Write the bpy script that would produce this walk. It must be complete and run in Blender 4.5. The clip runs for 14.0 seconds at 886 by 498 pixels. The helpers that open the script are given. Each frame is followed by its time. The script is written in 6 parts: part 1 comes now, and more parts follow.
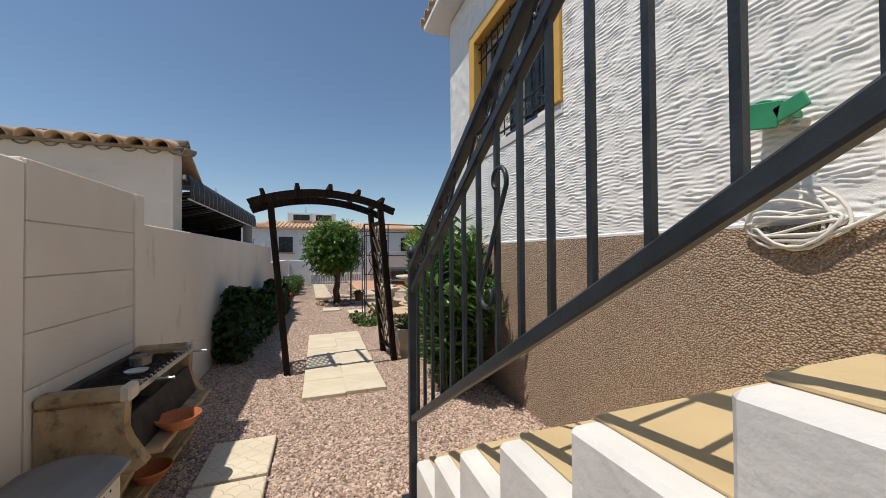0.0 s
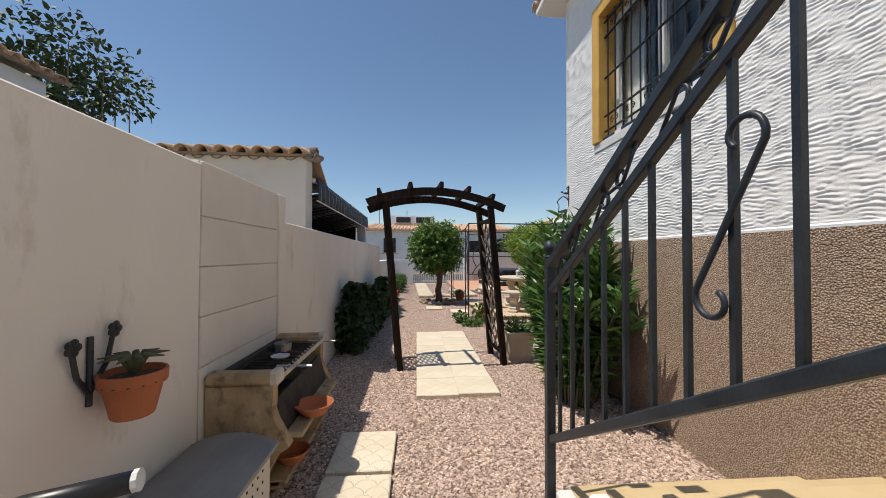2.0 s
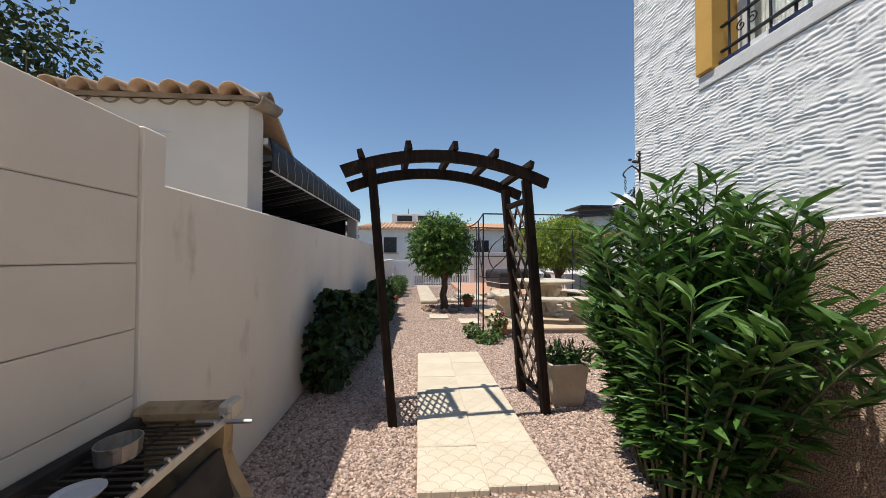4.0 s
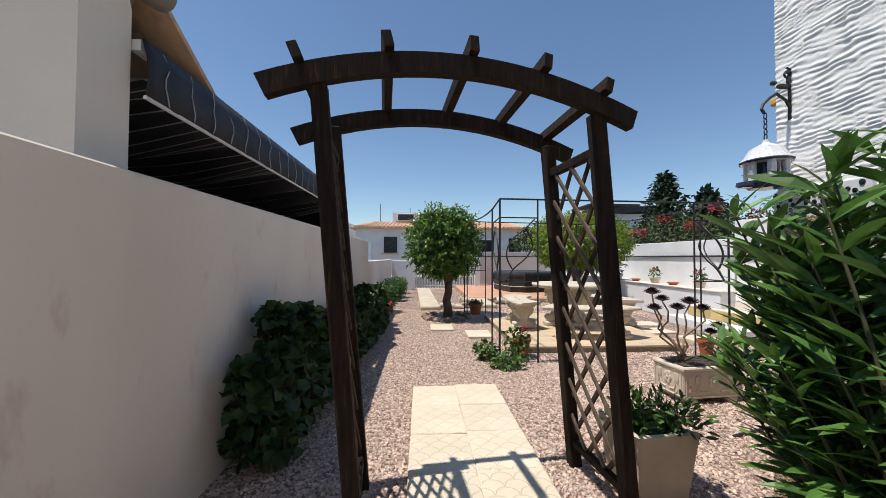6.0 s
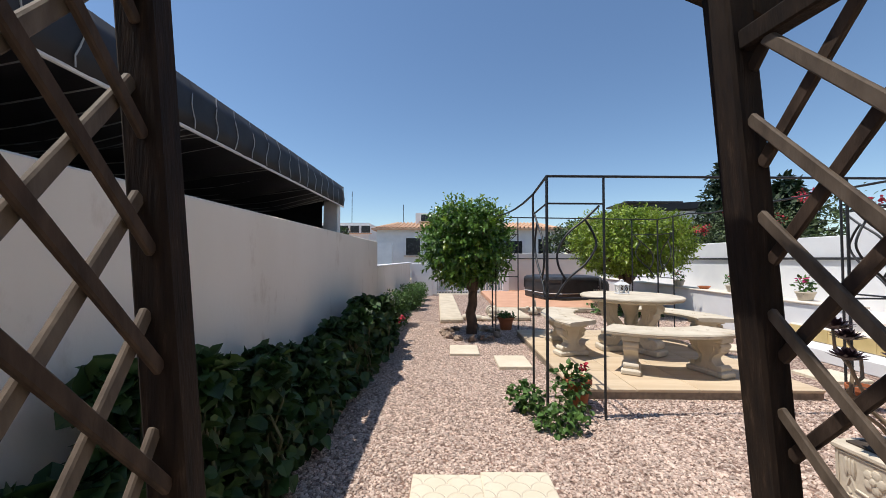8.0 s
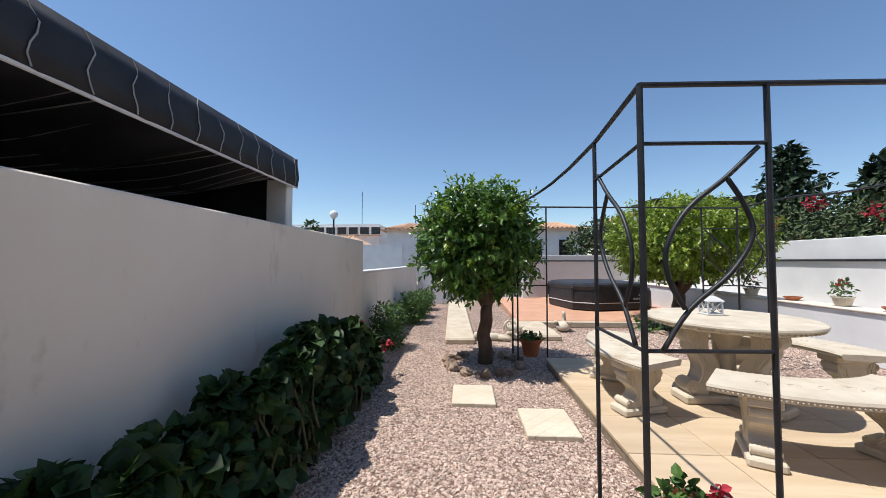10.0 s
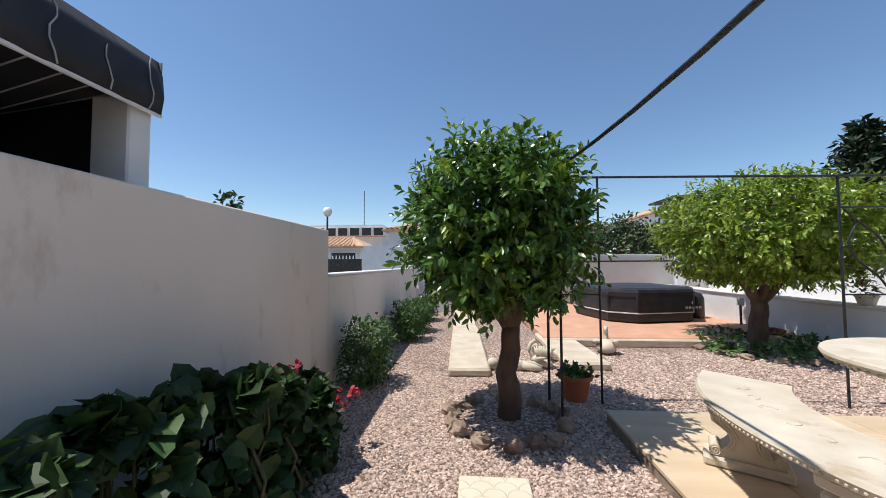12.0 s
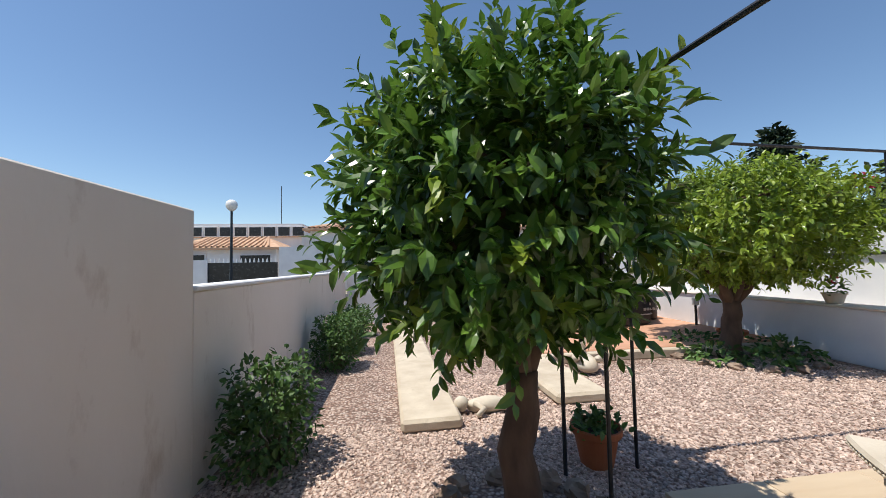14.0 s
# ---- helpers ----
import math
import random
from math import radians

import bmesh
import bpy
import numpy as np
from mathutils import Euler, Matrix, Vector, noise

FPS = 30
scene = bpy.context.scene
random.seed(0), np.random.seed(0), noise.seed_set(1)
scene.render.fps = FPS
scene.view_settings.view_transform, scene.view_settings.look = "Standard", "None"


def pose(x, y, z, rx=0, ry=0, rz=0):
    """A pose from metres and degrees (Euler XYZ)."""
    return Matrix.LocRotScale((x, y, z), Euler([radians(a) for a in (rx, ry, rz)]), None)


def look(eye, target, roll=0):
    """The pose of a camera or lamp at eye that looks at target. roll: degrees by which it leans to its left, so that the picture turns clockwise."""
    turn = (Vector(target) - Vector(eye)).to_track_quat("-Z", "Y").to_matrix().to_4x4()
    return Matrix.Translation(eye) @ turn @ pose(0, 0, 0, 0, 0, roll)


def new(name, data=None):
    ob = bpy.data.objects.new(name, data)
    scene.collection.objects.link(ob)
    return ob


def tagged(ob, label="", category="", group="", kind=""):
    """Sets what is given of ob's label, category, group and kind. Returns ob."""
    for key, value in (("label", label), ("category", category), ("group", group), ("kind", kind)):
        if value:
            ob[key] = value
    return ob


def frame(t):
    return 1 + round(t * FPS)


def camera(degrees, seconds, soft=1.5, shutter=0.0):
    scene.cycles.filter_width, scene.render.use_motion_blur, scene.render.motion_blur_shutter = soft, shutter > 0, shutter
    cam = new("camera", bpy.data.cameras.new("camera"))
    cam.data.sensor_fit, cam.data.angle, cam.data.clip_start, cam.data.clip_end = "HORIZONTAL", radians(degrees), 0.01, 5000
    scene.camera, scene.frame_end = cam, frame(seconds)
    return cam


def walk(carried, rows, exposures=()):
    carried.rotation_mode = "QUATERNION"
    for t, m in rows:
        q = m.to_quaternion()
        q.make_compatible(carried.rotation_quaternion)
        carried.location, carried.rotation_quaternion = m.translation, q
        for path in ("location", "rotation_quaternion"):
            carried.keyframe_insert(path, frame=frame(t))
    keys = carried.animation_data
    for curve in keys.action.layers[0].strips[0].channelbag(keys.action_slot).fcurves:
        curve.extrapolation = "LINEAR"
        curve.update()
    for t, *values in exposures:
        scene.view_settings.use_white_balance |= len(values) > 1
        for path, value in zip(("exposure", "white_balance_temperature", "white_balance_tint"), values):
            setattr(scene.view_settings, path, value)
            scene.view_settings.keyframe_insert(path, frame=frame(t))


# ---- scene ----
cam = camera(102.7, 14.0, soft=0.75)
PATH = [
    (0, (-0.247, -0.642, 1.375), (0.417, 1.245, 1.405), -0.4),
    (0.5, (-0.287, -0.616, 1.353), (0.176, 1.33, 1.385), -0.4),
    (1, (-0.347, -0.574, 1.346), (-0.091, 1.409, 1.383), 0.1),
    (1.5, (-0.381, -0.511, 1.349), (-0.223, 1.483, 1.381), 0.1),
    (2, (-0.402, -0.394, 1.343), (-0.253, 1.6, 1.382), 0.2),
    (2.3, (-0.371, -0.207, 1.349), (-0.239, 1.789, 1.377), 0.2),
    (2.5, (-0.366, -0.124, 1.33), (-0.229, 1.871, 1.375), -0.3),
    (3, (-0.37, 0.232, 1.344), (-0.238, 2.227, 1.378), 0.1),
    (3.2, (-0.395, 0.402, 1.338), (-0.257, 2.397, 1.378), 0.1),
    (5.5, (-0.37, 1.966, 1.287), (-0.237, 3.961, 1.331), 0.4),
    (6.5, (-0.27, 2.61, 1.268), (-0.168, 4.607, 1.318), 0.1),
    (7, (-0.232, 2.934, 1.27), (-0.154, 4.932, 1.321), 0.2),
    (7.5, (-0.209, 3.241, 1.282), (-0.147, 5.24, 1.337), 0.2),
    (8, (-0.2, 3.6, 1.302), (-0.22, 5.6, 1.359), 0.15),
    (8.5, (-0.154, 3.959, 1.323), (-0.2, 5.958, 1.38), 0.1),
    (11, (-0.037, 5.911, 1.314), (-0.178, 7.904, 1.391), -0.3),
    (11.5, (-0.066, 6.289, 1.311), (-0.209, 8.283, 1.388), -0.4),
    (12, (-0.08, 6.751, 1.27), (-0.227, 8.743, 1.356), -0.3),
    (12.5, (-0.114, 7.128, 1.289), (-0.281, 9.119, 1.373), -0.0),
    (13, (-0.167, 7.461, 1.279), (-0.279, 9.455, 1.376), -0.5),
    (13.2, (-0.207, 7.58, 1.284), (-0.249, 9.577, 1.383), -0.3),
    (13.7, (-0.279, 7.861, 1.289), (-0.14, 9.854, 1.379), -0.8),
    (14, (-0.347, 8.033, 1.274), (-0.085, 10.014, 1.366), -1.1),
]
walk(cam, [(t, look(eye, target, roll)) for t, eye, target, roll in PATH], [(0, 0.0, 6850, 10), (2, 0.12, 6750, 10), (5.5, 0.22, 6550, 10), (8.5, 0.31, 6400, 10), (12.5, 0.34, 6350, 10), (14, 0.34, 6450, 10)])

# ---- sky and sun ----
SUN_WAY = Vector((0.38, 0.065, -1.0))
world = bpy.data.worlds.new("sky")
scene.world = world
world.use_nodes = True
wn = world.node_tree.nodes
sky = wn.new("ShaderNodeTexSky")
sky.sky_type = "NISHITA"
sky.sun_disc = False
sky.sun_elevation = radians(68.9)
sky.sun_rotation = radians(260)
sky.altitude = 50
sky.air_density, sky.dust_density, sky.ozone_density = 1.0, 0.22, 2.0
wn["Background"].inputs[1].default_value = 0.112
deep = wn.new("ShaderNodeHueSaturation")
deep.inputs["Saturation"].default_value = 1.05
tint = wn.new("ShaderNodeMixRGB")
tint.blend_type = "MULTIPLY"
tint.inputs[0].default_value = 1.0
tint.inputs[2].default_value = (0.98, 1.0, 1.0, 1)
world.node_tree.links.new(sky.outputs[0], deep.inputs["Color"])
world.node_tree.links.new(deep.outputs[0], tint.inputs[1])
world.node_tree.links.new(tint.outputs[0], wn["Background"].inputs[0])
sun_data = bpy.data.lights.new("sun", "SUN")
sun_data.energy, sun_data.angle, sun_data.color = 4.2, radians(0.55), (1.0, 0.95, 0.87)
sun = new("sun", sun_data)
sun.matrix_world = look((0, 0, 0), SUN_WAY)


# ---- materials ----
def mat(name, c1, c2, scale=6.0, rough=0.7, bump=0.0, bscale=60.0, metal=0.0, spot=None, spot_scale=2.0, spot_at=0.6, island=0.0, rnd=0.0, stretch=(1, 1, 1), leaf=0.0, spec=0.4):
    """Two colours mixed by noise, a second coarse noise for stains, fine relief; island or rnd vary pieces."""
    m = bpy.data.materials.new(name)
    m.use_nodes = True
    nt = m.node_tree
    n, l = nt.nodes, nt.links
    b = n["Principled BSDF"]
    co = n.new("ShaderNodeTexCoord")
    mp = n.new("ShaderNodeMapping")
    mp.inputs["Scale"].default_value = stretch
    l.new(co.outputs["Object"], mp.inputs[0])
    nz = n.new("ShaderNodeTexNoise")
    nz.inputs["Scale"].default_value, nz.inputs["Detail"].default_value = scale, 6
    l.new(mp.outputs[0], nz.inputs["Vector"])
    rp = n.new("ShaderNodeValToRGB")
    rp.color_ramp.elements[0].position, rp.color_ramp.elements[1].position = 0.3, 0.7
    rp.color_ramp.elements[0].color, rp.color_ramp.elements[1].color = (*c1, 1), (*c2, 1)
    l.new(nz.outputs[0], rp.inputs[0])
    col = rp.outputs[0]
    if spot:
        n2 = n.new("ShaderNodeTexNoise")
        n2.inputs["Scale"].default_value, n2.inputs["Detail"].default_value, n2.inputs["Roughness"].default_value = spot_scale, 8, 0.65
        l.new(mp.outputs[0], n2.inputs["Vector"])
        r2 = n.new("ShaderNodeValToRGB")
        r2.color_ramp.elements[0].position, r2.color_ramp.elements[1].position = spot_at, min(1.0, spot_at + 0.18)
        r2.color_ramp.elements[0].color, r2.color_ramp.elements[1].color = (0, 0, 0, 1), (1, 1, 1, 1)
        l.new(n2.outputs[0], r2.inputs[0])
        mx = n.new("ShaderNodeMixRGB")
        mx.inputs[2].default_value = (*spot, 1)
        l.new(r2.outputs[0], mx.inputs[0])
        l.new(col, mx.inputs[1])
        col = mx.outputs[0]
    if island or rnd:
        hs = n.new("ShaderNodeHueSaturation")
        src = n.new("ShaderNodeNewGeometry").outputs["Random Per Island"] if island else n.new("ShaderNodeObjectInfo").outputs["Random"]
        amount = island or rnd
        mr = n.new("ShaderNodeMapRange")
        mr.inputs[3].default_value, mr.inputs[4].default_value = 1 - amount, 1 + amount
        l.new(src, mr.inputs[0])
        l.new(mr.outputs[0], hs.inputs["Value"])
        l.new(col, hs.inputs["Color"])
        col = hs.outputs[0]
    l.new(col, b.inputs["Base Color"])
    b.inputs["Metallic"].default_value = metal
    b.inputs["Specular IOR Level"].default_value = spec
    rr = n.new("ShaderNodeMapRange")
    rr.inputs[3].default_value, rr.inputs[4].default_value = max(0.02, rough - 0.1), min(1.0, rough + 0.1)
    l.new(nz.outputs[0], rr.inputs[0])
    l.new(rr.outputs[0], b.inputs["Roughness"])
    if bump:
        nb = n.new("ShaderNodeTexNoise")
        nb.inputs["Scale"].default_value, nb.inputs["Detail"].default_value = bscale, 5
        l.new(mp.outputs[0], nb.inputs["Vector"])
        bp = n.new("ShaderNodeBump")
        bp.inputs["Strength"].default_value, bp.inputs["Distance"].default_value = 0.8, bump
        l.new(nb.outputs[0], bp.inputs["Height"])
        l.new(bp.outputs[0], b.inputs["Normal"])
    if leaf:
        tr = n.new("ShaderNodeBsdfTranslucent")
        ms = n.new("ShaderNodeMixShader")
        ms.inputs[0].default_value = leaf
        l.new(col, tr.inputs[0])
        l.new(b.outputs[0], ms.inputs[1])
        l.new(tr.outputs[0], ms.inputs[2])
        l.new(ms.outputs[0], n["Material Output"].inputs[0])
    return m


def pebbly(name, colours, scale, bump, rough=0.85, dirt=(0.25, 0.2, 0.17), edge=0.35):
    """Packed small stones: a colour for each cell, with rounded relief and darker gaps."""
    m = bpy.data.materials.new(name)
    m.use_nodes = True
    n, l = m.node_tree.nodes, m.node_tree.links
    b = n["Principled BSDF"]
    co = n.new("ShaderNodeTexCoord")
    v = n.new("ShaderNodeTexVoronoi")
    v.inputs["Scale"].default_value = scale
    l.new(co.outputs["Object"], v.inputs["Vector"])
    sep = n.new("ShaderNodeSeparateColor")
    l.new(v.outputs["Color"], sep.inputs[0])
    rp = n.new("ShaderNodeValToRGB")
    while len(rp.color_ramp.elements) < len(colours):
        rp.color_ramp.elements.new(0.5)
    for i, c in enumerate(colours):
        rp.color_ramp.elements[i].position = i / (len(colours) - 1)
        rp.color_ramp.elements[i].color = (*c, 1)
    l.new(sep.outputs[0], rp.inputs[0])
    er = n.new("ShaderNodeValToRGB")
    er.color_ramp.elements[0].position, er.color_ramp.elements[1].position = edge, edge + 0.35
    er.color_ramp.elements[0].color, er.color_ramp.elements[1].color = (0, 0, 0, 1), (1, 1, 1, 1)
    l.new(v.outputs["Distance"], er.inputs[0])
    mx = n.new("ShaderNodeMixRGB")
    mx.inputs[2].default_value = (*dirt, 1)
    l.new(er.outputs[0], mx.inputs[0])
    l.new(rp.outputs[0], mx.inputs[1])
    nz = n.new("ShaderNodeTexNoise")
    nz.inputs["Scale"].default_value, nz.inputs["Detail"].default_value = 1.3, 5
    l.new(co.outputs["Object"], nz.inputs["Vector"])
    mr = n.new("ShaderNodeMapRange")
    mr.inputs[1].default_value, mr.inputs[2].default_value, mr.inputs[3].default_value, mr.inputs[4].default_value = 0.3, 0.7, 0.86, 1.1
    l.new(nz.outputs[0], mr.inputs[0])
    hs = n.new("ShaderNodeHueSaturation")
    l.new(mr.outputs[0], hs.inputs["Value"])
    l.new(mx.outputs[0], hs.inputs["Color"])
    l.new(hs.outputs[0], b.inputs["Base Color"])
    b.inputs["Roughness"].default_value = rough
    inv = n.new("ShaderNodeMath")
    inv.operation = "SUBTRACT"
    inv.inputs[0].default_value = 1.0
    l.new(v.outputs["Distance"], inv.inputs[1])
    bp = n.new("ShaderNodeBump")
    bp.inputs["Strength"].default_value, bp.inputs["Distance"].default_value = 1.0, bump
    l.new(inv.outputs[0], bp.inputs["Height"])
    l.new(bp.outputs[0], b.inputs["Normal"])
    return m


def scale_slab():
    """Cream cast slab with raised fish-scale arcs, 13 cm wide."""
    m = mat("cream_scale_slab", (0.60, 0.515, 0.385), (0.69, 0.61, 0.48), 3.0, 0.8, spot=(0.52, 0.42, 0.3), spot_scale=5, spot_at=0.62, rnd=0.03)
    n, l = m.node_tree.nodes, m.node_tree.links
    b = n["Principled BSDF"]
    co = n.new("ShaderNodeTexCoord")
    sp = n.new("ShaderNodeSeparateXYZ")
    l.new(co.outputs["Object"], sp.inputs[0])

    def op(kind, a, c=None):
        k = n.new("ShaderNodeMath")
        k.operation = kind
        for i, value in enumerate((a, c)):
            if value is None:
                continue
            if isinstance(value, (int, float)):
                k.inputs[i].default_value = value
            else:
                l.new(value, k.inputs[i])
        return k.outputs[0]

    w, h = 0.133, 0.0665
    row = op("FLOOR", op("DIVIDE", sp.outputs[1], h))
    fy = op("SUBTRACT", op("DIVIDE", sp.outputs[1], h), row)
    shift = op("MULTIPLY", op("MODULO", op("ABSOLUTE", row), 2.0), 0.5)
    u = op("ADD", op("DIVIDE", sp.outputs[0], w), shift)
    fx = op("MULTIPLY", op("SUBTRACT", op("FRACT", u), 0.5), 2.0)
    r = op("SQRT", op("ADD", op("MULTIPLY", fx, fx), op("MULTIPLY", fy, fy)))
    ring = op("ABSOLUTE", op("SUBTRACT", r, 0.96))
    groove = op("MINIMUM", op("MULTIPLY", ring, 9.0), 1.0)
    bp = n.new("ShaderNodeBump")
    bp.inputs["Strength"].default_value, bp.inputs["Distance"].default_value = 0.7, 0.006
    l.new(groove, bp.inputs["Height"])
    l.new(bp.outputs[0], b.inputs["Normal"])
    return m


M_GRAVEL = pebbly("pink_gravel", ((0.26, 0.15, 0.11), (0.42, 0.295, 0.23), (0.52, 0.40, 0.325), (0.59, 0.485, 0.41), (0.36, 0.225, 0.165)), 42, 0.012, 0.85, (0.16, 0.10, 0.075))
M_STONES = mat("pink_gravel_stones", (0.375, 0.255, 0.20), (0.61, 0.49, 0.41), 60, 0.8, island=0.38)
M_STUCCO = mat("white_wavy_stucco", (0.80, 0.79, 0.76), (0.86, 0.85, 0.83), 9, 0.85, bump=0.002, bscale=180)
M_PLINTH = pebbly("brown_pebbledash", ((0.27, 0.18, 0.125), (0.44, 0.32, 0.23), (0.54, 0.41, 0.305), (0.37, 0.26, 0.18), (0.66, 0.54, 0.43)), 110, 0.010, 0.9, (0.28, 0.20, 0.14), 0.40)
M_CREAM = mat("cream_render", (0.74, 0.67, 0.58), (0.81, 0.745, 0.66), 1.6, 0.88, bump=0.0025, bscale=30, spot=(0.52, 0.42, 0.325), spot_scale=3.4, spot_at=0.585, stretch=(1, 1, 0.45))
M_CREAM2 = mat("cream_render_panel", (0.66, 0.59, 0.51), (0.73, 0.665, 0.58), 2.4, 0.8, bump=0.0012, bscale=60, spot=(0.58, 0.49, 0.4), spot_scale=2.5, spot_at=0.6)
M_SHED = mat("cream_shed_render", (0.66, 0.61, 0.54), (0.74, 0.69, 0.62), 2.0, 0.85, bump=0.002, bscale=40, spot=(0.56, 0.5, 0.43), spot_scale=1.6, spot_at=0.62)
M_WHITE = mat("white_masonry_paint", (0.67, 0.67, 0.68), (0.76, 0.76, 0.76), 2.0, 0.8, bump=0.002, bscale=50, spot=(0.6, 0.6, 0.58), spot_scale=1.2, spot_at=0.66)
M_WHITE_OLD = mat("chipped_white_paint", (0.60, 0.59, 0.575), (0.71, 0.70, 0.68), 5, 0.75, bump=0.003, bscale=40, spot=(0.5, 0.4, 0.34), spot_scale=14, spot_at=0.66)
M_GREYWALL = mat("grey_render", (0.50, 0.48, 0.46), (0.57, 0.55, 0.52), 2.0, 0.85, bump=0.002, bscale=40)
M_TREAD = mat("ochre_tread_paint", (0.49, 0.365, 0.20), (0.56, 0.43, 0.245), 4, 0.8, bump=0.002, bscale=60, spot=(0.42, 0.31, 0.17), spot_scale=6, spot_at=0.62)
M_OCHRE = mat("ochre_window_paint", (0.58, 0.33, 0.075), (0.66, 0.39, 0.10), 5, 0.75, bump=0.0015, bscale=70, spot=(0.45, 0.26, 0.06), spot_scale=7, spot_at=0.64)
M_IRON = mat("blue_grey_iron_paint", (0.016, 0.021, 0.027), (0.032, 0.041, 0.050), 14, 0.42, bump=0.001, bscale=120, spot=(0.10, 0.085, 0.07), spot_scale=18, spot_at=0.66)
M_BLACK = mat("black_iron", (0.012, 0.012, 0.014), (0.03, 0.03, 0.032), 16, 0.45, bump=0.001, bscale=130, spot=(0.10, 0.06, 0.035), spot_scale=14, spot_at=0.68)
M_TIMBER = mat("dark_stained_timber", (0.009, 0.005, 0.0035), (0.031, 0.018, 0.011), 9, 0.85, bump=0.003, bscale=26, spot=(0.085, 0.055, 0.036), spot_scale=9, spot_at=0.60, stretch=(6, 6, 0.7), spec=0.2)
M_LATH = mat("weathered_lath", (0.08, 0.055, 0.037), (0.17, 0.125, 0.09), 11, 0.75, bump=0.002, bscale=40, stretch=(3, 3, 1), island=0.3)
# the same laths as they look in shadow, with that shade in the base colour
M_LATH_SHADED = mat("shaded_lath", (0.030, 0.018, 0.012), (0.075, 0.048, 0.033), 11, 0.85, bump=0.002, bscale=40, stretch=(3, 3, 1), rnd=0.25, spec=0.25)
M_SLAB = scale_slab()
M_DECK = mat("sandstone_tile", (0.48, 0.36, 0.235), (0.60, 0.48, 0.335), 2.2, 0.75, bump=0.0012, bscale=50, spot=(0.44, 0.32, 0.2), spot_scale=1.6, spot_at=0.6, rnd=0.07, stretch=(0.4, 3, 1))
M_DECKSIDE = mat("rough_mortar", (0.20, 0.16, 0.12), (0.34, 0.27, 0.2), 20, 0.95, bump=0.008, bscale=30)
M_TERRA = mat("terracotta_paving", (0.50, 0.27, 0.17), (0.60, 0.34, 0.22), 3, 0.75, bump=0.001, bscale=60, spot=(0.62, 0.42, 0.31), spot_scale=1.5, spot_at=0.58)
M_CONCRETE = mat("old_concrete", (0.46, 0.38, 0.28), (0.60, 0.52, 0.40), 5, 0.9, bump=0.008, bscale=26, spot=(0.34, 0.28, 0.2), spot_scale=3, spot_at=0.6)
M_CAST = mat("cast_stone", (0.50, 0.43, 0.33), (0.63, 0.56, 0.45), 6, 0.8, bump=0.003, bscale=50, spot=(0.38, 0.27, 0.16), spot_scale=5, spot_at=0.6)
M_BBQ = mat("yellowed_refractory_concrete", (0.33, 0.225, 0.12), (0.50, 0.37, 0.215), 7, 0.9, bump=0.005, bscale=34, spot=(0.13, 0.095, 0.065), spot_scale=9, spot_at=0.53, spec=0.2)
M_SOOT = mat("sooty_metal", (0.02, 0.016, 0.013), (0.06, 0.045, 0.035), 12, 0.8, bump=0.003, bscale=40)
M_STEEL = mat("dull_steel", (0.35, 0.33, 0.3), (0.5, 0.48, 0.45), 20, 0.4, metal=0.8, spot=(0.25, 0.12, 0.06), spot_scale=16, spot_at=0.58)
M_POT = mat("terracotta_pot", (0.36, 0.105, 0.04), (0.45, 0.15, 0.06), 6, 0.75, bump=0.001, bscale=60, spot=(0.52, 0.30, 0.2), spot_scale=6, spot_at=0.64)
M_SOIL = mat("dark_soil", (0.035, 0.025, 0.018), (0.08, 0.06, 0.045), 30, 0.95, bump=0.01, bscale=50)
M_TILE = mat("clay_roof_tile", (0.40, 0.25, 0.15), (0.60, 0.44, 0.30), 5, 0.85, bump=0.002, bscale=40, spot=(0.22, 0.17, 0.12), spot_scale=5, spot_at=0.56, rnd=0.18)
M_TILE_OLD = mat("lichened_roof_tile", (0.20, 0.16, 0.12), (0.36, 0.29, 0.22), 7, 0.9, bump=0.003, bscale=40, rnd=0.15)
M_TILE_FAR = mat("far_roof_tile", (0.48, 0.28, 0.17), (0.62, 0.42, 0.28), 4, 0.85, bump=0.01, bscale=8)
M_CANVAS = mat("black_shade_canvas", (0.012, 0.012, 0.015), (0.028, 0.028, 0.033), 5, 0.6, bump=0.004, bscale=9)
M_STRIPE = mat("pale_canvas_stripe", (0.30, 0.30, 0.31), (0.42, 0.42, 0.43), 14, 0.7)
M_ALU = mat("white_aluminium", (0.62, 0.62, 0.61), (0.70, 0.70, 0.69), 8, 0.45)
M_TRUNK = mat("citrus_bark", (0.07, 0.043, 0.030), (0.14, 0.09, 0.06), 12, 0.9, bump=0.006, bscale=30, stretch=(1, 1, 0.4))
M_LEAF = mat("orange_leaf", (0.05, 0.12, 0.014), (0.13, 0.23, 0.035), 8, 0.30, island=0.45, leaf=0.28, spec=0.55)
M_LEMON = mat("lemon_leaf", (0.11, 0.19, 0.014), (0.30, 0.38, 0.045), 6, 0.36, island=0.4, leaf=0.32, spec=0.5)
M_OLEANDER = mat("oleander_leaf", (0.05, 0.12, 0.022), (0.10, 0.20, 0.045), 8, 0.4, island=0.4, leaf=0.2)
M_GERANIUM = mat("geranium_leaf", (0.016, 0.040, 0.010), (0.045, 0.09, 0.02), 8, 0.55, island=0.4, leaf=0.15)
M_SHRUB = mat("fine_shrub_leaf", (0.045, 0.10, 0.02), (0.10, 0.18, 0.04), 8, 0.5, island=0.35, leaf=0.2)
M_FARLEAF = mat("far_foliage", (0.03, 0.05, 0.015), (0.075, 0.11, 0.03), 3, 0.6, island=0.4)
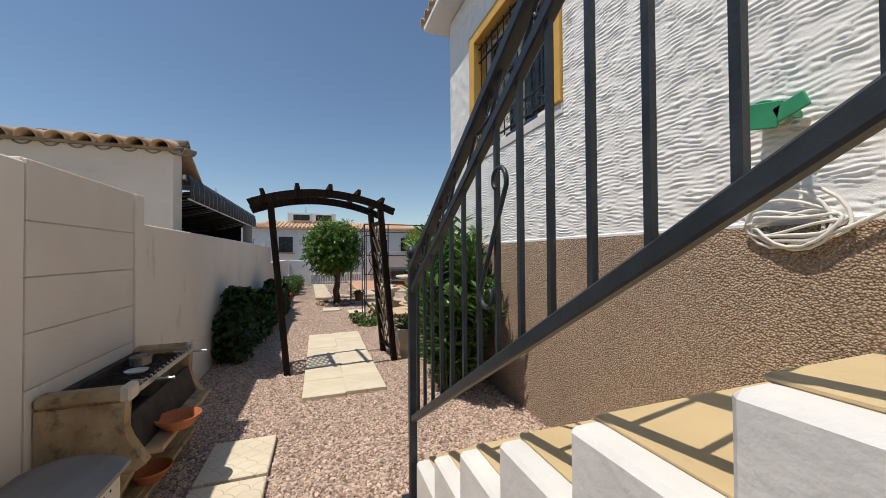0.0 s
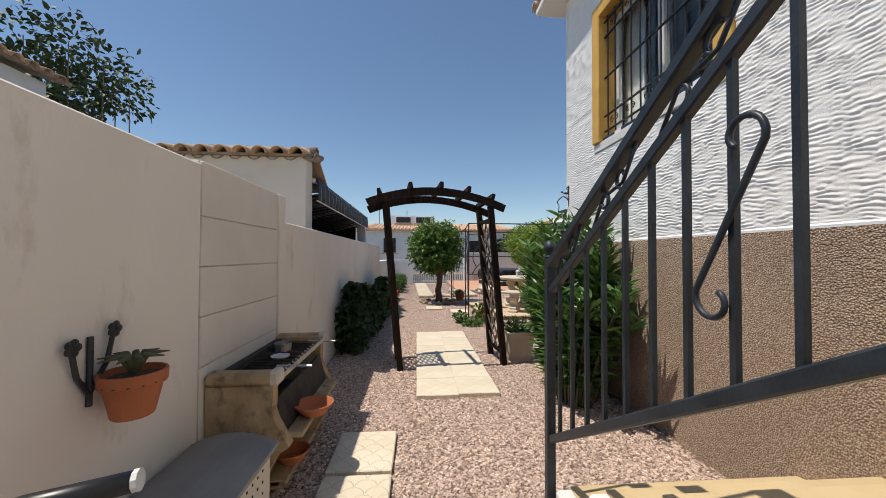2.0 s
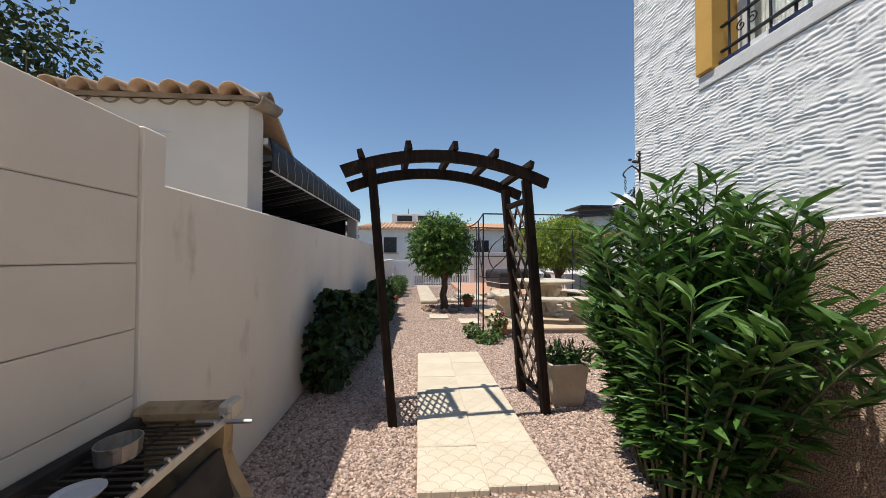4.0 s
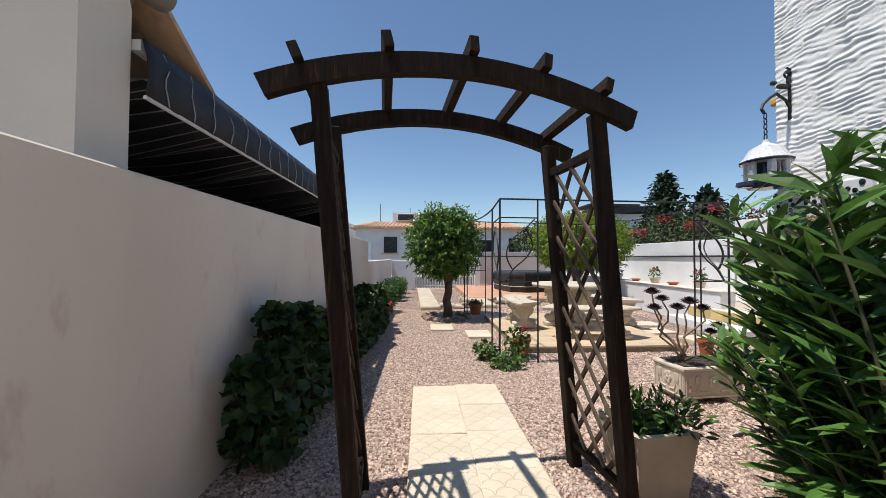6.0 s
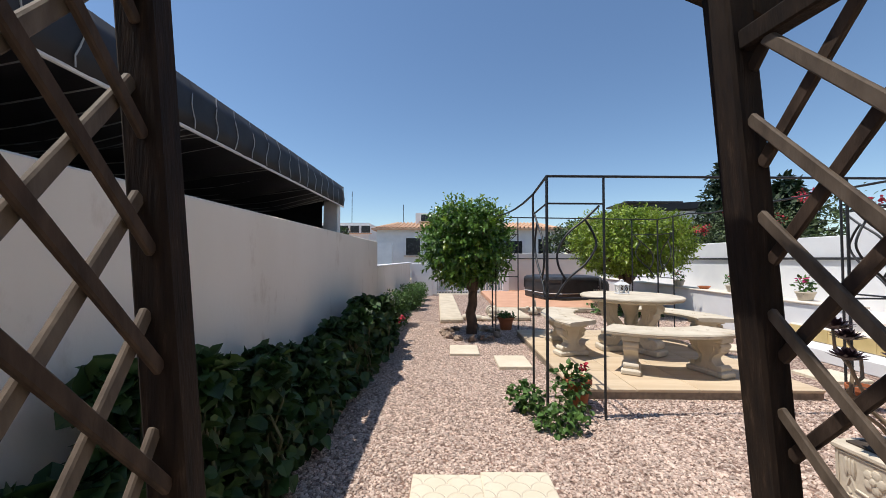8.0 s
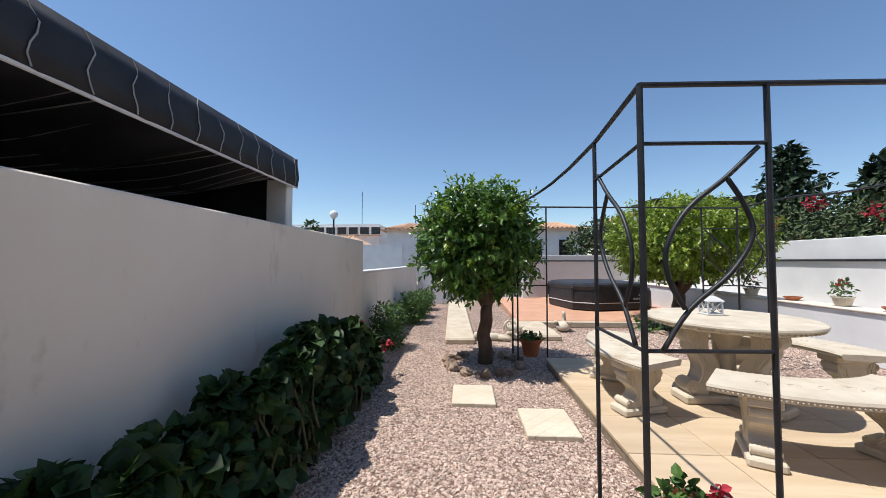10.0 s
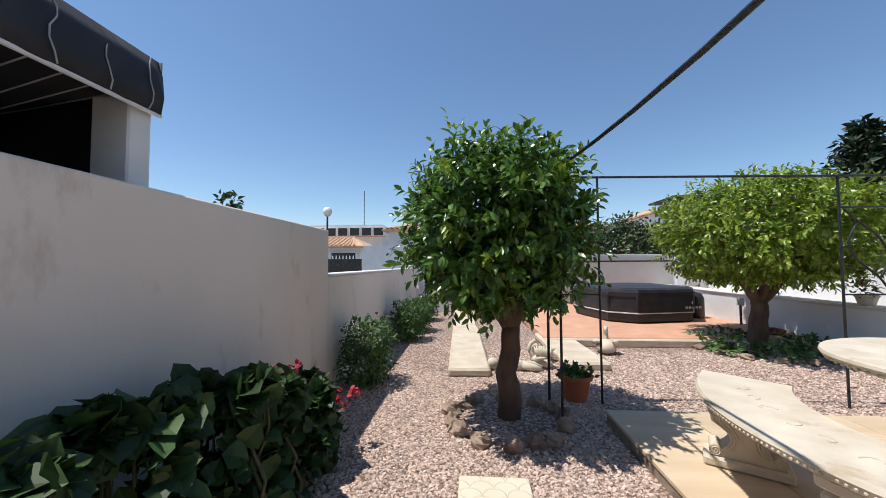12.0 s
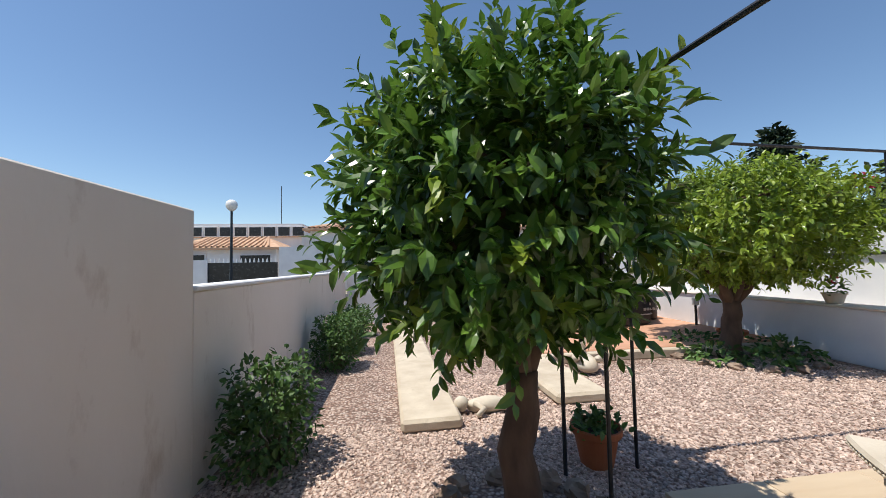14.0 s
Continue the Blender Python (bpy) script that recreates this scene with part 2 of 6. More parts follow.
M_PINE = mat("conifer_foliage", (0.012, 0.028, 0.012), (0.03, 0.055, 0.02), 3, 0.6, island=0.4)
M_RED = mat("red_petals", (0.34, 0.012, 0.03), (0.5, 0.035, 0.06), 8, 0.6, island=0.2, leaf=0.2)
M_MAGENTA = mat("magenta_bracts", (0.45, 0.012, 0.12), (0.62, 0.04, 0.2), 8, 0.6, island=0.25, leaf=0.2)
M_AEONIUM = mat("dark_purple_aeonium", (0.018, 0.010, 0.014), (0.05, 0.022, 0.03), 8, 0.45, island=0.3)
M_STEM = mat("pale_bare_stem", (0.22, 0.15, 0.09), (0.32, 0.24, 0.16), 10, 0.85, bump=0.002)
M_CANE = mat("green_brown_cane", (0.06, 0.07, 0.03), (0.12, 0.11, 0.06), 10, 0.8)
M_TUB = mat("black_spa_vinyl", (0.016, 0.016, 0.017), (0.035, 0.034, 0.035), 5, 0.42, bump=0.004, bscale=7)
M_PALE = mat("pale_grey_print", (0.5, 0.5, 0.5), (0.6, 0.6, 0.6), 5, 0.6)
M_GREYLID = mat("grey_plastic_lid", (0.19, 0.18, 0.17), (0.25, 0.24, 0.225), 6, 0.5)
M_BEIGE = mat("beige_plastic", (0.58, 0.52, 0.44), (0.64, 0.58, 0.5), 6, 0.5)
M_DARKHOLE = mat("dark_hole", (0.01, 0.01, 0.01), (0.02, 0.02, 0.02), 6, 0.8)
M_RUBBER = mat("black_coated_tube", (0.012, 0.012, 0.013), (0.025, 0.025, 0.026), 20, 0.35)
M_HOSE = mat("white_hose", (0.66, 0.64, 0.58), (0.75, 0.73, 0.68), 20, 0.5)
M_GREEN = mat("green_plastic", (0.02, 0.22, 0.10), (0.05, 0.30, 0.16), 8, 0.45)
M_ROCK = mat("brown_field_stone", (0.18, 0.12, 0.085), (0.36, 0.27, 0.2), 8, 0.9, bump=0.008, bscale=20, rnd=0.25)
M_PORCELAIN = mat("glazed_blue_white", (0.62, 0.62, 0.65), (0.72, 0.72, 0.74), 9, 0.2, spot=(0.05, 0.05, 0.14), spot_scale=26, spot_at=0.56)
M_NAVY = mat("navy_glaze", (0.02, 0.022, 0.05), (0.04, 0.045, 0.09), 9, 0.2)
M_YTILE = mat("ochre_glazed_tile", (0.48, 0.35, 0.14), (0.58, 0.43, 0.2), 6, 0.4, rnd=0.1)
M_GLOBE = mat("opal_globe", (0.8, 0.79, 0.76), (0.85, 0.84, 0.81), 3, 0.3)
M_ROAD = mat("asphalt", (0.05, 0.05, 0.05), (0.075, 0.073, 0.07), 12, 0.9, bump=0.004, bscale=60)
M_EARTH = mat("pale_dry_ground", (0.30, 0.25, 0.19), (0.42, 0.36, 0.28), 0.6, 0.95, spot=(0.2, 0.2, 0.1), spot_scale=0.2, spot_at=0.55)
M_CURTAIN = mat("pale_curtain", (0.55, 0.53, 0.5), (0.66, 0.64, 0.6), 6, 0.9)
M_ROOM = mat("dim_room_wall", (0.16, 0.14, 0.12), (0.2, 0.18, 0.15), 3, 0.9)
M_INK = mat("black_tile_glaze", (0.01, 0.01, 0.012), (0.03, 0.03, 0.032), 8, 0.25)


def glass():
    m = bpy.data.materials.new("window_glass")
    m.use_nodes = True
    b = m.node_tree.nodes["Principled BSDF"]
    b.inputs["Base Color"].default_value = (0.9, 0.95, 0.95, 1)
    b.inputs["Roughness"].default_value = 0.02
    b.inputs["Transmission Weight"].default_value = 1.0
    b.inputs["IOR"].default_value = 1.3
    return m


M_GLASS = glass()


# ---- mesh tools ----
class Shape:
    """Collects vertices and faces."""

    def __init__(self):
        self.v, self.f = [], []

    def add(self, verts, faces, m=None):
        k = len(self.v)
        self.v += [tuple(m @ Vector(p)) for p in verts] if m is not None else [tuple(p) for p in verts]
        self.f += [tuple(i + k for i in face) for face in faces]
        return self

    def box(self, size, m=None, c=0.0):
        """A box with chamfered edges, centred on m."""
        x, y, z = (s / 2 for s in size)
        m = m if m is not None else Matrix()
        if c <= 0:
            p = [(sx * x, sy * y, sz * z) for sx in (-1, 1) for sy in (-1, 1) for sz in (-1, 1)]
            return self.add(p, [(0, 1, 3, 2), (4, 6, 7, 5), (0, 4, 5, 1), (2, 3, 7, 6), (0, 2, 6, 4), (1, 5, 7, 3)], m)
        c = min(c, x * 0.9, y * 0.9, z * 0.9)
        pts, idx = [], {}
        for sx in (-1, 1):
            for sy in (-1, 1):
                for sz in (-1, 1):
                    for a in range(3):
                        q = [sx * (x - c), sy * (y - c), sz * (z - c)]
                        q[a] = (sx * x, sy * y, sz * z)[a]
                        idx[sx, sy, sz, a] = len(pts)
                        pts.append(q)
        faces = []
        for a in range(3):
            b, d = (a + 1) % 3, (a + 2) % 3
            for s in (-1, 1):
                ring = []
                for sb, sd in ((-1, -1), (1, -1), (1, 1), (-1, 1)):
                    key = [0, 0, 0]
                    key[a], key[b], key[d] = s, sb, sd
                    ring.append(idx[(*key, a)])
                faces.append(ring if s > 0 else ring[::-1])
            for sb in (-1, 1):
                for sd in (-1, 1):
                    k1, k2 = [0, 0, 0], [0, 0, 0]
                    k1[a], k1[b], k1[d] = -1, sb, sd
                    k2[a], k2[b], k2[d] = 1, sb, sd
                    ring = [idx[(*k1, b)], idx[(*k2, b)], idx[(*k2, d)], idx[(*k1, d)]]
                    faces.append(ring if sb * sd < 0 else ring[::-1])
        for sx in (-1, 1):
            for sy in (-1, 1):
                for sz in (-1, 1):
                    ring = [idx[sx, sy, sz, a] for a in range(3)]
                    faces.append(ring if sx * sy * sz > 0 else ring[::-1])
        return self.add(pts, faces, m)

    def tube(self, pts, r, n=8, caps=True, m=None):
        """A round bar along points; r is one radius or one for each point."""
        pts = [Vector(p) for p in pts]
        rs = [r] * len(pts) if isinstance(r, (int, float)) else list(r)
        verts, faces = [], []
        side = None
        for i, p in enumerate(pts):
            t = (pts[min(i + 1, len(pts) - 1)] - pts[max(i - 1, 0)]).normalized()
            if side is None:
                side = t.orthogonal().normalized()
            side = (side - t * side.dot(t)).normalized()
            up = t.cross(side)
            for k in range(n):
                a = 2 * math.pi * k / n
                verts.append(p + (side * math.cos(a) + up * math.sin(a)) * rs[i])
        for i in range(len(pts) - 1):
            for k in range(n):
                faces.append((i * n + k, i * n + (k + 1) % n, (i + 1) * n + (k + 1) % n, (i + 1) * n + k))
        if caps:
            faces.append(tuple(range(n))[::-1])
            faces.append(tuple((len(pts) - 1) * n + k for k in range(n)))
        return self.add(verts, faces, m)

    def lathe(self, prof, n=24, m=None, lobes=0, depth=0.0):
        """Turns (radius, height) pairs round z."""
        verts, faces = [], []
        for r, z in prof:
            for k in range(n):
                a = 2 * math.pi * k / n
                q = r * (1 + depth * math.cos(lobes * a))
                verts.append((q * math.cos(a), q * math.sin(a), z))
        for i in range(len(prof) - 1):
            for k in range(n):
                faces.append((i * n + k, i * n + (k + 1) % n, (i + 1) * n + (k + 1) % n, (i + 1) * n + k))
        if prof[0][0] > 1e-4:
            faces.append(tuple(range(n))[::-1])
        if prof[-1][0] > 1e-4:
            faces.append(tuple((len(prof) - 1) * n + k for k in range(n)))
        return self.add(verts, faces, m)

    def prism(self, outline, depth, m=None):
        """An outline in the xz plane, drawn out along y from 0 to depth."""
        k = len(outline)
        verts = [(x, 0, z) for x, z in outline] + [(x, depth, z) for x, z in outline]
        faces = [tuple(range(k)), tuple(range(2 * k - 1, k - 1, -1))]
        faces += [((i + 1) % k, i, k + i, k + (i + 1) % k) for i in range(k)]
        return self.add(verts, faces, m)

    def blob(self, centre, radii, seed=0, rough=0.12, n=8):
        """A lumpy stone."""
        verts, faces = [], []
        for i in range(1, n):
            for k in range(n):
                a, b = math.pi * i / n, 2 * math.pi * k / n
                d = Vector((math.sin(a) * math.cos(b), math.sin(a) * math.sin(b), math.cos(a)))
                s = 1 + rough * 2 * noise.noise(d * 1.7 + Vector((seed * 3.1, seed * 1.7, 0)))
                verts.append(Vector(centre) + Vector((d.x * radii[0], d.y * radii[1], d.z * radii[2])) * s)
        top, bot = len(verts), len(verts) + 1
        verts += [Vector(centre) + Vector((0, 0, radii[2])), Vector(centre) - Vector((0, 0, radii[2]))]
        for i in range(n - 2):
            for k in range(n):
                faces.append((i * n + k, (i + 1) * n + k, (i + 1) * n + (k + 1) % n, i * n + (k + 1) % n))
        for k in range(n):
            faces.append((top, k, (k + 1) % n))
            faces.append((bot, (n - 2) * n + (k + 1) % n, (n - 2) * n + k))
        return self.add(verts, faces)

    def mesh(self, name, material, smooth=False):
        me = bpy.data.meshes.new(name)
        me.from_pydata(self.v, [], self.f)
        me.materials.append(material)
        if smooth:
            me.shade_smooth()
        me.update()
        return me


def part(name, shape, material, parent=None, label="", smooth=False, m=None):
    ob = new(name, shape.mesh(name, material, smooth) if isinstance(shape, Shape) else shape)
    ob.parent = parent
    if m is not None:
        ob.matrix_basis = m
    if label:
        ob["label"] = label
    return ob


def thing(name, label, category, m=None, group="", kind=""):
    ob = new(name)
    ob.empty_display_size = 0.1
    if m is not None:
        ob.matrix_basis = m
    return tagged(ob, label, category, group, kind)


def structure(name, shape, material, label, category, smooth=False):
    return tagged(part(name, shape, material, None, "", smooth), label, category, "", "structure")


def leaf_arrays(pos, way, nrm, length, width, curl=0.12):
    """Folded leaves: eight vertices and eight triangles for each place, way and normal."""
    way = way / np.linalg.norm(way, axis=1)[:, None]
    sidev = np.cross(way, nrm)
    sidev /= np.linalg.norm(sidev, axis=1)[:, None] + 1e-9
    up = np.cross(sidev, way)
    L, W = length[:, None], width[:, None]
    base = pos
    m1 = pos + way * L * 0.34 + up * L * 0.015
    m2 = pos + way * L * 0.70 - up * L * curl * 0.35
    l1, r1 = m1 + sidev * W * 0.48 + up * W * 0.15, m1 - sidev * W * 0.48 + up * W * 0.15
    l2, r2 = m2 + sidev * W * 0.38 + up * W * 0.12, m2 - sidev * W * 0.38 + up * W * 0.12
    tip = pos + way * L - up * L * curl
    v = np.stack([base, l1, r1, m1, l2, r2, m2, tip], 1).reshape(-1, 3)
    k = np.arange(len(pos))[:, None, None] * 8
    f = np.array([[0, 2, 3], [0, 3, 1], [3, 2, 5], [3, 5, 6], [1, 3, 6], [1, 6, 4], [6, 5, 7], [6, 7, 4]])[None] + k
    return v, f.reshape(-1, 3)


def leaves_mesh(name, material, v, f):
    me = bpy.data.meshes.new(name)
    me.from_pydata(v.tolist(), [], f.tolist())
    me.materials.append(material)
    me.update()
    return me


def crown_leaves(rng, centre, radii, count, length, width, shell=0.55, lumps=0.16, droop=0.35, gap=0.0, sprig=0.0, flat=0.0):
    """Leaves in the outer part of a lumpy crown, most of them pointing outwards and down."""
    centre, radii = np.array(centre), np.array(radii)
    d = rng.normal(size=(count, 3))
    d /= np.linalg.norm(d, axis=1)[:, None]
    lump = np.array([noise.noise(Vector(q * 2.2) + Vector(centre)) for q in d])
    fine = np.array([noise.noise(Vector(q * 5.5) + Vector(centre * 2)) for q in d])
    keep = fine > gap - 1.0
    rad = (shell + (1 - shell) * rng.random(count) ** 0.6) * (1 + lumps * 1.6 * lump + lumps * fine)
    if sprig:
        rad *= np.where(rng.random(count) < 0.05, 1 + sprig * rng.random(count), 1)
    pos = centre + d * rad[:, None] * radii
    if flat:
        low = centre[2] - radii[2] * flat
        pos[:, 2] = np.where(pos[:, 2] < low, low + (pos[:, 2] - low) * 0.25, pos[:, 2])
    way = d + rng.normal(size=(count, 3)) * 0.75
    way[:, 2] -= droop
    nrm = d * 0.7 + rng.normal(size=(count, 3)) * 0.5 + np.array([0, 0, 0.7])
    ln = length * (0.65 + 0.7 * rng.random(count))
    v, f = leaf_arrays(pos[keep], way[keep], nrm[keep], ln[keep], (width * ln / length)[keep])
    return v, f


def joined(pairs):
    vs, fs, k = [], [], 0
    for v, f in pairs:
        vs.append(v)
        fs.append(f + k)
        k += len(v)
    return np.concatenate(vs), np.concatenate(fs)


def spiral(cx, cy, r0, r1, a0, a1, n=18):
    return [(cx + (r0 + (r1 - r0) * i / n) * math.cos(a0 + (a1 - a0) * i / n), cy + (r0 + (r1 - r0) * i / n) * math.sin(a0 + (a1 - a0) * i / n)) for i in range(n + 1)]


# ---- ground ----
g = Shape()
g.add([(-400, -300, -0.02), (400, -300, -0.02), (400, 900, -0.02), (-400, 900, -0.02)], [(0, 1, 2, 3)])
structure("ground", g, M_EARTH, "pale dry ground reaching to the horizon", "ground")
g = Shape()
g.box((6.6, 21.6, 0.05), pose(1.8, 5.8, -0.025))
structure("gravel_bed", g, M_GRAVEL, "pink and white gravel covering the garden", "gravel")
g = Shape()
g.box((60, 8, 0.03), pose(0, 21.5, -0.015))
structure("road", g, M_ROAD, "grey asphalt street beyond the garden gate", "road")

# ---- boundary wall on the shaded side ----
WX = -1.495


def wall_run(name, y0, y1, top, label, mt, x=WX, thick=0.16, cap=0.0):
    s = Shape()
    s.box((thick, y1 - y0, top + 0.1), pose(x - thick / 2, (y0 + y1) / 2, top / 2 - 0.05), 0.008)
    w = structure(name, s, mt, label, "wall")
    if cap:
        s = Shape()
        s.box((thick + 0.03, y1 - y0, cap), pose(x - thick / 2, (y0 + y1) / 2, top + cap / 2 + 0.002), 0.008)
        part("coping", s, M_WHITE, w, "white painted coping")
    return w


wall_run("wall_west_near", -5.0, 1.49, 1.81, "tall cream rendered garden wall, in shade", M_CREAM)
wall_run("wall_west_middle", 2.6, 10.23, 1.62, "cream rendered garden wall with damp stains", M_CREAM)
wall_run("wall_west_far", 10.23, 16.3, 1.15, "low cream rendered wall with white coping", M_CREAM, cap=0.03)
panel = structure("wall_west_panel", Shape().box((0.15, 1.11, 1.93), pose(WX - 0.09, 2.045, 0.865), 0.004), M_CREAM2, "cream wall panel of stacked slabs behind the barbecue", "wall")
for i, (z0, z1) in enumerate(((0.0, 0.769), (0.771, 1.026), (1.028, 1.283), (1.285, 1.541), (1.543, 1.825))):
    part("slab", Shape().box((0.03, 0.98, z1 - z0 - 0.001), pose(WX - 0.011, 1.985, (z0 + z1) / 2), 0.004), M_CREAM2, panel)
part("end_post", Shape().box((0.04, 0.125, 1.825), pose(WX - 0.001, 2.54, 0.9125), 0.006), M_CREAM, panel)
structure("wall_north_return", Shape().box((0.75, 0.16, 1.15), pose(-1.07, 16.3, 0.575), 0.008), M_WHITE, "white rendered wall beside the gate", "wall")


# ---- house with wavy stucco ----
HX, HY = 1.515, 4.0


def ridge(y, z):
    """Height of the trowelled waves at a place on the wall."""
    q = z * 250 + 6.0 * noise.noise(Vector((y * 5.1, z * 4.0, 0.3))) + 6.5 * noise.noise(Vector((y * 24.0, z * 13.0, 4.3)))
    w = 0.5 + 0.5 * math.sin(q)
    return 0.0072 * w ** 1.4 * (0.7 + 0.9 * noise.noise(Vector((y * 11, z * 16, 9.0)))) 


def stucco_patch(s, y0, y1, z0, z1, dy=0.018, dz=0.0046):
    ny, nz = max(1, round((y1 - y0) / dy)), max(1, round((z1 - z0) / dz))
    ys, zs = np.linspace(y0, y1, ny + 1), np.linspace(z0, z1, nz + 1)
    k = len(s.v)
    s.v += [(HX - ridge(y, z), y, z) for z in zs for y in ys]
    s.f += [(k + j * (ny + 1) + i, k + (j + 1) * (ny + 1) + i, k + (j + 1) * (ny + 1) + i + 1, k + j * (ny + 1) + i + 1) for j in range(nz) for i in range(ny)]


WY0, WY1, WZ0, WZ1 = 1.72, 3.14, 2.58, 3.85
PZ = 1.48
house = thing("house", "two-storey white house with wavy stucco and pebbledash plinth", "house", kind="structure")
s = Shape()
stucco_patch(s, -0.9, HY, PZ, WZ0 - 0.14)
stucco_patch(s, -0.9, WY0 - 0.14, WZ0 - 0.14, 4.6)
stucco_patch(s, -3.5, -0.9, PZ, 4.6, 0.2, 0.03)
stucco_patch(s, WY1 + 0.14, HY, WZ0 - 0.14, 4.6)
stucco_patch(s, WY0 - 0.14, WY1 + 0.14, WZ1 + 0.14, 4.6)
part("stucco_wall", s, M_STUCCO, house, "white stucco trowelled in horizontal waves", smooth=True)
s = Shape()
t = 0.2
s.box((t, 1.6 + 3.5 - 0.02, 4.6 - PZ), pose(HX + 0.02 + t / 2, (WY0 - 0.14 - 3.5) / 2, (4.6 + PZ) / 2))
s.box((t, HY - WY1 - 0.14, 4.6 - PZ), pose(HX + 0.02 + t / 2, (HY + WY1 + 0.14) / 2, (4.6 + PZ) / 2))
s.box((t, WY1 - WY0 + 0.28, WZ0 - 0.14 - PZ), pose(HX + 0.02 + t / 2, (WY0 + WY1) / 2, (WZ0 - 0.14 + PZ) / 2))
s.box((t, WY1 - WY0 + 0.28, 4.6 - WZ1 - 0.14), pose(HX + 0.02 + t / 2, (WY0 + WY1) / 2, (4.6 + WZ1 + 0.14) / 2))
s.box((7.0, 0.2, 4.6), pose(HX + 3.5, HY - 0.1, 2.3))
s.box((7.0, 0.2, 4.6), pose(HX + 3.5, -3.6, 2.3))
s.box((0.2, 7.7, 4.6), pose(HX + 7.1, 0.2, 2.3))
part("wall_core", s, M_STUCCO, house)
s = Shape()
s.box((0.26, HY + 3.6, PZ), pose(HX + 0.10, (HY - 3.6) / 2 + 0.02, PZ / 2))
s.box((1.4, 0.05, PZ), pose(HX + 0.93, HY + 0.005, PZ / 2))
part("plinth", s, M_PLINTH, house, "brown pebbledash plinth")
s = Shape()
s.box((0.05, 3.6 + 3.5, 0.036), pose(HX + 0.012, 0.05, PZ + 0.006), 0.01)
part("plinth_band", s, M_WHITE, house, "white band above the plinth")
s = Shape()
s.box((0.06, 0.4, 0.15), pose(HX + 0.005, HY - 0.2, PZ + 0.06), 0.004)
band = part("tile_band", s, M_WHITE, house, "white tiles with a black flower pattern")
k = Shape()
for i in range(3):
    cy, cz = HY - 0.06 - 0.13 * i, PZ + 0.06
    for a in range(8):
        an = a * math.pi / 4
        k.blob((HX - 0.027, cy + 0.035 * math.cos(an), cz + 0.035 * math.sin(an)), (0.004, 0.011, 0.011), a, 0.0, 5)
    k.blob((HX - 0.027, cy, cz), (0.004, 0.012, 0.012), 3, 0.0, 5)
    for dy, dz in ((0.05, 0.055), (-0.05, 0.055), (0.05, -0.055), (-0.05, -0.055)):
        k.blob((HX - 0.027, cy + dy, cz + dz), (0.004, 0.013, 0.013), 5, 0.0, 5)
part("tile_pattern", k, M_INK, band)
# ochre surround, window, grille
fr = Shape()
FT = 0.135
for y in (WY0 - FT / 2, WY1 + FT / 2):
    fr.box((0.24, FT, WZ1 - WZ0 + FT + 0.045), pose(HX + 0.085, y, (WZ0 + WZ1 + FT - 0.045) / 2), 0.008)
fr.box((0.24, WY1 - WY0, FT), pose(HX + 0.085, (WY0 + WY1) / 2, WZ1 + FT / 2), 0.006)
window = thing("window_1", "barred window with an ochre painted surround", "window", kind="structure")
part("window_frame", fr, M_OCHRE, window, "ochre painted surround")
fr = Shape()
fr.box((0.24, WY1 - WY0 + 2 * FT, 0.088), pose(HX + 0.107, (WY0 + WY1) / 2, WZ0 - 0.091), 0.006)
sill = part("window_sill", fr, M_WHITE_OLD, window, "smooth off-white band under the window")
for i in range(13):
    part("tile", Shape().box((0.20, 0.107, 0.04), pose(HX + 0.112, WY0 + 0.055 + 0.1092 * i, WZ0 - 0.0265), 0.003), M_WHITE if i % 3 == 1 else M_NAVY, sill)
fr = Shape()
for y in (WY0 + 0.04, (WY0 + WY1) / 2, WY1 - 0.04):
    fr.box((0.06, 0.07, WZ1 - WZ0), pose(HX + 0.17, y, (WZ0 + WZ1) / 2), 0.006)
for z in (WZ0 + 0.035, WZ1 - 0.035):
    fr.box((0.056, WY1 - WY0, 0.07), pose(HX + 0.172, (WY0 + WY1) / 2, z), 0.006)
part("sash", fr, M_ALU, window, "white sliding sash")
for i in range(2):
    yy = WY0 + (WY1 - WY0) * (0.25 + 0.5 * i)
    p = part("pane", Shape().box((0.006, (WY1 - WY0) / 2 - 0.09, WZ1 - WZ0 - 0.13), pose(HX + 0.17, yy, (WZ0 + WZ1) / 2)), M_GLASS, window)
    p.visible_shadow = False
s = Shape()
for i in range(26):
    s.box((0.02, 0.022, WZ1 - WZ0), pose(HX + 0.26 + 0.012 * (i % 2), WY1 - 0.32 - 0.0 + i * 0.012, (WZ0 + WZ1) / 2))
part("curtain", s, M_CURTAIN, window, "pale folded curtain")
s = Shape()
s.box((0.02, WY1 - WY0 + 0.6, WZ1 - WZ0 + 0.6), pose(HX + 1.2, (WY0 + WY1) / 2, (WZ0 + WZ1) / 2))
part("room_wall", s, M_ROOM, house)
grille = thing("window_grille", "black wrought-iron window grille with small scrolls", "grille")
gx = HX + 0.045
nb = 11
for i in range(nb):
    y = WY0 + 0.05 + (WY1 - WY0 - 0.1) * i / (nb - 1)
    part("bar", Shape().tube([(gx, y, WZ0 + 0.01), (gx, y, WZ1 - 0.01)], 0.008, 6), M_BLACK, grille)
for z in (WZ0 + 0.06, WZ0 + 0.22, WZ0 + 0.62, WZ1 - 0.22, WZ1 - 0.06):
    part("rail", Shape().box((0.022, WY1 - WY0, 0.014), pose(gx - 0.008, (WY0 + WY1) / 2, z), 0.002), M_BLACK, grille)
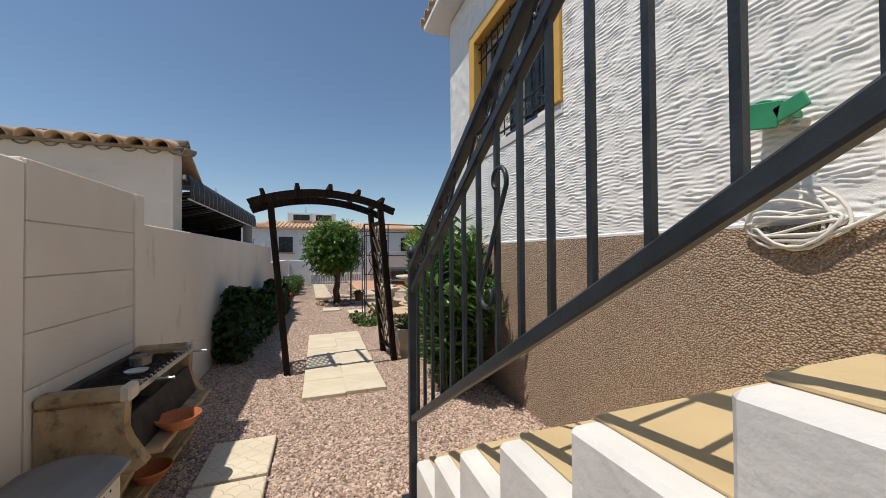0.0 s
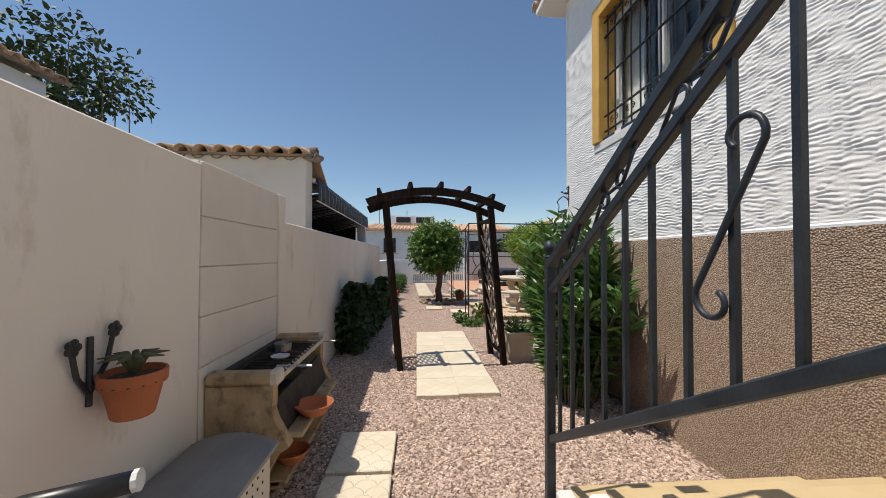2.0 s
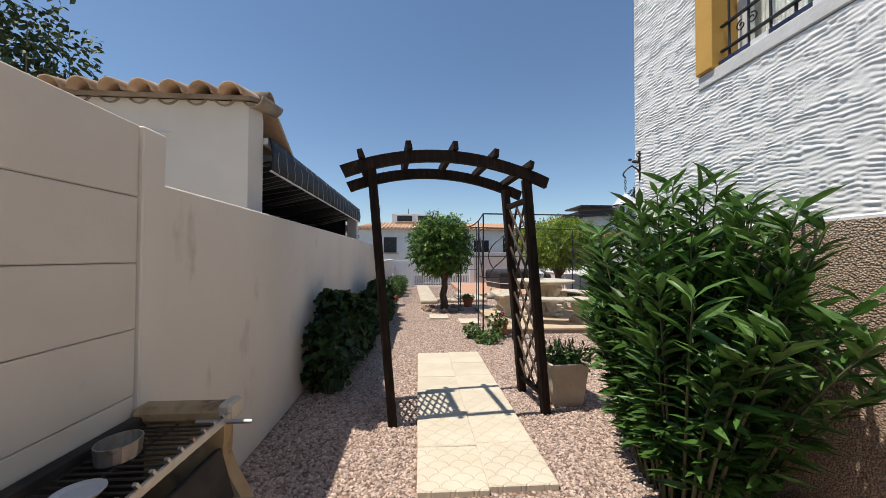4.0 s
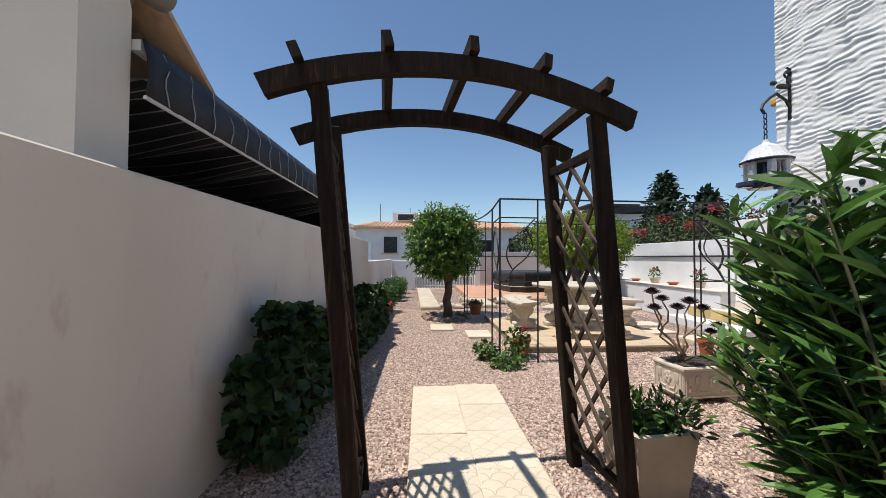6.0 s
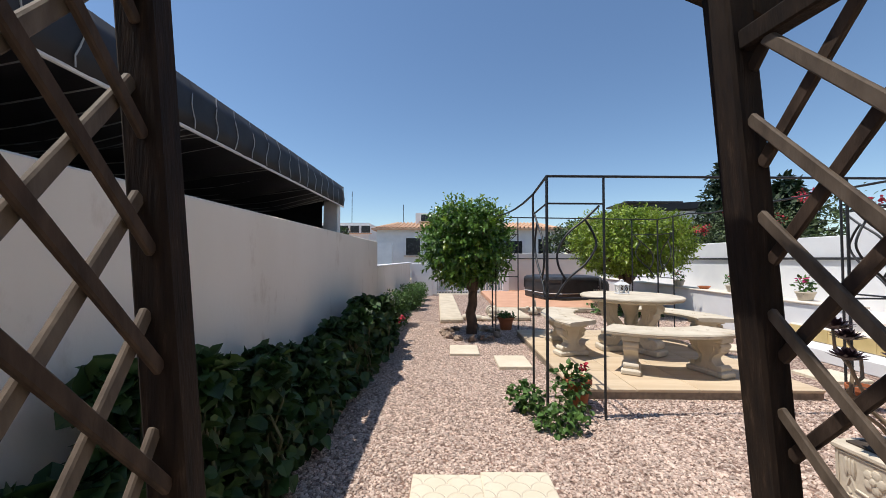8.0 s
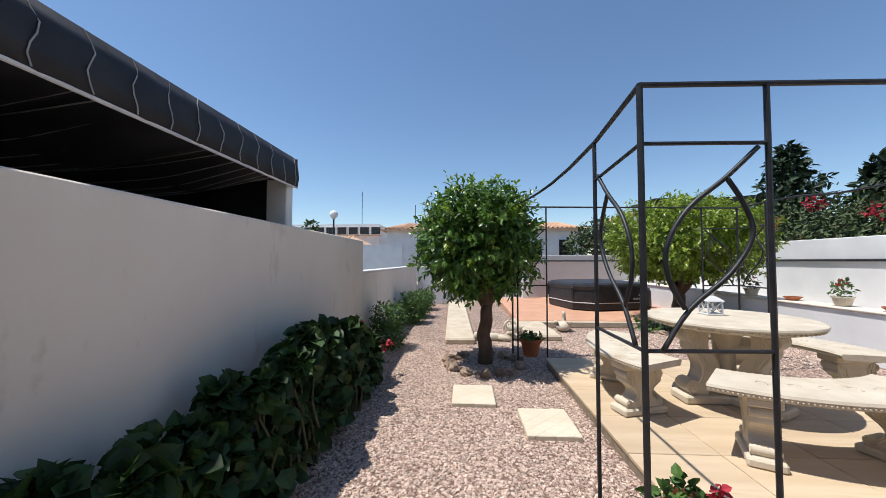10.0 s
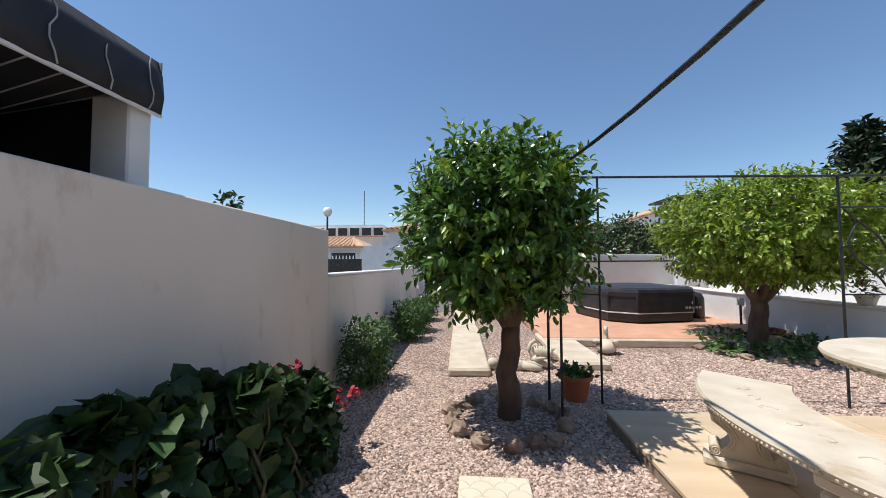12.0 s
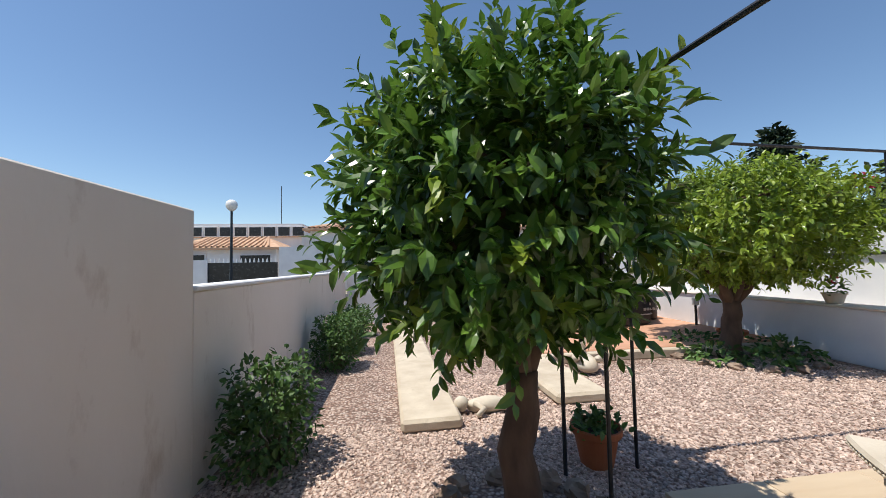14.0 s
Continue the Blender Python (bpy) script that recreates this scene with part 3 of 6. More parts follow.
for zc in (WZ0 + 0.14, WZ1 - 0.14):
    for i in range(5):
        yc = WY0 + 0.18 + (WY1 - WY0 - 0.36) * i / 4
        sc = Shape()
        for sg in (-1, 1):
            pts = spiral(0, 0, 0.008, 0.034, 0, sg * 3.6 * math.pi / 1.4, 16)
            sc.tube([(gx - 0.012, yc + sg * 0.036 + p[0] * sg, zc + p[1] * sg) for p in pts], 0.004, 5)
        part("scroll", sc, M_BLACK, grille)
# eaves with clay tiles
s = Shape()
s.box((7.6, 8.2, 0.10), pose(HX + 3.5, 0.2, 4.67), 0.02)
part("eaves_slab", s, M_WHITE, house)


def half_tile(length=0.42, r=0.085, thick=0.014, n=8, taper=0.85):
    """A curved clay tile lying along y, hollow side down."""
    s, verts = Shape(), []
    for y, q in ((0, r), (length, r * taper)):
        for rr in (q, q - thick):
            for i in range(n + 1):
                a = math.pi * i / n
                verts.append((rr * math.cos(a), y, rr * math.sin(a)))
    k = n + 1
    faces = []
    for i in range(n):
        faces += [(i, i + 1, 2 * k + i + 1, 2 * k + i), (k + i + 1, k + i, 3 * k + i, 3 * k + i + 1)]
        faces += [(i + 1, i, k + i, k + i + 1), (2 * k + i, 2 * k + i + 1, 3 * k + i + 1, 3 * k + i)]
    faces += [(0, 2 * k, 3 * k, k), (n, k + n, 3 * k + n, 2 * k + n)]
    return s.add(verts, faces)


tile_mesh = half_tile().mesh("tile", M_TILE, True)
old_tile_mesh = half_tile(0.42, 0.085).mesh("tile_old", M_TILE_OLD, True)
rf = part("roof", Shape().box((7.0, 7.4, 0.06), pose(HX + 3.6, 0.2, 4.76)), M_TILE_FAR, house, "clay tiled roof edge")
for i in range(40):
    part("tile", tile_mesh, M_TILE, rf, m=pose(HX - 0.32, -3.6 + 0.2 * i + 0.1, 4.74, 0, 0, -90) @ pose(0, 0, 0, 10))
# ledge round the corner
ledge = thing("porch_ledge", "ochre painted ledge on the far side of the house", "ledge", kind="structure")
part("board", Shape().box((1.6, 0.16, 0.045), pose(HX + 0.93, HY + 0.085, 2.16), 0.01), M_OCHRE, ledge)

# ---- outside stairs ----
stairs = thing("stairs", "outside stairs with ochre treads and chipped white sides", "stairs", kind="structure")
for i in range(7):
    y1, z1 = 1.25 - 0.315 * i, 0.25 + 0.19 * i
    y0 = y1 - (0.315 if i < 6 else 3.0)
    step = part("step", Shape().box((1.26, y1 - y0, z1), pose(0.885, (y0 + y1) / 2, z1 / 2), 0.012), M_WHITE_OLD, stairs)
    part("tread", Shape().box((1.19, y1 - y0 + 0.008, 0.012), pose(0.92, (y0 + y1) / 2 - 0.006, z1 + 0.005), 0.004), M_TREAD, step, "worn ochre tread")

# ---- stair railing ----
RX, SL = 0.25, 0.60
railing = thing("stair_railing", "dark blue-grey iron stair railing with scrolls", "railing")


def sloped_bar(name, z_at, w, h, y0=1.28, y1=-2.2):
    L = math.hypot(y0 - y1, (y0 - y1) * SL)
    return part(name, Shape().box((w, L, h), pose(RX, (y0 + y1) / 2, z_at + SL * (1.28 - (y0 + y1) / 2), -math.degrees(math.atan(SL))), 0.005), M_IRON, railing)


ZB, ZM, ZT = 0.465, 1.175, 1.305
sloped_bar("bottom_rail", ZB, 0.03, 0.036)
sloped_bar("middle_rail", ZM, 0.032, 0.036)
sloped_bar("handrail", ZT, 0.045, 0.038)
post = part("newel_post", Shape().box((0.042, 0.042, 1.33), pose(RX, 1.30, 0.665), 0.004), M_IRON, railing)
part("finial", Shape().lathe([(0.012, 0), (0.026, 0.004), (0.026, 0.014), (0.013, 0.02), (0.02, 0.03), (0.03, 0.05), (0.03, 0.062), (0.022, 0.08), (0.01, 0.09), (0, 0.093)], 14, pose(RX, 1.30, 1.33), 0, 0), M_IRON, post, smooth=True)
part("base_plate", Shape().box((0.11, 0.11, 0.012), pose(RX, 1.30, 0.008), 0.003), M_IRON, post)
y = 1.18
i = 0
while y > -2.1:
    zb, zm = ZB + SL * (1.28 - y), ZM + SL * (1.28 - y)
    part("baluster", Shape().box((0.0145, 0.0145, zm - zb), pose(RX, y, (zb + zm) / 2)), M_IRON, railing)
    if i % 8 == 7:
        yc, zc = y, (zb + zm) / 2
        hook = [(0.036 + (0.022 + 0.028 * u / 14) * math.cos(radians(235 - 255 * u / 14)), 0.165 + (0.022 + 0.028 * u / 14) * math.sin(radians(235 - 255 * u / 14))) for u in range(15)]
        s_curve = [(-a, b) for a, b in hook] + [(a, -b) for a, b in hook[::-1]]
        part("scroll", Shape().tube([(RX - 0.016, yc + a, zc + b) for a, b in s_curve], 0.0072, 6), M_IRON, railing, smooth=True)
    y -= 0.1275
    i += 1
for j in range(9):
    yc = 1.1 - 0.36 * j
    zc = (ZM + ZT) / 2 + SL * (1.28 - yc)
    sc = Shape()
    for sg in (-1, 1):
        pts = spiral(0, 0, 0.012, 0.042, 0.4, 0.4 + 1.55 * math.pi, 16)
        sc.tube([(RX, yc + sg * (0.055 + p[0]), zc - sg * SL * 0.055 + p[1] * sg * (-1 if j % 2 else 1)) for p in pts], 0.0065, 6)
    sc.tube([(RX, yc + 0.13, zc - 0.12), (RX, yc + 0.06, zc - 0.015), (RX, yc, zc), (RX, yc - 0.06, zc + 0.015), (RX, yc - 0.13, zc + 0.12)], 0.0065, 6)
    part("scroll", sc, M_IRON, railing, smooth=True)

# ---- neighbour's shed and canopy ----
shed = thing("shed", "cream neighbouring shed with a clay tile roof", "shed", kind="structure")
SXR, SY0 = -1.66, 3.72
s = Shape()
s.add([(SXR, SY0, 0), (SXR, 3.97, 0), (SXR, 3.97, 2.40), (SXR, 3.93, 2.53), (SXR, SY0, 2.46), (-5.2, SY0, 0), (-5.2, 3.97, 0), (-5.2, 3.97, 2.40), (-5.2, 3.93, 2.53), (-5.2, SY0, 2.46)],
      [(0, 1, 2, 3, 4), (9, 8, 7, 6, 5), (0, 4, 9, 5), (1, 6, 7, 2), (4, 3, 8, 9), (3, 2, 7, 8)])
part("wall", s, M_SHED, shed, "cream rendered wall")
rf = part("roof", Shape().box((3.58, 0.42, 0.03), pose(-3.42, 3.86, 2.525, 16.7)), M_TILE_OLD, shed)
rf2 = part("roof", Shape().box((3.58, 0.72, 0.03), pose(-3.42, 4.34, 2.43, -30.8)), M_TILE, shed)
for i in range(18):
    x = SXR - 0.07 - 0.2 * i
    part("tile", tile_mesh, M_TILE, rf, m=pose(x, SY0 - 0.13, 2.46, 14))
    part("tile", old_tile_mesh, M_TILE_OLD, rf, m=pose(x + 0.1, SY0 - 0.02, 2.50, 10) @ pose(0, 0, 0, 0, 180, 0))
    part("tile", tile_mesh, M_TILE, rf2, m=pose(x, 4.36, 2.44, -30) @ pose(0, -0.1, 0))
    if i < 9:
        part("ridge_tile", old_tile_mesh, M_TILE_OLD, rf, m=pose(SXR + 0.05 - 0.4 * i, 3.99, 2.57, 0, 0, 90))
part("cable", Shape().tube([(-2.9, SY0 - 0.012, 2.20), (-2.2, SY0 - 0.012, 2.205)], 0.006, 5), M_WHITE, shed)

canopy = thing("canopy", "black striped shade canopy on a white metal frame", "canopy")
CX, C0, C1 = -1.6, 3.98, 8.37
s, st = Shape(), Shape()
n = 90
for i in range(n + 1):
    y = C0 + (C1 - C0) * i / n
    w = 0.006 * math.sin(y * 17) + 0.004 * math.sin(y * 41)
    for x, z in ((CX - 0.02, 2.28), (CX + 0.008 + w, 2.2), (CX + 0.004 - w, 2.10), (CX + w * 0.4, 2.008)):
        s.v.append((x, y, z))
s.f += [(4 * i + j, 4 * i + 4 + j, 4 * i + 5 + j, 4 * i + 1 + j) for i in range(n) for j in range(3)]
s.v += [(CX - 0.9, C1, 2.28), (CX - 0.9, C1, 2.02), (CX, C1 + 0.002, 2.28), (CX, C1 + 0.002, 2.02)]
k = len(s.v)
s.f += [(k - 2, k - 1, k - 3, k - 4)]
valance = part("valance", s, M_CANVAS, canopy, "black canvas valance with pale stripes", smooth=True)
sol = valance.modifiers.new("thick", "SOLIDIFY")
sol.thickness = 0.006
for i in range(22):
    y = C0 + 0.12 + 0.2 * i
    pts = []
    for u in range(7):
        z = 2.275 - 0.26 * u / 6
        w = 0.006 * math.sin(y * 17) + 0.004 * math.sin(y * 41)
        x = CX + (-0.02 + 0.012 * u if u < 2 else 0.006) + (w if u < 3 else -w * 0.4) * 0.8 + 0.010
        pts.append((x, y + 0.016 * math.sin(u * 1.3 + i), z))
    part("stripe", Shape().tube(pts, 0.0032, 5), M_STRIPE, valance)
part("hem_pipe", Shape().tube([(CX, C0, 2.006), (CX, C1, 2.006)], 0.010, 8), M_ALU, canopy)
part("edge_beam", Shape().box((0.05, C1 - C0, 0.05), pose(CX - 0.05, (C0 + C1) / 2, 2.25)), M_ALU, canopy)
for j in range(6):
    part("cross_bar", Shape().box((3.2, 0.07, 0.05), pose(CX - 1.62, C0 + 0.25 + 0.82 * j, 2.17)), M_ALU, canopy)
sh, stp = Shape(), Shape()
nx, ny = 14, 60


def sag(x, y):
    u = ((y - C0 - 0.25) / 0.82) % 1.0
    e = min(1.0, max(0.0, (CX - x) / 0.7))
    return 2.125 - (0.04 + 0.12 * e) * math.sin(math.pi * u) ** 0.8 - 0.10 * math.sin(math.pi * min(1, max(0, (x - CX + 3.2) / 3.2)))


def inset(y):
    """How far the sheet hangs back from the open edge."""
    u = ((y - C0 - 0.25) / 0.82) % 1.0
    return 0.012 + (0.065 * math.sin(math.pi * u) if 5.87 < y < 7.51 else 0.0)


for j in range(ny + 1):
    y = C0 + (C1 - C0) * j / ny
    for i in range(nx + 1):
        x = CX - 3.2 + (3.2 - inset(y)) * i / nx
        sh.v.append((x, y, sag(x, y)))
sh.f += [(j * (nx + 1) + i, j * (nx + 1) + i + 1, (j + 1) * (nx + 1) + i + 1, (j + 1) * (nx + 1) + i) for j in range(ny) for i in range(nx)]
sheet = part("sheet", sh, M_CANVAS, canopy, "sagging black canvas sheet", smooth=True)
for j in range(36):
    y = C0 + 0.1 + 0.12 * j
    part("stripe", Shape().tube([(CX - 3.1 + (3.08 - inset(y)) * u / 16, y, sag(CX - 3.1 + 3.08 * u / 16, y) - 0.004) for u in range(17)], 0.0042, 5, False), M_STRIPE, sheet)
part("end_post", Shape().box((0.19, 0.12, 2.06), pose(CX - 0.13, C1 - 0.07, 1.03), 0.008), M_ALU, canopy, "white end post")
part("end_post", Shape().box((0.12, 0.12, 2.06), pose(CX - 3.1, C1 - 0.07, 1.03), 0.008), M_ALU, canopy)
part("end_sheet", Shape().box((2.8, 0.012, 2.1), pose(CX - 1.68, C1 - 0.02, 1.05)), M_CANVAS, canopy)
part("back_sheet", Shape().box((0.012, C1 - C0, 2.0), pose(CX - 3.25, (C0 + C1) / 2, 1.05)), M_CANVAS, canopy)
# taller neighbouring house behind the wall
near = thing("neighbour_house", "white neighbouring house with clay tiled eaves", "house", kind="structure")
part("wall", Shape().box((4.0, 8.0, 3.95), pose(-8.05, 1.4, 1.975)), M_WHITE, near)
rf = part("roof", Shape().box((3.2, 8.3, 0.06), pose(-7.35, 1.4, 4.47, 0, 17, 0)), M_TILE_OLD, near)
for i in range(41):
    part("tile", tile_mesh, M_TILE, rf, m=pose(-5.78, -2.65 + 0.2 * i, 3.98, 0, 0, 90) @ pose(0, 0, 0, 17))


# ---- timber arch ----
ARCH = pose(0.02, 3.87, 0, 0, 0, 6.5)
arch = thing("garden_arch", "dark-stained timber garden arch with trellis sides", "garden arch", ARCH)
AL, AW, AD = 0.61, 0.665, 0.50


def arc_z(x):
    return 2.11 - 0.17 * (x / 0.83) ** 2


for px in (-AL, AW):
    for py in (0.0, AD):
        top = arc_z(px) - 0.03
        part("post", Shape().box((0.07, 0.07, top + 0.06), pose(px, py, top / 2 - 0.03), 0.007), M_TIMBER, arch)
for py in (-0.035, AD + 0.035):
    s = Shape()
    n = 20
    for i in range(n + 1):
        x = -0.83 + 1.66 * i / n
        d = math.atan(-0.34 * x / 0.83 ** 2)
        z = arc_z(x) - (0.01 if py > 0 else 0)
        nx_, nz_ = -math.sin(d), math.cos(d)
        for h in (0.045, -0.045):
            for w in (-0.024, 0.024):
                s.v.append((x + nx_ * h, py + w, z + nz_ * h))
    for i in range(n):
        a, b = 4 * i, 4 * i + 4
        s.f += [(a, b, b + 1, a + 1), (a + 2, a + 3, b + 3, b + 2), (a, a + 2, b + 2, b), (a + 1, b + 1, b + 3, a + 3)]
    s.f += [(0, 1, 3, 2), (4 * n, 4 * n + 2, 4 * n + 3, 4 * n + 1)]
    part("curved_beam", s, M_TIMBER, arch)
for x in (-0.675, -0.31, 0.055, 0.385, 0.675):
    tilt = math.degrees(math.atan(0.34 * x / 0.83 ** 2))
    part("rafter", Shape().box((0.042, AD + 0.20, 0.07), pose(x, AD / 2, arc_z(x) + 0.06, -3, tilt, 0), 0.004), M_TIMBER, arch)
for px in (-AL, AW):
    side = part("trellis", Shape().box((0.04, AD - 0.07, 0.045), pose(px, AD / 2, 1.80), 0.004), M_TIMBER, arch, "criss-cross trellis of thin laths")
    part("bottom_bar", Shape().box((0.04, AD - 0.07, 0.045), pose(px, AD / 2, 0.16), 0.004), M_TIMBER, side)
    zlo, zhi, ylo, yhi = 0.18, 1.78, 0.035, AD - 0.035
    for sg, off in ((1, -0.008), (-1, 0.008)):
        c = -0.2
        while c < 1.9:
            y0, y1 = ylo, yhi
            z0, z1 = (c, c + (yhi - ylo) * 1.25) if sg > 0 else (c + (yhi - ylo) * 1.25, c)
            pts = [(y0, z0), (y1, z1)]
            if sg < 0:
                pts = [(y0, z0), (y1, z1)]
            # clip to the frame
            (ya, za), (yb, zb) = pts
            sl = (zb - za) / (yb - ya)
            lo, hi = min(za, zb), max(za, zb)
            if hi > zlo + 0.03 and lo < zhi - 0.03:
                def cut(yv, zv):
                    if zv < zlo:
                        return yv + (zlo - zv) / sl, zlo
                    if zv > zhi:
                        return yv + (zhi - zv) / sl, zhi
                    return yv, zv
                (ya, za), (yb, zb) = cut(ya, za), cut(yb, zb)
                L = math.hypot(yb - ya, zb - za)
                # laths of the second diagonal get the darker colour that stands for shade
                part("lath", Shape().box((0.013, L, 0.026), pose(px + off, (ya + yb) / 2, (za + zb) / 2, math.degrees(math.atan2(zb - za, yb - ya))), 0.003), M_LATH if sg > 0 else M_LATH_SHADED, side)
            c += 0.215
# the old arch has racked sideways: its posts lean, its top stays level
RACK = Matrix(((1, 0, -0.088, 0), (0, 1, 0, 0), (-0.013, 0, 1, 0), (0, 0, 0, 1)))
for ob in arch.children_recursive:
    ob.data.transform(RACK)

# ---- stepping slabs ----
slab_mesh = Shape().box((0.402, 0.492, 0.045), None, 0.006).mesh("paving_slab", M_SLAB)
path_mesh = Shape().box((0.402, 0.458, 0.045), None, 0.006).mesh("path_slab", M_SLAB)
spots = [(0.2 * side + 0.006, 3.2 + 0.4615 * row + 0.012 * side) for row in range(6) for side in (-1, 1)]
spots += [(-0.745, 2.06), (-0.745, 1.53), (-0.76, 1.0), (0.05, 8.64), (0.625, 8.07)]
for i, (x, y) in enumerate(spots):
    ob = part("paving_slab", path_mesh if i < 12 else slab_mesh, M_SLAB, m=pose(x, y, 0.012 + 0.002 * (i % 3), 0.3 * (i % 3 - 1), 0.25 * (i % 2), (i % 3 - 1) * 0.5))
    tagged(ob, "cream cast paving slab with fish-scale relief in gravel", "paving slab", "stepping slabs")

# ---- raised terrace of sandstone tiles ----
DX0, DX1, DY0, DY1, DZ = 1.0, 3.32, 6.95, 9.75, 0.09
deck = structure("patio", Shape().box((DX1 - DX0 - 0.02, DY1 - DY0 - 0.02, DZ - 0.012), pose((DX0 + DX1) / 2, (DY0 + DY1) / 2, (DZ - 0.012) / 2 - 0.004), 0.006), M_DECKSIDE, "low patio of sandstone tiles on a mortar bed", "patio")
nx, ny = 4, 5
tw, th = (DX1 - DX0) / nx, (DY1 - DY0) / ny
tile_piece = Shape().box((tw - 0.006, th - 0.006, 0.028), None, 0.004).mesh("patio_tile", M_DECK)
for i in range(nx):
    for j in range(ny):
        part("tile", tile_piece, M_DECK, deck, m=pose(DX0 + tw * (i + 0.5), DY0 + th * (j + 0.5), DZ - 0.012 + 0.001 * ((i + j) % 2)))
# flat pieces beside the patio
for x, y, a in ((3.75, 8.2, 8), (3.95, 8.85, -5), (4.05, 7.6, 3)):
    ob = part("paving_slab", slab_mesh, M_SLAB, m=pose(x, y, 0.01, 0, 0, a + 90))
    tagged(ob, "cream paving slab beside the low planter wall", "paving slab", "slabs by the planter")

# ---- stone table and benches ----
TC = (2.28, 8.43)
table = thing("garden_table", "round cast-stone garden table with scrolled legs", "table", pose(TC[0], TC[1], DZ + 0.004))
prof = [(0.0, 0.66), (0.54, 0.66), (0.57, 0.672), (0.595, 0.68), (0.60, 0.692), (0.625, 0.70), (0.63, 0.712), (0.625, 0.726), (0.61, 0.732), (0.0, 0.732)]
part("tabletop", Shape().lathe(prof, 64), M_CAST, table, "pale round top with a moulded edge", smooth=False)
beads = Shape()
for i in range(84):
    a = 2 * math.pi * i / 84
    beads.blob((0.607 * math.cos(a), 0.607 * math.sin(a), 0.686), (0.009, 0.009, 0.008), i, 0.0, 5)
part("beading", beads, M_CAST, table)["kind"] = "stuff"


def volute(parent, cx, cz, r, w, m):
    """A rolled scroll end across the leg, with its spiral on both faces."""
    s = Shape()
    s.tube([(cx, -w / 2 - 0.006, cz), (cx, w / 2 + 0.006, cz)], r * 0.92, 16)
    for sg in (-1, 1):
        s.tube([(cx + p[0], sg * (w / 2 + 0.006), cz + p[1]) for p in spiral(0, 0, r * 0.12, r * 0.9, 0, 4.2 * math.pi, 30)], r * 0.11, 5)
    return part("scroll", s, M_CAST, parent, m=m)


def carved_leg(parent, h, wide, w, m, radial=False):
    """A carved pedestal of two back-to-back S-scrolls; radial: one scroll that springs from the middle."""
    half = []
    for i in range(21):
        u = i / 20
        half.append((wide * (0.50 - 0.40 * math.sin(math.pi * min(1, u / 0.66)) ** 1.1 * (0.55 + 0.45 * u) - 0.05 * u), h * u))
    inner = [(-x, z) for x, z in half] if not radial else [(x - wide * 0.42, z) for x, z in half]
    s = Shape().prism(half + inner[::-1], w, pose(0, -w / 2, 0))
    leg = part("leg", s, M_CAST, parent, m=m)
    ribs = Shape()
    for sg in ((-1, 1) if not radial else (1,)):
        for f in (0.93, 0.74, 0.55):
            for face in (-1, 1):
                ribs.tube([(sg * x * f + (0 if not radial else wide * 0.1 * (f - 0.93)), face * w / 2, z) for x, z in half[3:18]], h * 0.02, 6)
        edge = Shape()
    part("carved_rib", ribs, M_CAST, leg)["kind"] = "stuff"
    for sg in ((-1, 1) if not radial else (1,)):
        volute(leg, sg * (half[-1][0] - 0.02), h * 0.86, h * 0.135, w, Matrix())
        volute(leg, sg * (half[0][0] - 0.03), h * 0.11, h * 0.11, w, Matrix())
    return leg


for k in range(3):
    mm = pose(0, 0, 0, 0, 0, 60 + 120 * k)
    carved_leg(table, 0.592, 0.36, 0.15, mm @ pose(0.19, 0, 0.07), True)
    part("foot", Shape().box((0.46, 0.24, 0.07), pose(0.20, 0, 0.035), 0.014), M_CAST, table, m=mm)
part("core", Shape().lathe([(0.11, 0.05), (0.055, 0.14), (0.05, 0.40), (0.12, 0.60), (0.22, 0.64), (0.24, 0.662)], 18), M_CAST, table, smooth=True)

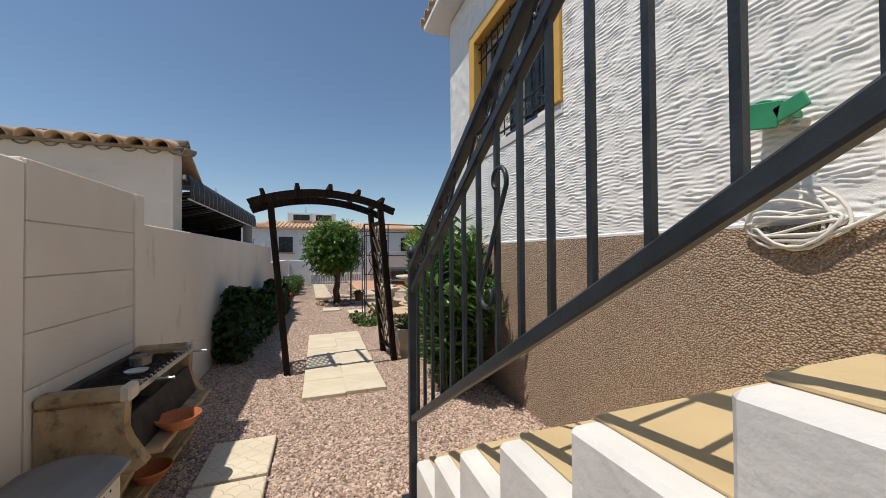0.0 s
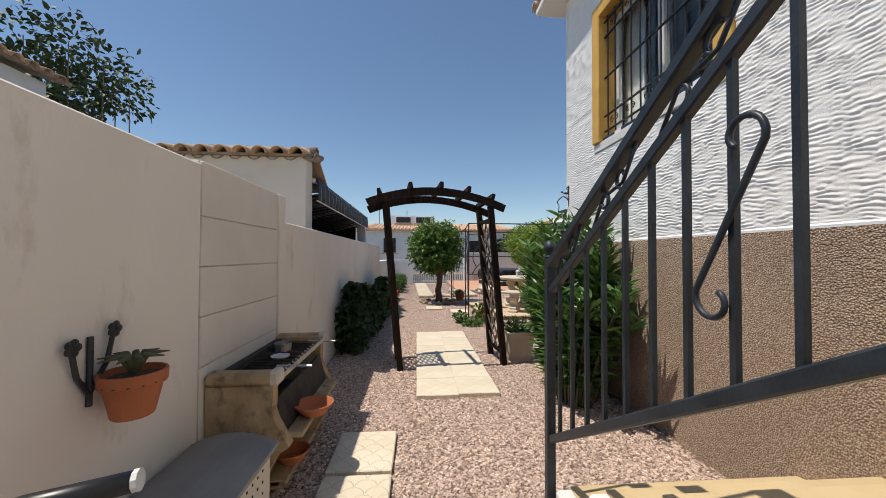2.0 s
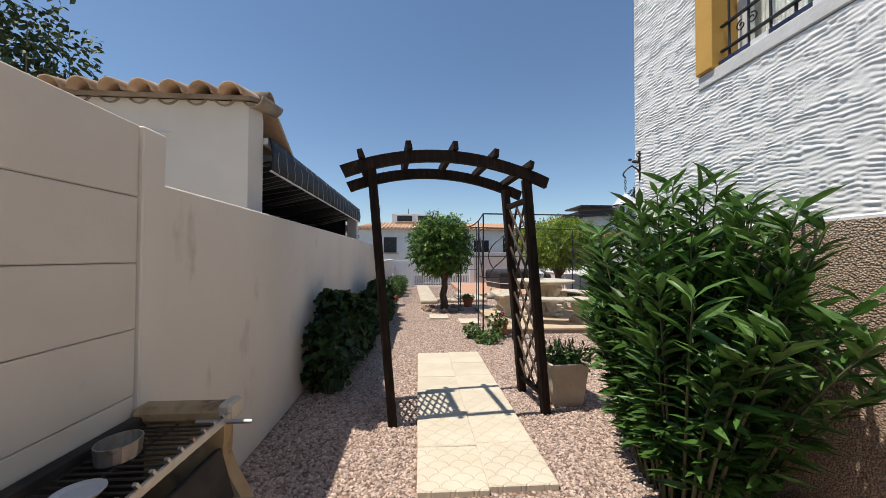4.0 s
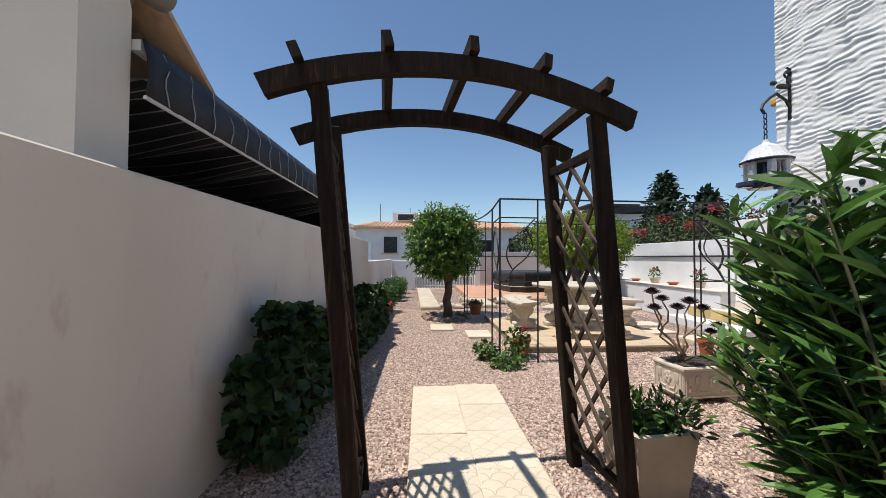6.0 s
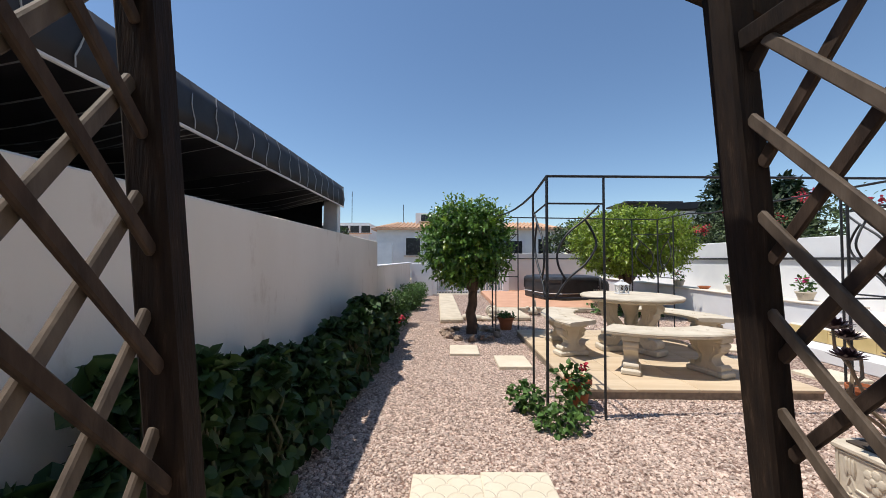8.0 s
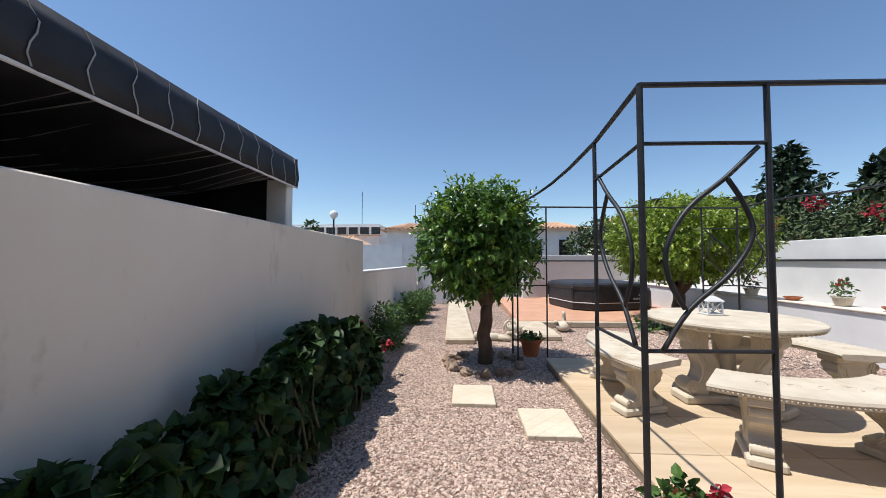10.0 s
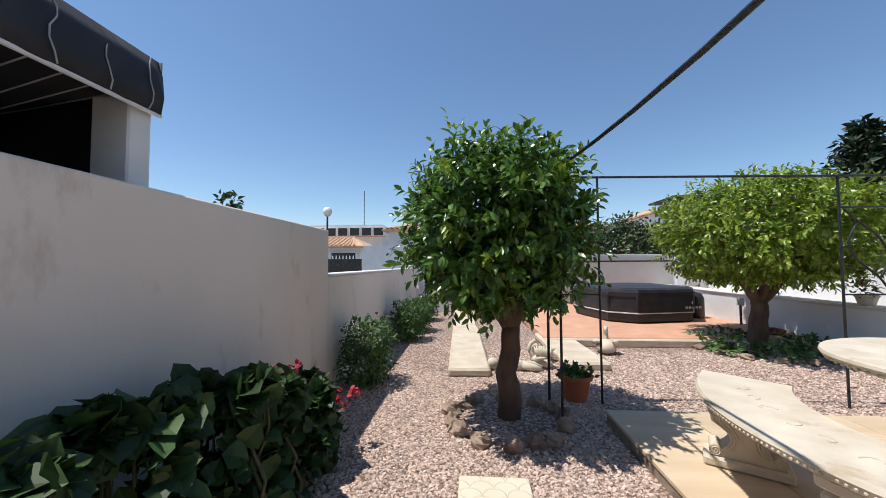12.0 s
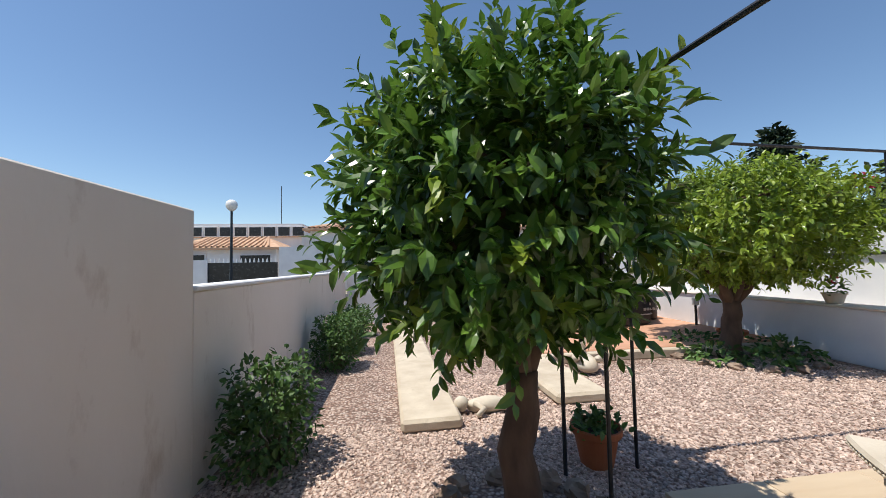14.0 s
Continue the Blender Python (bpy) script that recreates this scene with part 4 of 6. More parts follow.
def bench(m, label):
    b = thing("curved_bench", label, "bench", m, "stone benches round the table")
    span = radians(36)
    n = 26
    prof = [(0.83, 0.405), (0.815, 0.412), (0.81, 0.43), (0.805, 0.44), (0.815, 0.455), (1.245, 0.455), (1.255, 0.44), (1.25, 0.43), (1.245, 0.412), (1.23, 0.405)]
    s = Shape()
    k = len(prof)
    for i in range(n + 1):
        a = -span + 2 * span * i / n
        for r, z in prof:
            s.v.append((r * math.cos(a), r * math.sin(a), z))
    s.f += [(i * k + j, (i + 1) * k + j, (i + 1) * k + (j + 1) % k, i * k + (j + 1) % k) for i in range(n) for j in range(k)]
    s.f += [tuple(range(k)), tuple(n * k + j for j in range(k))[::-1]]
    seat = part("seat", s, M_CAST, b, "pale curved seat with a beaded edge")
    bd = Shape()
    for i in range(66):
        a = -span + 2 * span * (i + 0.5) / 66
        bd.blob((1.25 * math.cos(a), 1.25 * math.sin(a), 0.424), (0.0075, 0.0075, 0.007), i, 0.0, 5)
    part("beading", bd, M_CAST, seat)["kind"] = "stuff"
    dc = Shape()
    for sg in (-1, 1):
        for j in range(3):
            pts = spiral(0, 0, 0.01, 0.05, sg * j, sg * j + 3.4 * sg, 16)
            dc.tube([((1.03 + p[0]) * math.cos(0.16 * sg * (j + 0.5) + p[1] / 1.03), (1.03 + p[0]) * math.sin(0.16 * sg * (j + 0.5) + p[1] / 1.03), 0.4555) for p in pts], 0.004, 5)
    part("carved_scrolls", dc, M_CAST, seat)["kind"] = "stuff"
    for a in (-23, 23):
        mm = pose(0, 0, 0, 0, 0, a) @ pose(1.03, 0, 0)
        foot = part("foot", Shape().box((0.40, 0.19, 0.055), pose(0, 0, 0.0275), 0.012), M_CAST, b, m=mm)
        carved_leg(b, 0.302, 0.34, 0.13, mm @ pose(0, 0, 0.055))
        part("leg_top", Shape().box((0.38, 0.17, 0.05), pose(0, 0, 0.38), 0.008), M_CAST, b, m=mm)
    return b


for ang, off in ((172, 0.10), (265, 0.02), (24, 0.0)):
    bench(pose(TC[0] + off, TC[1], DZ + 0.004, 0, 0, ang), "curved cast-stone bench with scrolled legs and beaded edge")

lantern = thing("candle_lantern", "small white metal candle lantern on the table", "lantern", pose(TC[0] - 0.05, TC[1] + 0.12, DZ + 0.737))
part("base", Shape().box((0.15, 0.15, 0.015), pose(0, 0, 0.0075), 0.004), M_ALU, lantern)
for x in (-0.062, 0.062):
    for y in (-0.062, 0.062):
        part("post", Shape().box((0.012, 0.012, 0.11), pose(x, y, 0.07)), M_ALU, lantern)
for a in range(4):
    s = Shape()
    s.tube([(-0.055, 0.064, 0.02), (0, 0.064, 0.07), (0.055, 0.064, 0.12)], 0.004, 5)
    s.tube([(0.055, 0.064, 0.02), (0, 0.064, 0.07), (-0.055, 0.064, 0.12)], 0.004, 5)
    part("lattice", s, M_ALU, lantern, m=pose(0, 0, 0, 0, 0, 90 * a))
part("roof", Shape().lathe([(0.11, 0.125), (0.10, 0.135), (0.05, 0.165), (0.03, 0.17), (0.03, 0.19), (0.012, 0.2), (0, 0.205)], 4, pose(0, 0, 0, 0, 0, 45)), M_ALU, lantern)

# ---- iron gazebo frame ----
gazebo = thing("gazebo_frame", "slender black iron gazebo frame without its cover", "gazebo")
GA, GB, GC, GD = (0.62, 6.50), (3.60, 6.58), (3.68, 10.15), (0.64, 10.10)
GZ = 1.985
corners = [GA, GB, GC, GD]


def rod(name, a, b, r=0.0105, n=8):
    return part(name, Shape().tube([a, b], r, n), M_BLACK, gazebo)


def sagged(p):
    """Height of the top rails: the one along the path hangs between its ends."""
    if p[0] < 0.8:
        u = min(1, max(0, (p[1] - GA[1]) / (GD[1] - GA[1])))
        return 1.985 + 0.10 * u ** 1.5 - 0.10 * math.sin(math.pi * u ** 0.7)
    return GZ + (0.09 - 0.012 * (p[0] - 0.64) if p[1] > 9 else 0)


for i, c in enumerate(corners):
    d = corners[(i + 1) % 4]
    line = [Vector(c).lerp(Vector(d), k / 8) for k in range(9)]
    part("top_rail", Shape().tube([(p.x, p.y, sagged(p)) for p in line], 0.011, 8), M_BLACK, gazebo)
    rod("post", (*c, 0), (*c, sagged(c)), 0.0125)
    for other in (corners[(i + 1) % 4], corners[(i - 1) % 4]):
        v = (Vector(other) - Vector(c)).normalized()
        q = Vector(c) + v * 0.47
        dip = sagged(q) - GZ if c == GA else 0.0
        rod("side_post", (q.x, q.y, 0), (q.x, q.y, sagged(q)), 0.0105)
        for z in (1.76, 0.985):
            rod("short_rail", (*c, z), (q.x, q.y, z + (dip * 0.5 if z > 1.5 else 0)), 0.008)
        for curve in (((0.92, 0.98), (0.66, 0.83), (0.36, 0.68), (0.19, 0.50), (0.20, 0.34), (0.32, 0.20)), ((0.66, 0.84), (0.80, 0.70), (0.86, 0.55), (0.68, 0.37), (0.36, 0.20), (0.14, 0.0))):
            pts = []
            for k in range(len(curve) - 1):
                for w in range(4):
                    p0, p1, p2, p3 = curve[max(0, k - 1)], curve[k], curve[k + 1], curve[min(len(curve) - 1, k + 2)]
                    t_ = w / 4
                    uv = [0.5 * (2 * p1[e] + (p2[e] - p0[e]) * t_ + (2 * p0[e] - 5 * p1[e] + 4 * p2[e] - p3[e]) * t_ ** 2 + (3 * p1[e] - p0[e] - 3 * p2[e] + p3[e]) * t_ ** 3) for e in (0, 1)]
                    pts.append((c[0] + v.x * 0.47 * uv[0], c[1] + v.y * 0.47 * uv[0], 0.985 + 0.775 * uv[1]))
            pts.append((c[0] + v.x * 0.47 * curve[-1][0], c[1] + v.y * 0.47 * curve[-1][0], 0.985 + 0.775 * curve[-1][1]))
            part("curved_bar", Shape().tube(pts, 0.0095, 6), M_BLACK, gazebo, smooth=True)

# ---- barbecue ----
bbq = thing("barbecue", "yellowed concrete barbecue with a soot-black grill", "barbecue", pose(WX + 0.01, 0, 0) @ Matrix.Diagonal((0.84, 1, 1, 1)))
BY0, BY1 = 1.53, 2.53
side_outline = [(0.0, 0.66), (0.0, 0.40), (0.07, 0.315), (0.46, 0.315), (0.505, 0.34), (0.42, 0.47), (0.40, 0.52), (0.405, 0.66)]
for y in (BY0, BY1 - 0.07):
    sd = part("side_panel", Shape().prism(side_outline, 0.07, pose(0, y, 0)), M_BBQ, bbq)
    part("top_flange", Shape().box((0.44, 0.10, 0.066), pose(0.215, y + 0.035, 0.694), 0.02), M_BBQ, sd)
    part("base_leg", Shape().prism([(0.03, 0.312), (0.03, -0.01), (0.36, -0.01), (0.33, 0.12), (0.44, 0.312)], 0.09, pose(0, y - 0.008, 0)), M_BBQ, sd)
    part("worn_corner", Shape().box((0.06, 0.102, 0.078), pose(0.41, y + 0.035, 0.70), 0.012), M_CAST, sd)
part("back_panel", Shape().box((0.05, BY1 - BY0 - 0.13, 0.36), pose(0.03, (BY0 + BY1) / 2, 0.52), 0.006), M_SOOT, bbq)
part("hearth", Shape().box((0.42, BY1 - BY0 - 0.15, 0.05), pose(0.23, (BY0 + BY1) / 2, 0.36), 0.006), M_SOOT, bbq)
part("shelf", Shape().box((0.30, BY1 - BY0 - 0.15, 0.05), pose(0.27, (BY0 + BY1) / 2, 0.10), 0.006), M_BBQ, bbq)
part("apron", Shape().box((0.035, BY1 - BY0 - 0.14, 0.20), pose(0.41, (BY0 + BY1) / 2, 0.47, 0, -18, 0), 0.006), M_SOOT, bbq)
s = Shape()
for i in range(26):
    y = BY0 + 0.10 + (BY1 - BY0 - 0.2) * i / 25
    s.tube([(0.05, y, 0.665), (0.40, y, 0.665)], 0.004, 5)
for x in (0.06, 0.2, 0.38):
    s.tube([(x, BY0 + 0.07, 0.66), (x, BY1 - 0.07, 0.66)], 0.005, 5)
part("grill", s, M_SOOT, bbq, "sooty wire grill")
rk = part("spit_rack", Shape().box((0.012, BY1 - BY0 - 0.1, 0.03), pose(0.43, (BY0 + BY1) / 2, 0.69, 0, 0, 0), 0.002), M_STEEL, bbq, "notched steel spit rack")
for i in range(14):
    part("notch", Shape().box((0.013, 0.009, 0.022), pose(0.43, BY0 + 0.12 + 0.058 * i, 0.712, 35)), M_STEEL, rk)
for y in (BY0 + 0.28, BY1 - 0.10):
    part("handle", Shape().tube([(0.30, y, 0.68), (0.54, y + 0.01, 0.675)], 0.009, 6), M_STEEL, rk)
part("ash_can", Shape().lathe([(0.0, 0.667), (0.065, 0.667), (0.07, 0.72), (0.066, 0.72), (0.06, 0.675), (0, 0.675)], 18, pose(0.16, BY1 - 0.30, 0)), M_STEEL, bbq)
tagged(part("foil_tray", Shape().lathe([(0.0, 0.0), (0.05, 0.0), (0.06, 0.012), (0.055, 0.012), (0.045, 0.004), (0, 0.004)], 18), M_PALE, m=pose(WX + 0.2, BY1 - 0.50, 0.671)), "small pale foil dish on the grill", "dish")


def pot(name, label, m, r, h, plant=None, soil=True, rim=0.045):
    """A thrown terracotta pot with a collar."""
    p = thing(name, label, "plant pot", m)
    prof = [(r * 0.62, 0), (r * 0.66, 0.004), (r * 0.90, h - rim), (r, h - rim), (r * 1.03, h - rim + 0.006), (r * 1.05, h - 0.006), (r * 1.03, h), (r * 0.95, h), (r * 0.90, h - rim), (r * 0.85, h * 0.72), (0, h * 0.72)]
    part("body", Shape().lathe(prof, 32), M_POT, p, smooth=False)
    if soil:
        part("soil", Shape().lathe([(0, h * 0.86), (r * 0.5, h * 0.87), (r * 0.91, h * 0.85), (r * 0.9, h * 0.8)], 20), M_SOIL, p)
    return p


# bowls on the barbecue ledge
for x, y, z, r in ((WX + 0.475, 1.84, 0.382, 0.115), (WX + 0.36, 1.80, 0.125, 0.10)):
    b = part("terracotta_bowl", Shape().lathe([(0, 0), (r * 0.6, 0), (r * 0.95, 0.05), (r, 0.055), (r, 0.065), (r * 0.94, 0.065), (r * 0.58, 0.012), (0, 0.012)], 28), M_POT, m=pose(x, y, z))
    tagged(b, "shallow terracotta bowl on the barbecue ledge", "bowl", "bowls by the barbecue")
bbq_ledge = part("front_ledge", Shape().box((0.14, BY1 - BY0 - 0.15, 0.03), pose(0.49, (BY0 + BY1) / 2, 0.365), 0.006), M_BBQ, bbq)
part("lower_ledge", Shape().box((0.12, BY1 - BY0 - 0.15, 0.03), pose(0.40, (BY0 + BY1) / 2, 0.108), 0.006), M_BBQ, bbq)

# wall pot with metal flower
wp = pot("wall_pot", "terracotta pot hung on the wall with a dry plant", pose(-1.385, 0.93, 0.785), 0.094, 0.155)
s = Shape()
rng = np.random.default_rng(4)
for i in range(9):
    a = i * 0.7
    s.tube([(0, 0, 0.15), (0.04 * math.cos(a), 0.04 * math.sin(a), 0.21), (0.10 * math.cos(a), 0.10 * math.sin(a), 0.205)], [0.012, 0.011, 0.002], 6)
part("dry_leaves", s, M_CANE, wp)
bracket = thing("pot_holder", "black iron pot holder with flower ornaments on the wall", "pot holder")
s = Shape().tube([(WX + 0.012, 0.875, 0.84), (WX + 0.012, 0.875, 1.07)], 0.009, 6)
s.tube([(WX + 0.015, 0.87, 0.88), (WX + 0.02, 0.82, 0.95), (WX + 0.02, 0.80, 1.04)], 0.008, 6)
s.tube([(WX + 0.015, 0.87, 0.88), (WX + 0.02, 0.93, 0.97), (WX + 0.02, 0.955, 1.07)], 0.008, 6)
part("stem", s, M_BLACK, bracket)
for y, z in ((0.80, 1.05), (0.955, 1.08)):
    s = Shape()
    for k in range(5):
        a = k * 2 * math.pi / 5
        s.blob((WX + 0.025, y + 0.016 * math.cos(a), z + 0.016 * math.sin(a)), (0.007, 0.014, 0.014), k, 0.05, 6)
    part("flower", s, M_BLACK, bracket)
part("ring", Shape().tube([(-1.385 + 0.092 * math.cos(u * 0.4), 0.93 + 0.092 * math.sin(u * 0.4), 0.905) for u in range(17)], 0.006, 6), M_BLACK, bracket)

# storage box and tube frame at the foot of the wall
box = thing("storage_box", "beige plastic storage box with a grey domed lid", "storage box", pose(-1.27, 1.08, 0))
s = Shape()
prof = [(-0.20, 0.36), (0.20, 0.36)]
part("body", Shape().box((0.36, 0.62, 0.43), pose(0, 0, 0.215), 0.03), M_BEIGE, box)
lid = Shape()
for i in range(11):
    x = -0.20 + 0.40 * i / 10
    z = 0.435 + 0.05 * (1 - (x / 0.2) ** 2)
    lid.v += [(x, -0.33, z), (x, 0.33, z), (x, -0.33, z - 0.02), (x, 0.33, z - 0.02)]
for i in range(10):
    a, b = 4 * i, 4 * i + 4
    lid.f += [(a, b, b + 1, a + 1), (a + 2, a + 3, b + 3, b + 2), (a, a + 2, b + 2, b), (a + 1, b + 1, b + 3, a + 3)]
lid.f += [(0, 1, 3, 2), (40, 42, 43, 41)]
part("lid", lid, M_GREYLID, box, "grey domed lid")
dots = Shape()
for i in range(6):
    for j in range(4):
        dots.blob((0.181, 0.05 + 0.05 * j, 0.12 + 0.05 * i), (0.003, 0.007, 0.007), i, 0.0, 5)
part("vent_holes", dots, M_DARKHOLE, box)
trolley = thing("folded_trolley", "folded black tubular trolley with a worn handle tip", "trolley")
for pts, r in (([(-0.92, 0.32, 0.92), (-1.08, 0.28, 0.905), (-1.2, 0.26, 0.88), (-1.28, 0.22, 0.845), (-1.44, 0.1, 0.80)], 0.02), ([(-1.0, 0.30, 0.905), (-1.2, 0.16, 0.80), (-1.44, 0.0, 0.66)], 0.014),
               ([(-1.02, 0.30, 0.90), (-1.03, 0.30, 0.02)], 0.018), ([(-1.1, 0.28, 0.88), (-1.2, 0.2, 0.7), (-1.27, 0.16, 0.02)], 0.013), ([(-1.43, 0.0, 0.66), (-1.43, 0.0, 0.0)], 0.017)):
    part("tube", Shape().tube(pts, r, 10), M_RUBBER, trolley, smooth=True)
part("handle_tip", Shape().tube([(-0.917, 0.321, 0.921), (-0.926, 0.3185, 0.92)], 0.0205, 10), M_WHITE_OLD, trolley, "worn whitish handle tip")

# hose, green hose bracket
hose = thing("hose_coil", "white garden hose coiled on a wall hook", "hose")
rng = random.Random(5)
pts = []
for loop in range(7):
    ry, rz, dy, dz, dx = rng.uniform(0.10, 0.155), rng.uniform(0.055, 0.10), rng.uniform(-0.02, 0.03), rng.uniform(-0.03, 0.015), rng.uniform(0, 0.03)
    for u in range(18):
        a = 2 * math.pi * u / 18
        pts.append((HX - 0.035 - dx - 0.008 * math.sin(a * 2), 0.19 + dy + ry * math.cos(a), 1.49 + dz + rz * math.sin(a) - 0.025 * math.cos(2 * a + loop)))
part("coil", Shape().tube(pts, 0.0065, 6), M_HOSE, hose, smooth=True)
part("tail", Shape().tube([(HX - 0.05, 0.25, 1.42), (HX - 0.06, 0.15, 1.415), (HX - 0.06, 0.03, 1.46), (HX - 0.05, -0.15, 1.56), (HX - 0.05, -0.5, 1.7)], 0.0075, 6), M_HOSE, hose, smooth=True)
hb = thing("hose_bracket", "broken green plastic hose holder on the wall", "hose holder")
s = Shape()
for i in range(9):
    a = math.pi * i / 8
    s.box((0.14, 0.028, 0.012), pose(HX - 0.075, 0.24 + 0.06 * math.cos(a), 1.90 + 0.055 * math.sin(a), math.degrees(a) + 90), 0.003)
part("drum", s, M_GREEN, hb)
s = Shape().box((0.012, 0.14, 0.10), pose(HX - 0.15, 0.24, 1.90, 12), 0.004)
s.box((0.012, 0.10, 0.06), pose(HX - 0.15, 0.14, 1.90, -20), 0.004)
part("flange", s, M_GREEN, hb)
part("arm", Shape().tube([(HX - 0.01, 0.17, 1.86), (HX - 0.1, 0.15, 1.85), (HX - 0.15, 0.10, 1.83)], 0.016, 8), M_STEEL, hb)


# ---- walls and steps on the sunny side ----
structure("planter_wall", Shape().box((0.3, 9.0, 0.66), pose(5.2, 12.85, 0.33), 0.012), M_WHITE, "low white planter wall with a flat top", "wall")
structure("planter_ledge", Shape().box((0.36, 9.04, 0.03), pose(5.2, 12.85, 0.677), 0.01), M_CREAM2, "pale flat ledge on the planter wall", "ledge")
structure("raised_bed", Shape().box((1.25, 13.0, 0.5), pose(5.95, 10.7, 0.25)), M_CREAM2, "pale paved raised bed behind the planter wall", "raised bed")
bw = structure("wall_east", Shape().box((0.2, 7.7, 1.72), pose(6.6, 13.4, 0.86), 0.01), M_WHITE, "white rendered boundary wall", "wall")
structure("wall_east_high", Shape().box((0.2, 5.6, 2.1), pose(6.6, 6.8, 1.05), 0.01), M_WHITE, "taller white rendered boundary wall with plant shadows", "wall")
pipe = thing("wall_pipe", "dark pipe running along the boundary wall", "pipe")
part("pipe", Shape().tube([(6.47, 4.2, 1.33), (6.47, 17.05, 1.33)], 0.022, 8), M_BLACK, pipe)
part("pipe_far", Shape().tube([(6.47, 17.05, 1.33), (2.0, 17.05, 1.33)], 0.022, 8), M_BLACK, pipe)
structure("wall_north", Shape().box((4.7, 0.2, 1.52), pose(4.35, 17.22, 0.76), 0.01), M_GREYWALL, "grey rendered wall behind the spa tub", "wall")
structure("wall_north_post", Shape().box((0.3, 0.3, 1.7), pose(5.75, 17.1, 0.85), 0.01), M_WHITE, "white pier in the end wall", "pier")
steps = thing("garden_steps", "low white steps with an ochre tiled riser", "steps", kind="structure")
part("lower_step", Shape().box((0.45, 1.7, 0.16), pose(4.82, 8.3, 0.08), 0.01), M_WHITE, steps)
part("upper_step", Shape().box((0.5, 1.65, 0.36), pose(5.22, 8.2, 0.18), 0.008), M_CREAM2, steps)
for i in range(6):
    part("tile", Shape().box((0.012, 0.268, 0.175), pose(4.962, 7.52 + 0.272 * i, 0.258), 0.003), M_YTILE, steps)
pw = structure("porch_wall", Shape().box((0.22, 3.6, 0.62), pose(5.35, 5.75, 0.31), 0.01), M_WHITE, "low white wall under the porch railing", "wall")
structure("porch_floor", Shape().box((1.1, 3.5, 0.05), pose(6.0, 5.75, 0.60), 0.008), M_TERRA, "terracotta porch floor", "floor")
structure("porch_base", Shape().box((1.08, 3.5, 0.57), pose(6.0, 5.75, 0.285)), M_WHITE, "white porch base", "base")
pr = thing("porch_railing", "dark blue-grey iron porch railing with a ball finial", "railing")
PY = 7.4
part("newel_post", Shape().box((0.06, 0.06, 1.0), pose(5.35, PY, 1.12), 0.004), M_IRON, pr)
part("finial", Shape().lathe([(0.02, 0), (0.035, 0.02), (0.035, 0.04), (0.02, 0.05), (0.035, 0.08), (0.02, 0.11), (0, 0.12)], 12, pose(5.35, PY, 1.62)), M_IRON, pr, smooth=True)
for z, h in ((0.72, 0.035), (1.36, 0.035), (1.55, 0.045)):
    L = 2.7
    part("rail", Shape().box((0.04, L, h), pose(5.35, PY - L / 2, z + 0.22, -9.3), 0.004), M_IRON, pr)
for i in range(1, 20):
    y = PY - 0.135 * i
    z = 0.135 * i * 0.164
    part("baluster", Shape().box((0.016, 0.016, 0.64), pose(5.35, y, 1.04 + z)), M_IRON, pr)
for i in range(6):
    y = PY - 0.3 - 0.4 * i
    z = 1.455 + (PY - y) * 0.164
    s = Shape()
    for sg in (-1, 1):
        s.tube([(5.35, y + sg * (0.06 + p[0]), z + p[1] * sg) for p in spiral(0, 0, 0.014, 0.05, 0, 4.6, 14)], 0.007, 5)
    part("scroll", s, M_IRON, pr)

# ---- spa terrace ----
structure("spa_terrace", Shape().box((4.05, 4.72, 0.13), pose(3.1, 14.8, 0.065), 0.015), M_TERRA, "terracotta paved terrace under the spa tub", "terrace")
structure("terrace_kerb", Shape().box((4.1, 0.1, 0.115), pose(3.1, 12.388, 0.0575), 0.015), M_CONCRETE, "pale kerb of the spa terrace", "kerb")
tub = thing("spa_tub", "black inflatable spa tub with its cover on", "hot tub", pose(3.42, 14.78, 0.132, 0, 0, 14))


def octo(h, c):
    return [(h, -h + c), (h, h - c), (h - c, h), (-h + c, h), (-h, h - c), (-h, -h + c), (-h + c, -h), (h - c, -h)]


def octo_loft(rows):
    s = Shape()
    for h, c, z in rows:
        s.v += [(x, y, z) for x, y in octo(h, c)]
    for i in range(len(rows) - 1):
        s.f += [(8 * i + k, 8 * i + (k + 1) % 8, 8 * i + 8 + (k + 1) % 8, 8 * i + 8 + k) for k in range(8)]
    s.f += [tuple(range(8))[::-1], tuple(8 * (len(rows) - 1) + k for k in range(8))]
    return s


part("body", octo_loft([(0.93, 0.36, 0), (0.96, 0.37, 0.03), (0.97, 0.37, 0.3), (0.96, 0.37, 0.55), (0.93, 0.36, 0.60)]), M_TUB, tub)
cv = part("cover", octo_loft([(0.975, 0.37, 0.50), (0.985, 0.375, 0.58), (0.97, 0.37, 0.63), (0.90, 0.35, 0.665), (0.5, 0.2, 0.69), (0.2, 0.08, 0.695)]), M_TUB, tub, "black quilted cover")
band = Shape()
for k in range(8):
    a, b = octo(0.976, 0.372)[k], octo(0.976, 0.372)[(k + 1) % 8]
    band.tube([(*a, 0.19), (*b, 0.19)], 0.012, 5)
part("trim_band", band, M_PALE, tub, "pale trim line")
s = Shape()
for i in range(5):
    s.box((0.05, 0.012, 0.045), pose(0.44 + 0.075 * i, -0.978, 0.28))
s.blob((0.59, -0.978, 0.37), (0.035, 0.01, 0.035), 1, 0.0, 8)
part("emblem", s, M_PALE, tub, "pale printed mark")
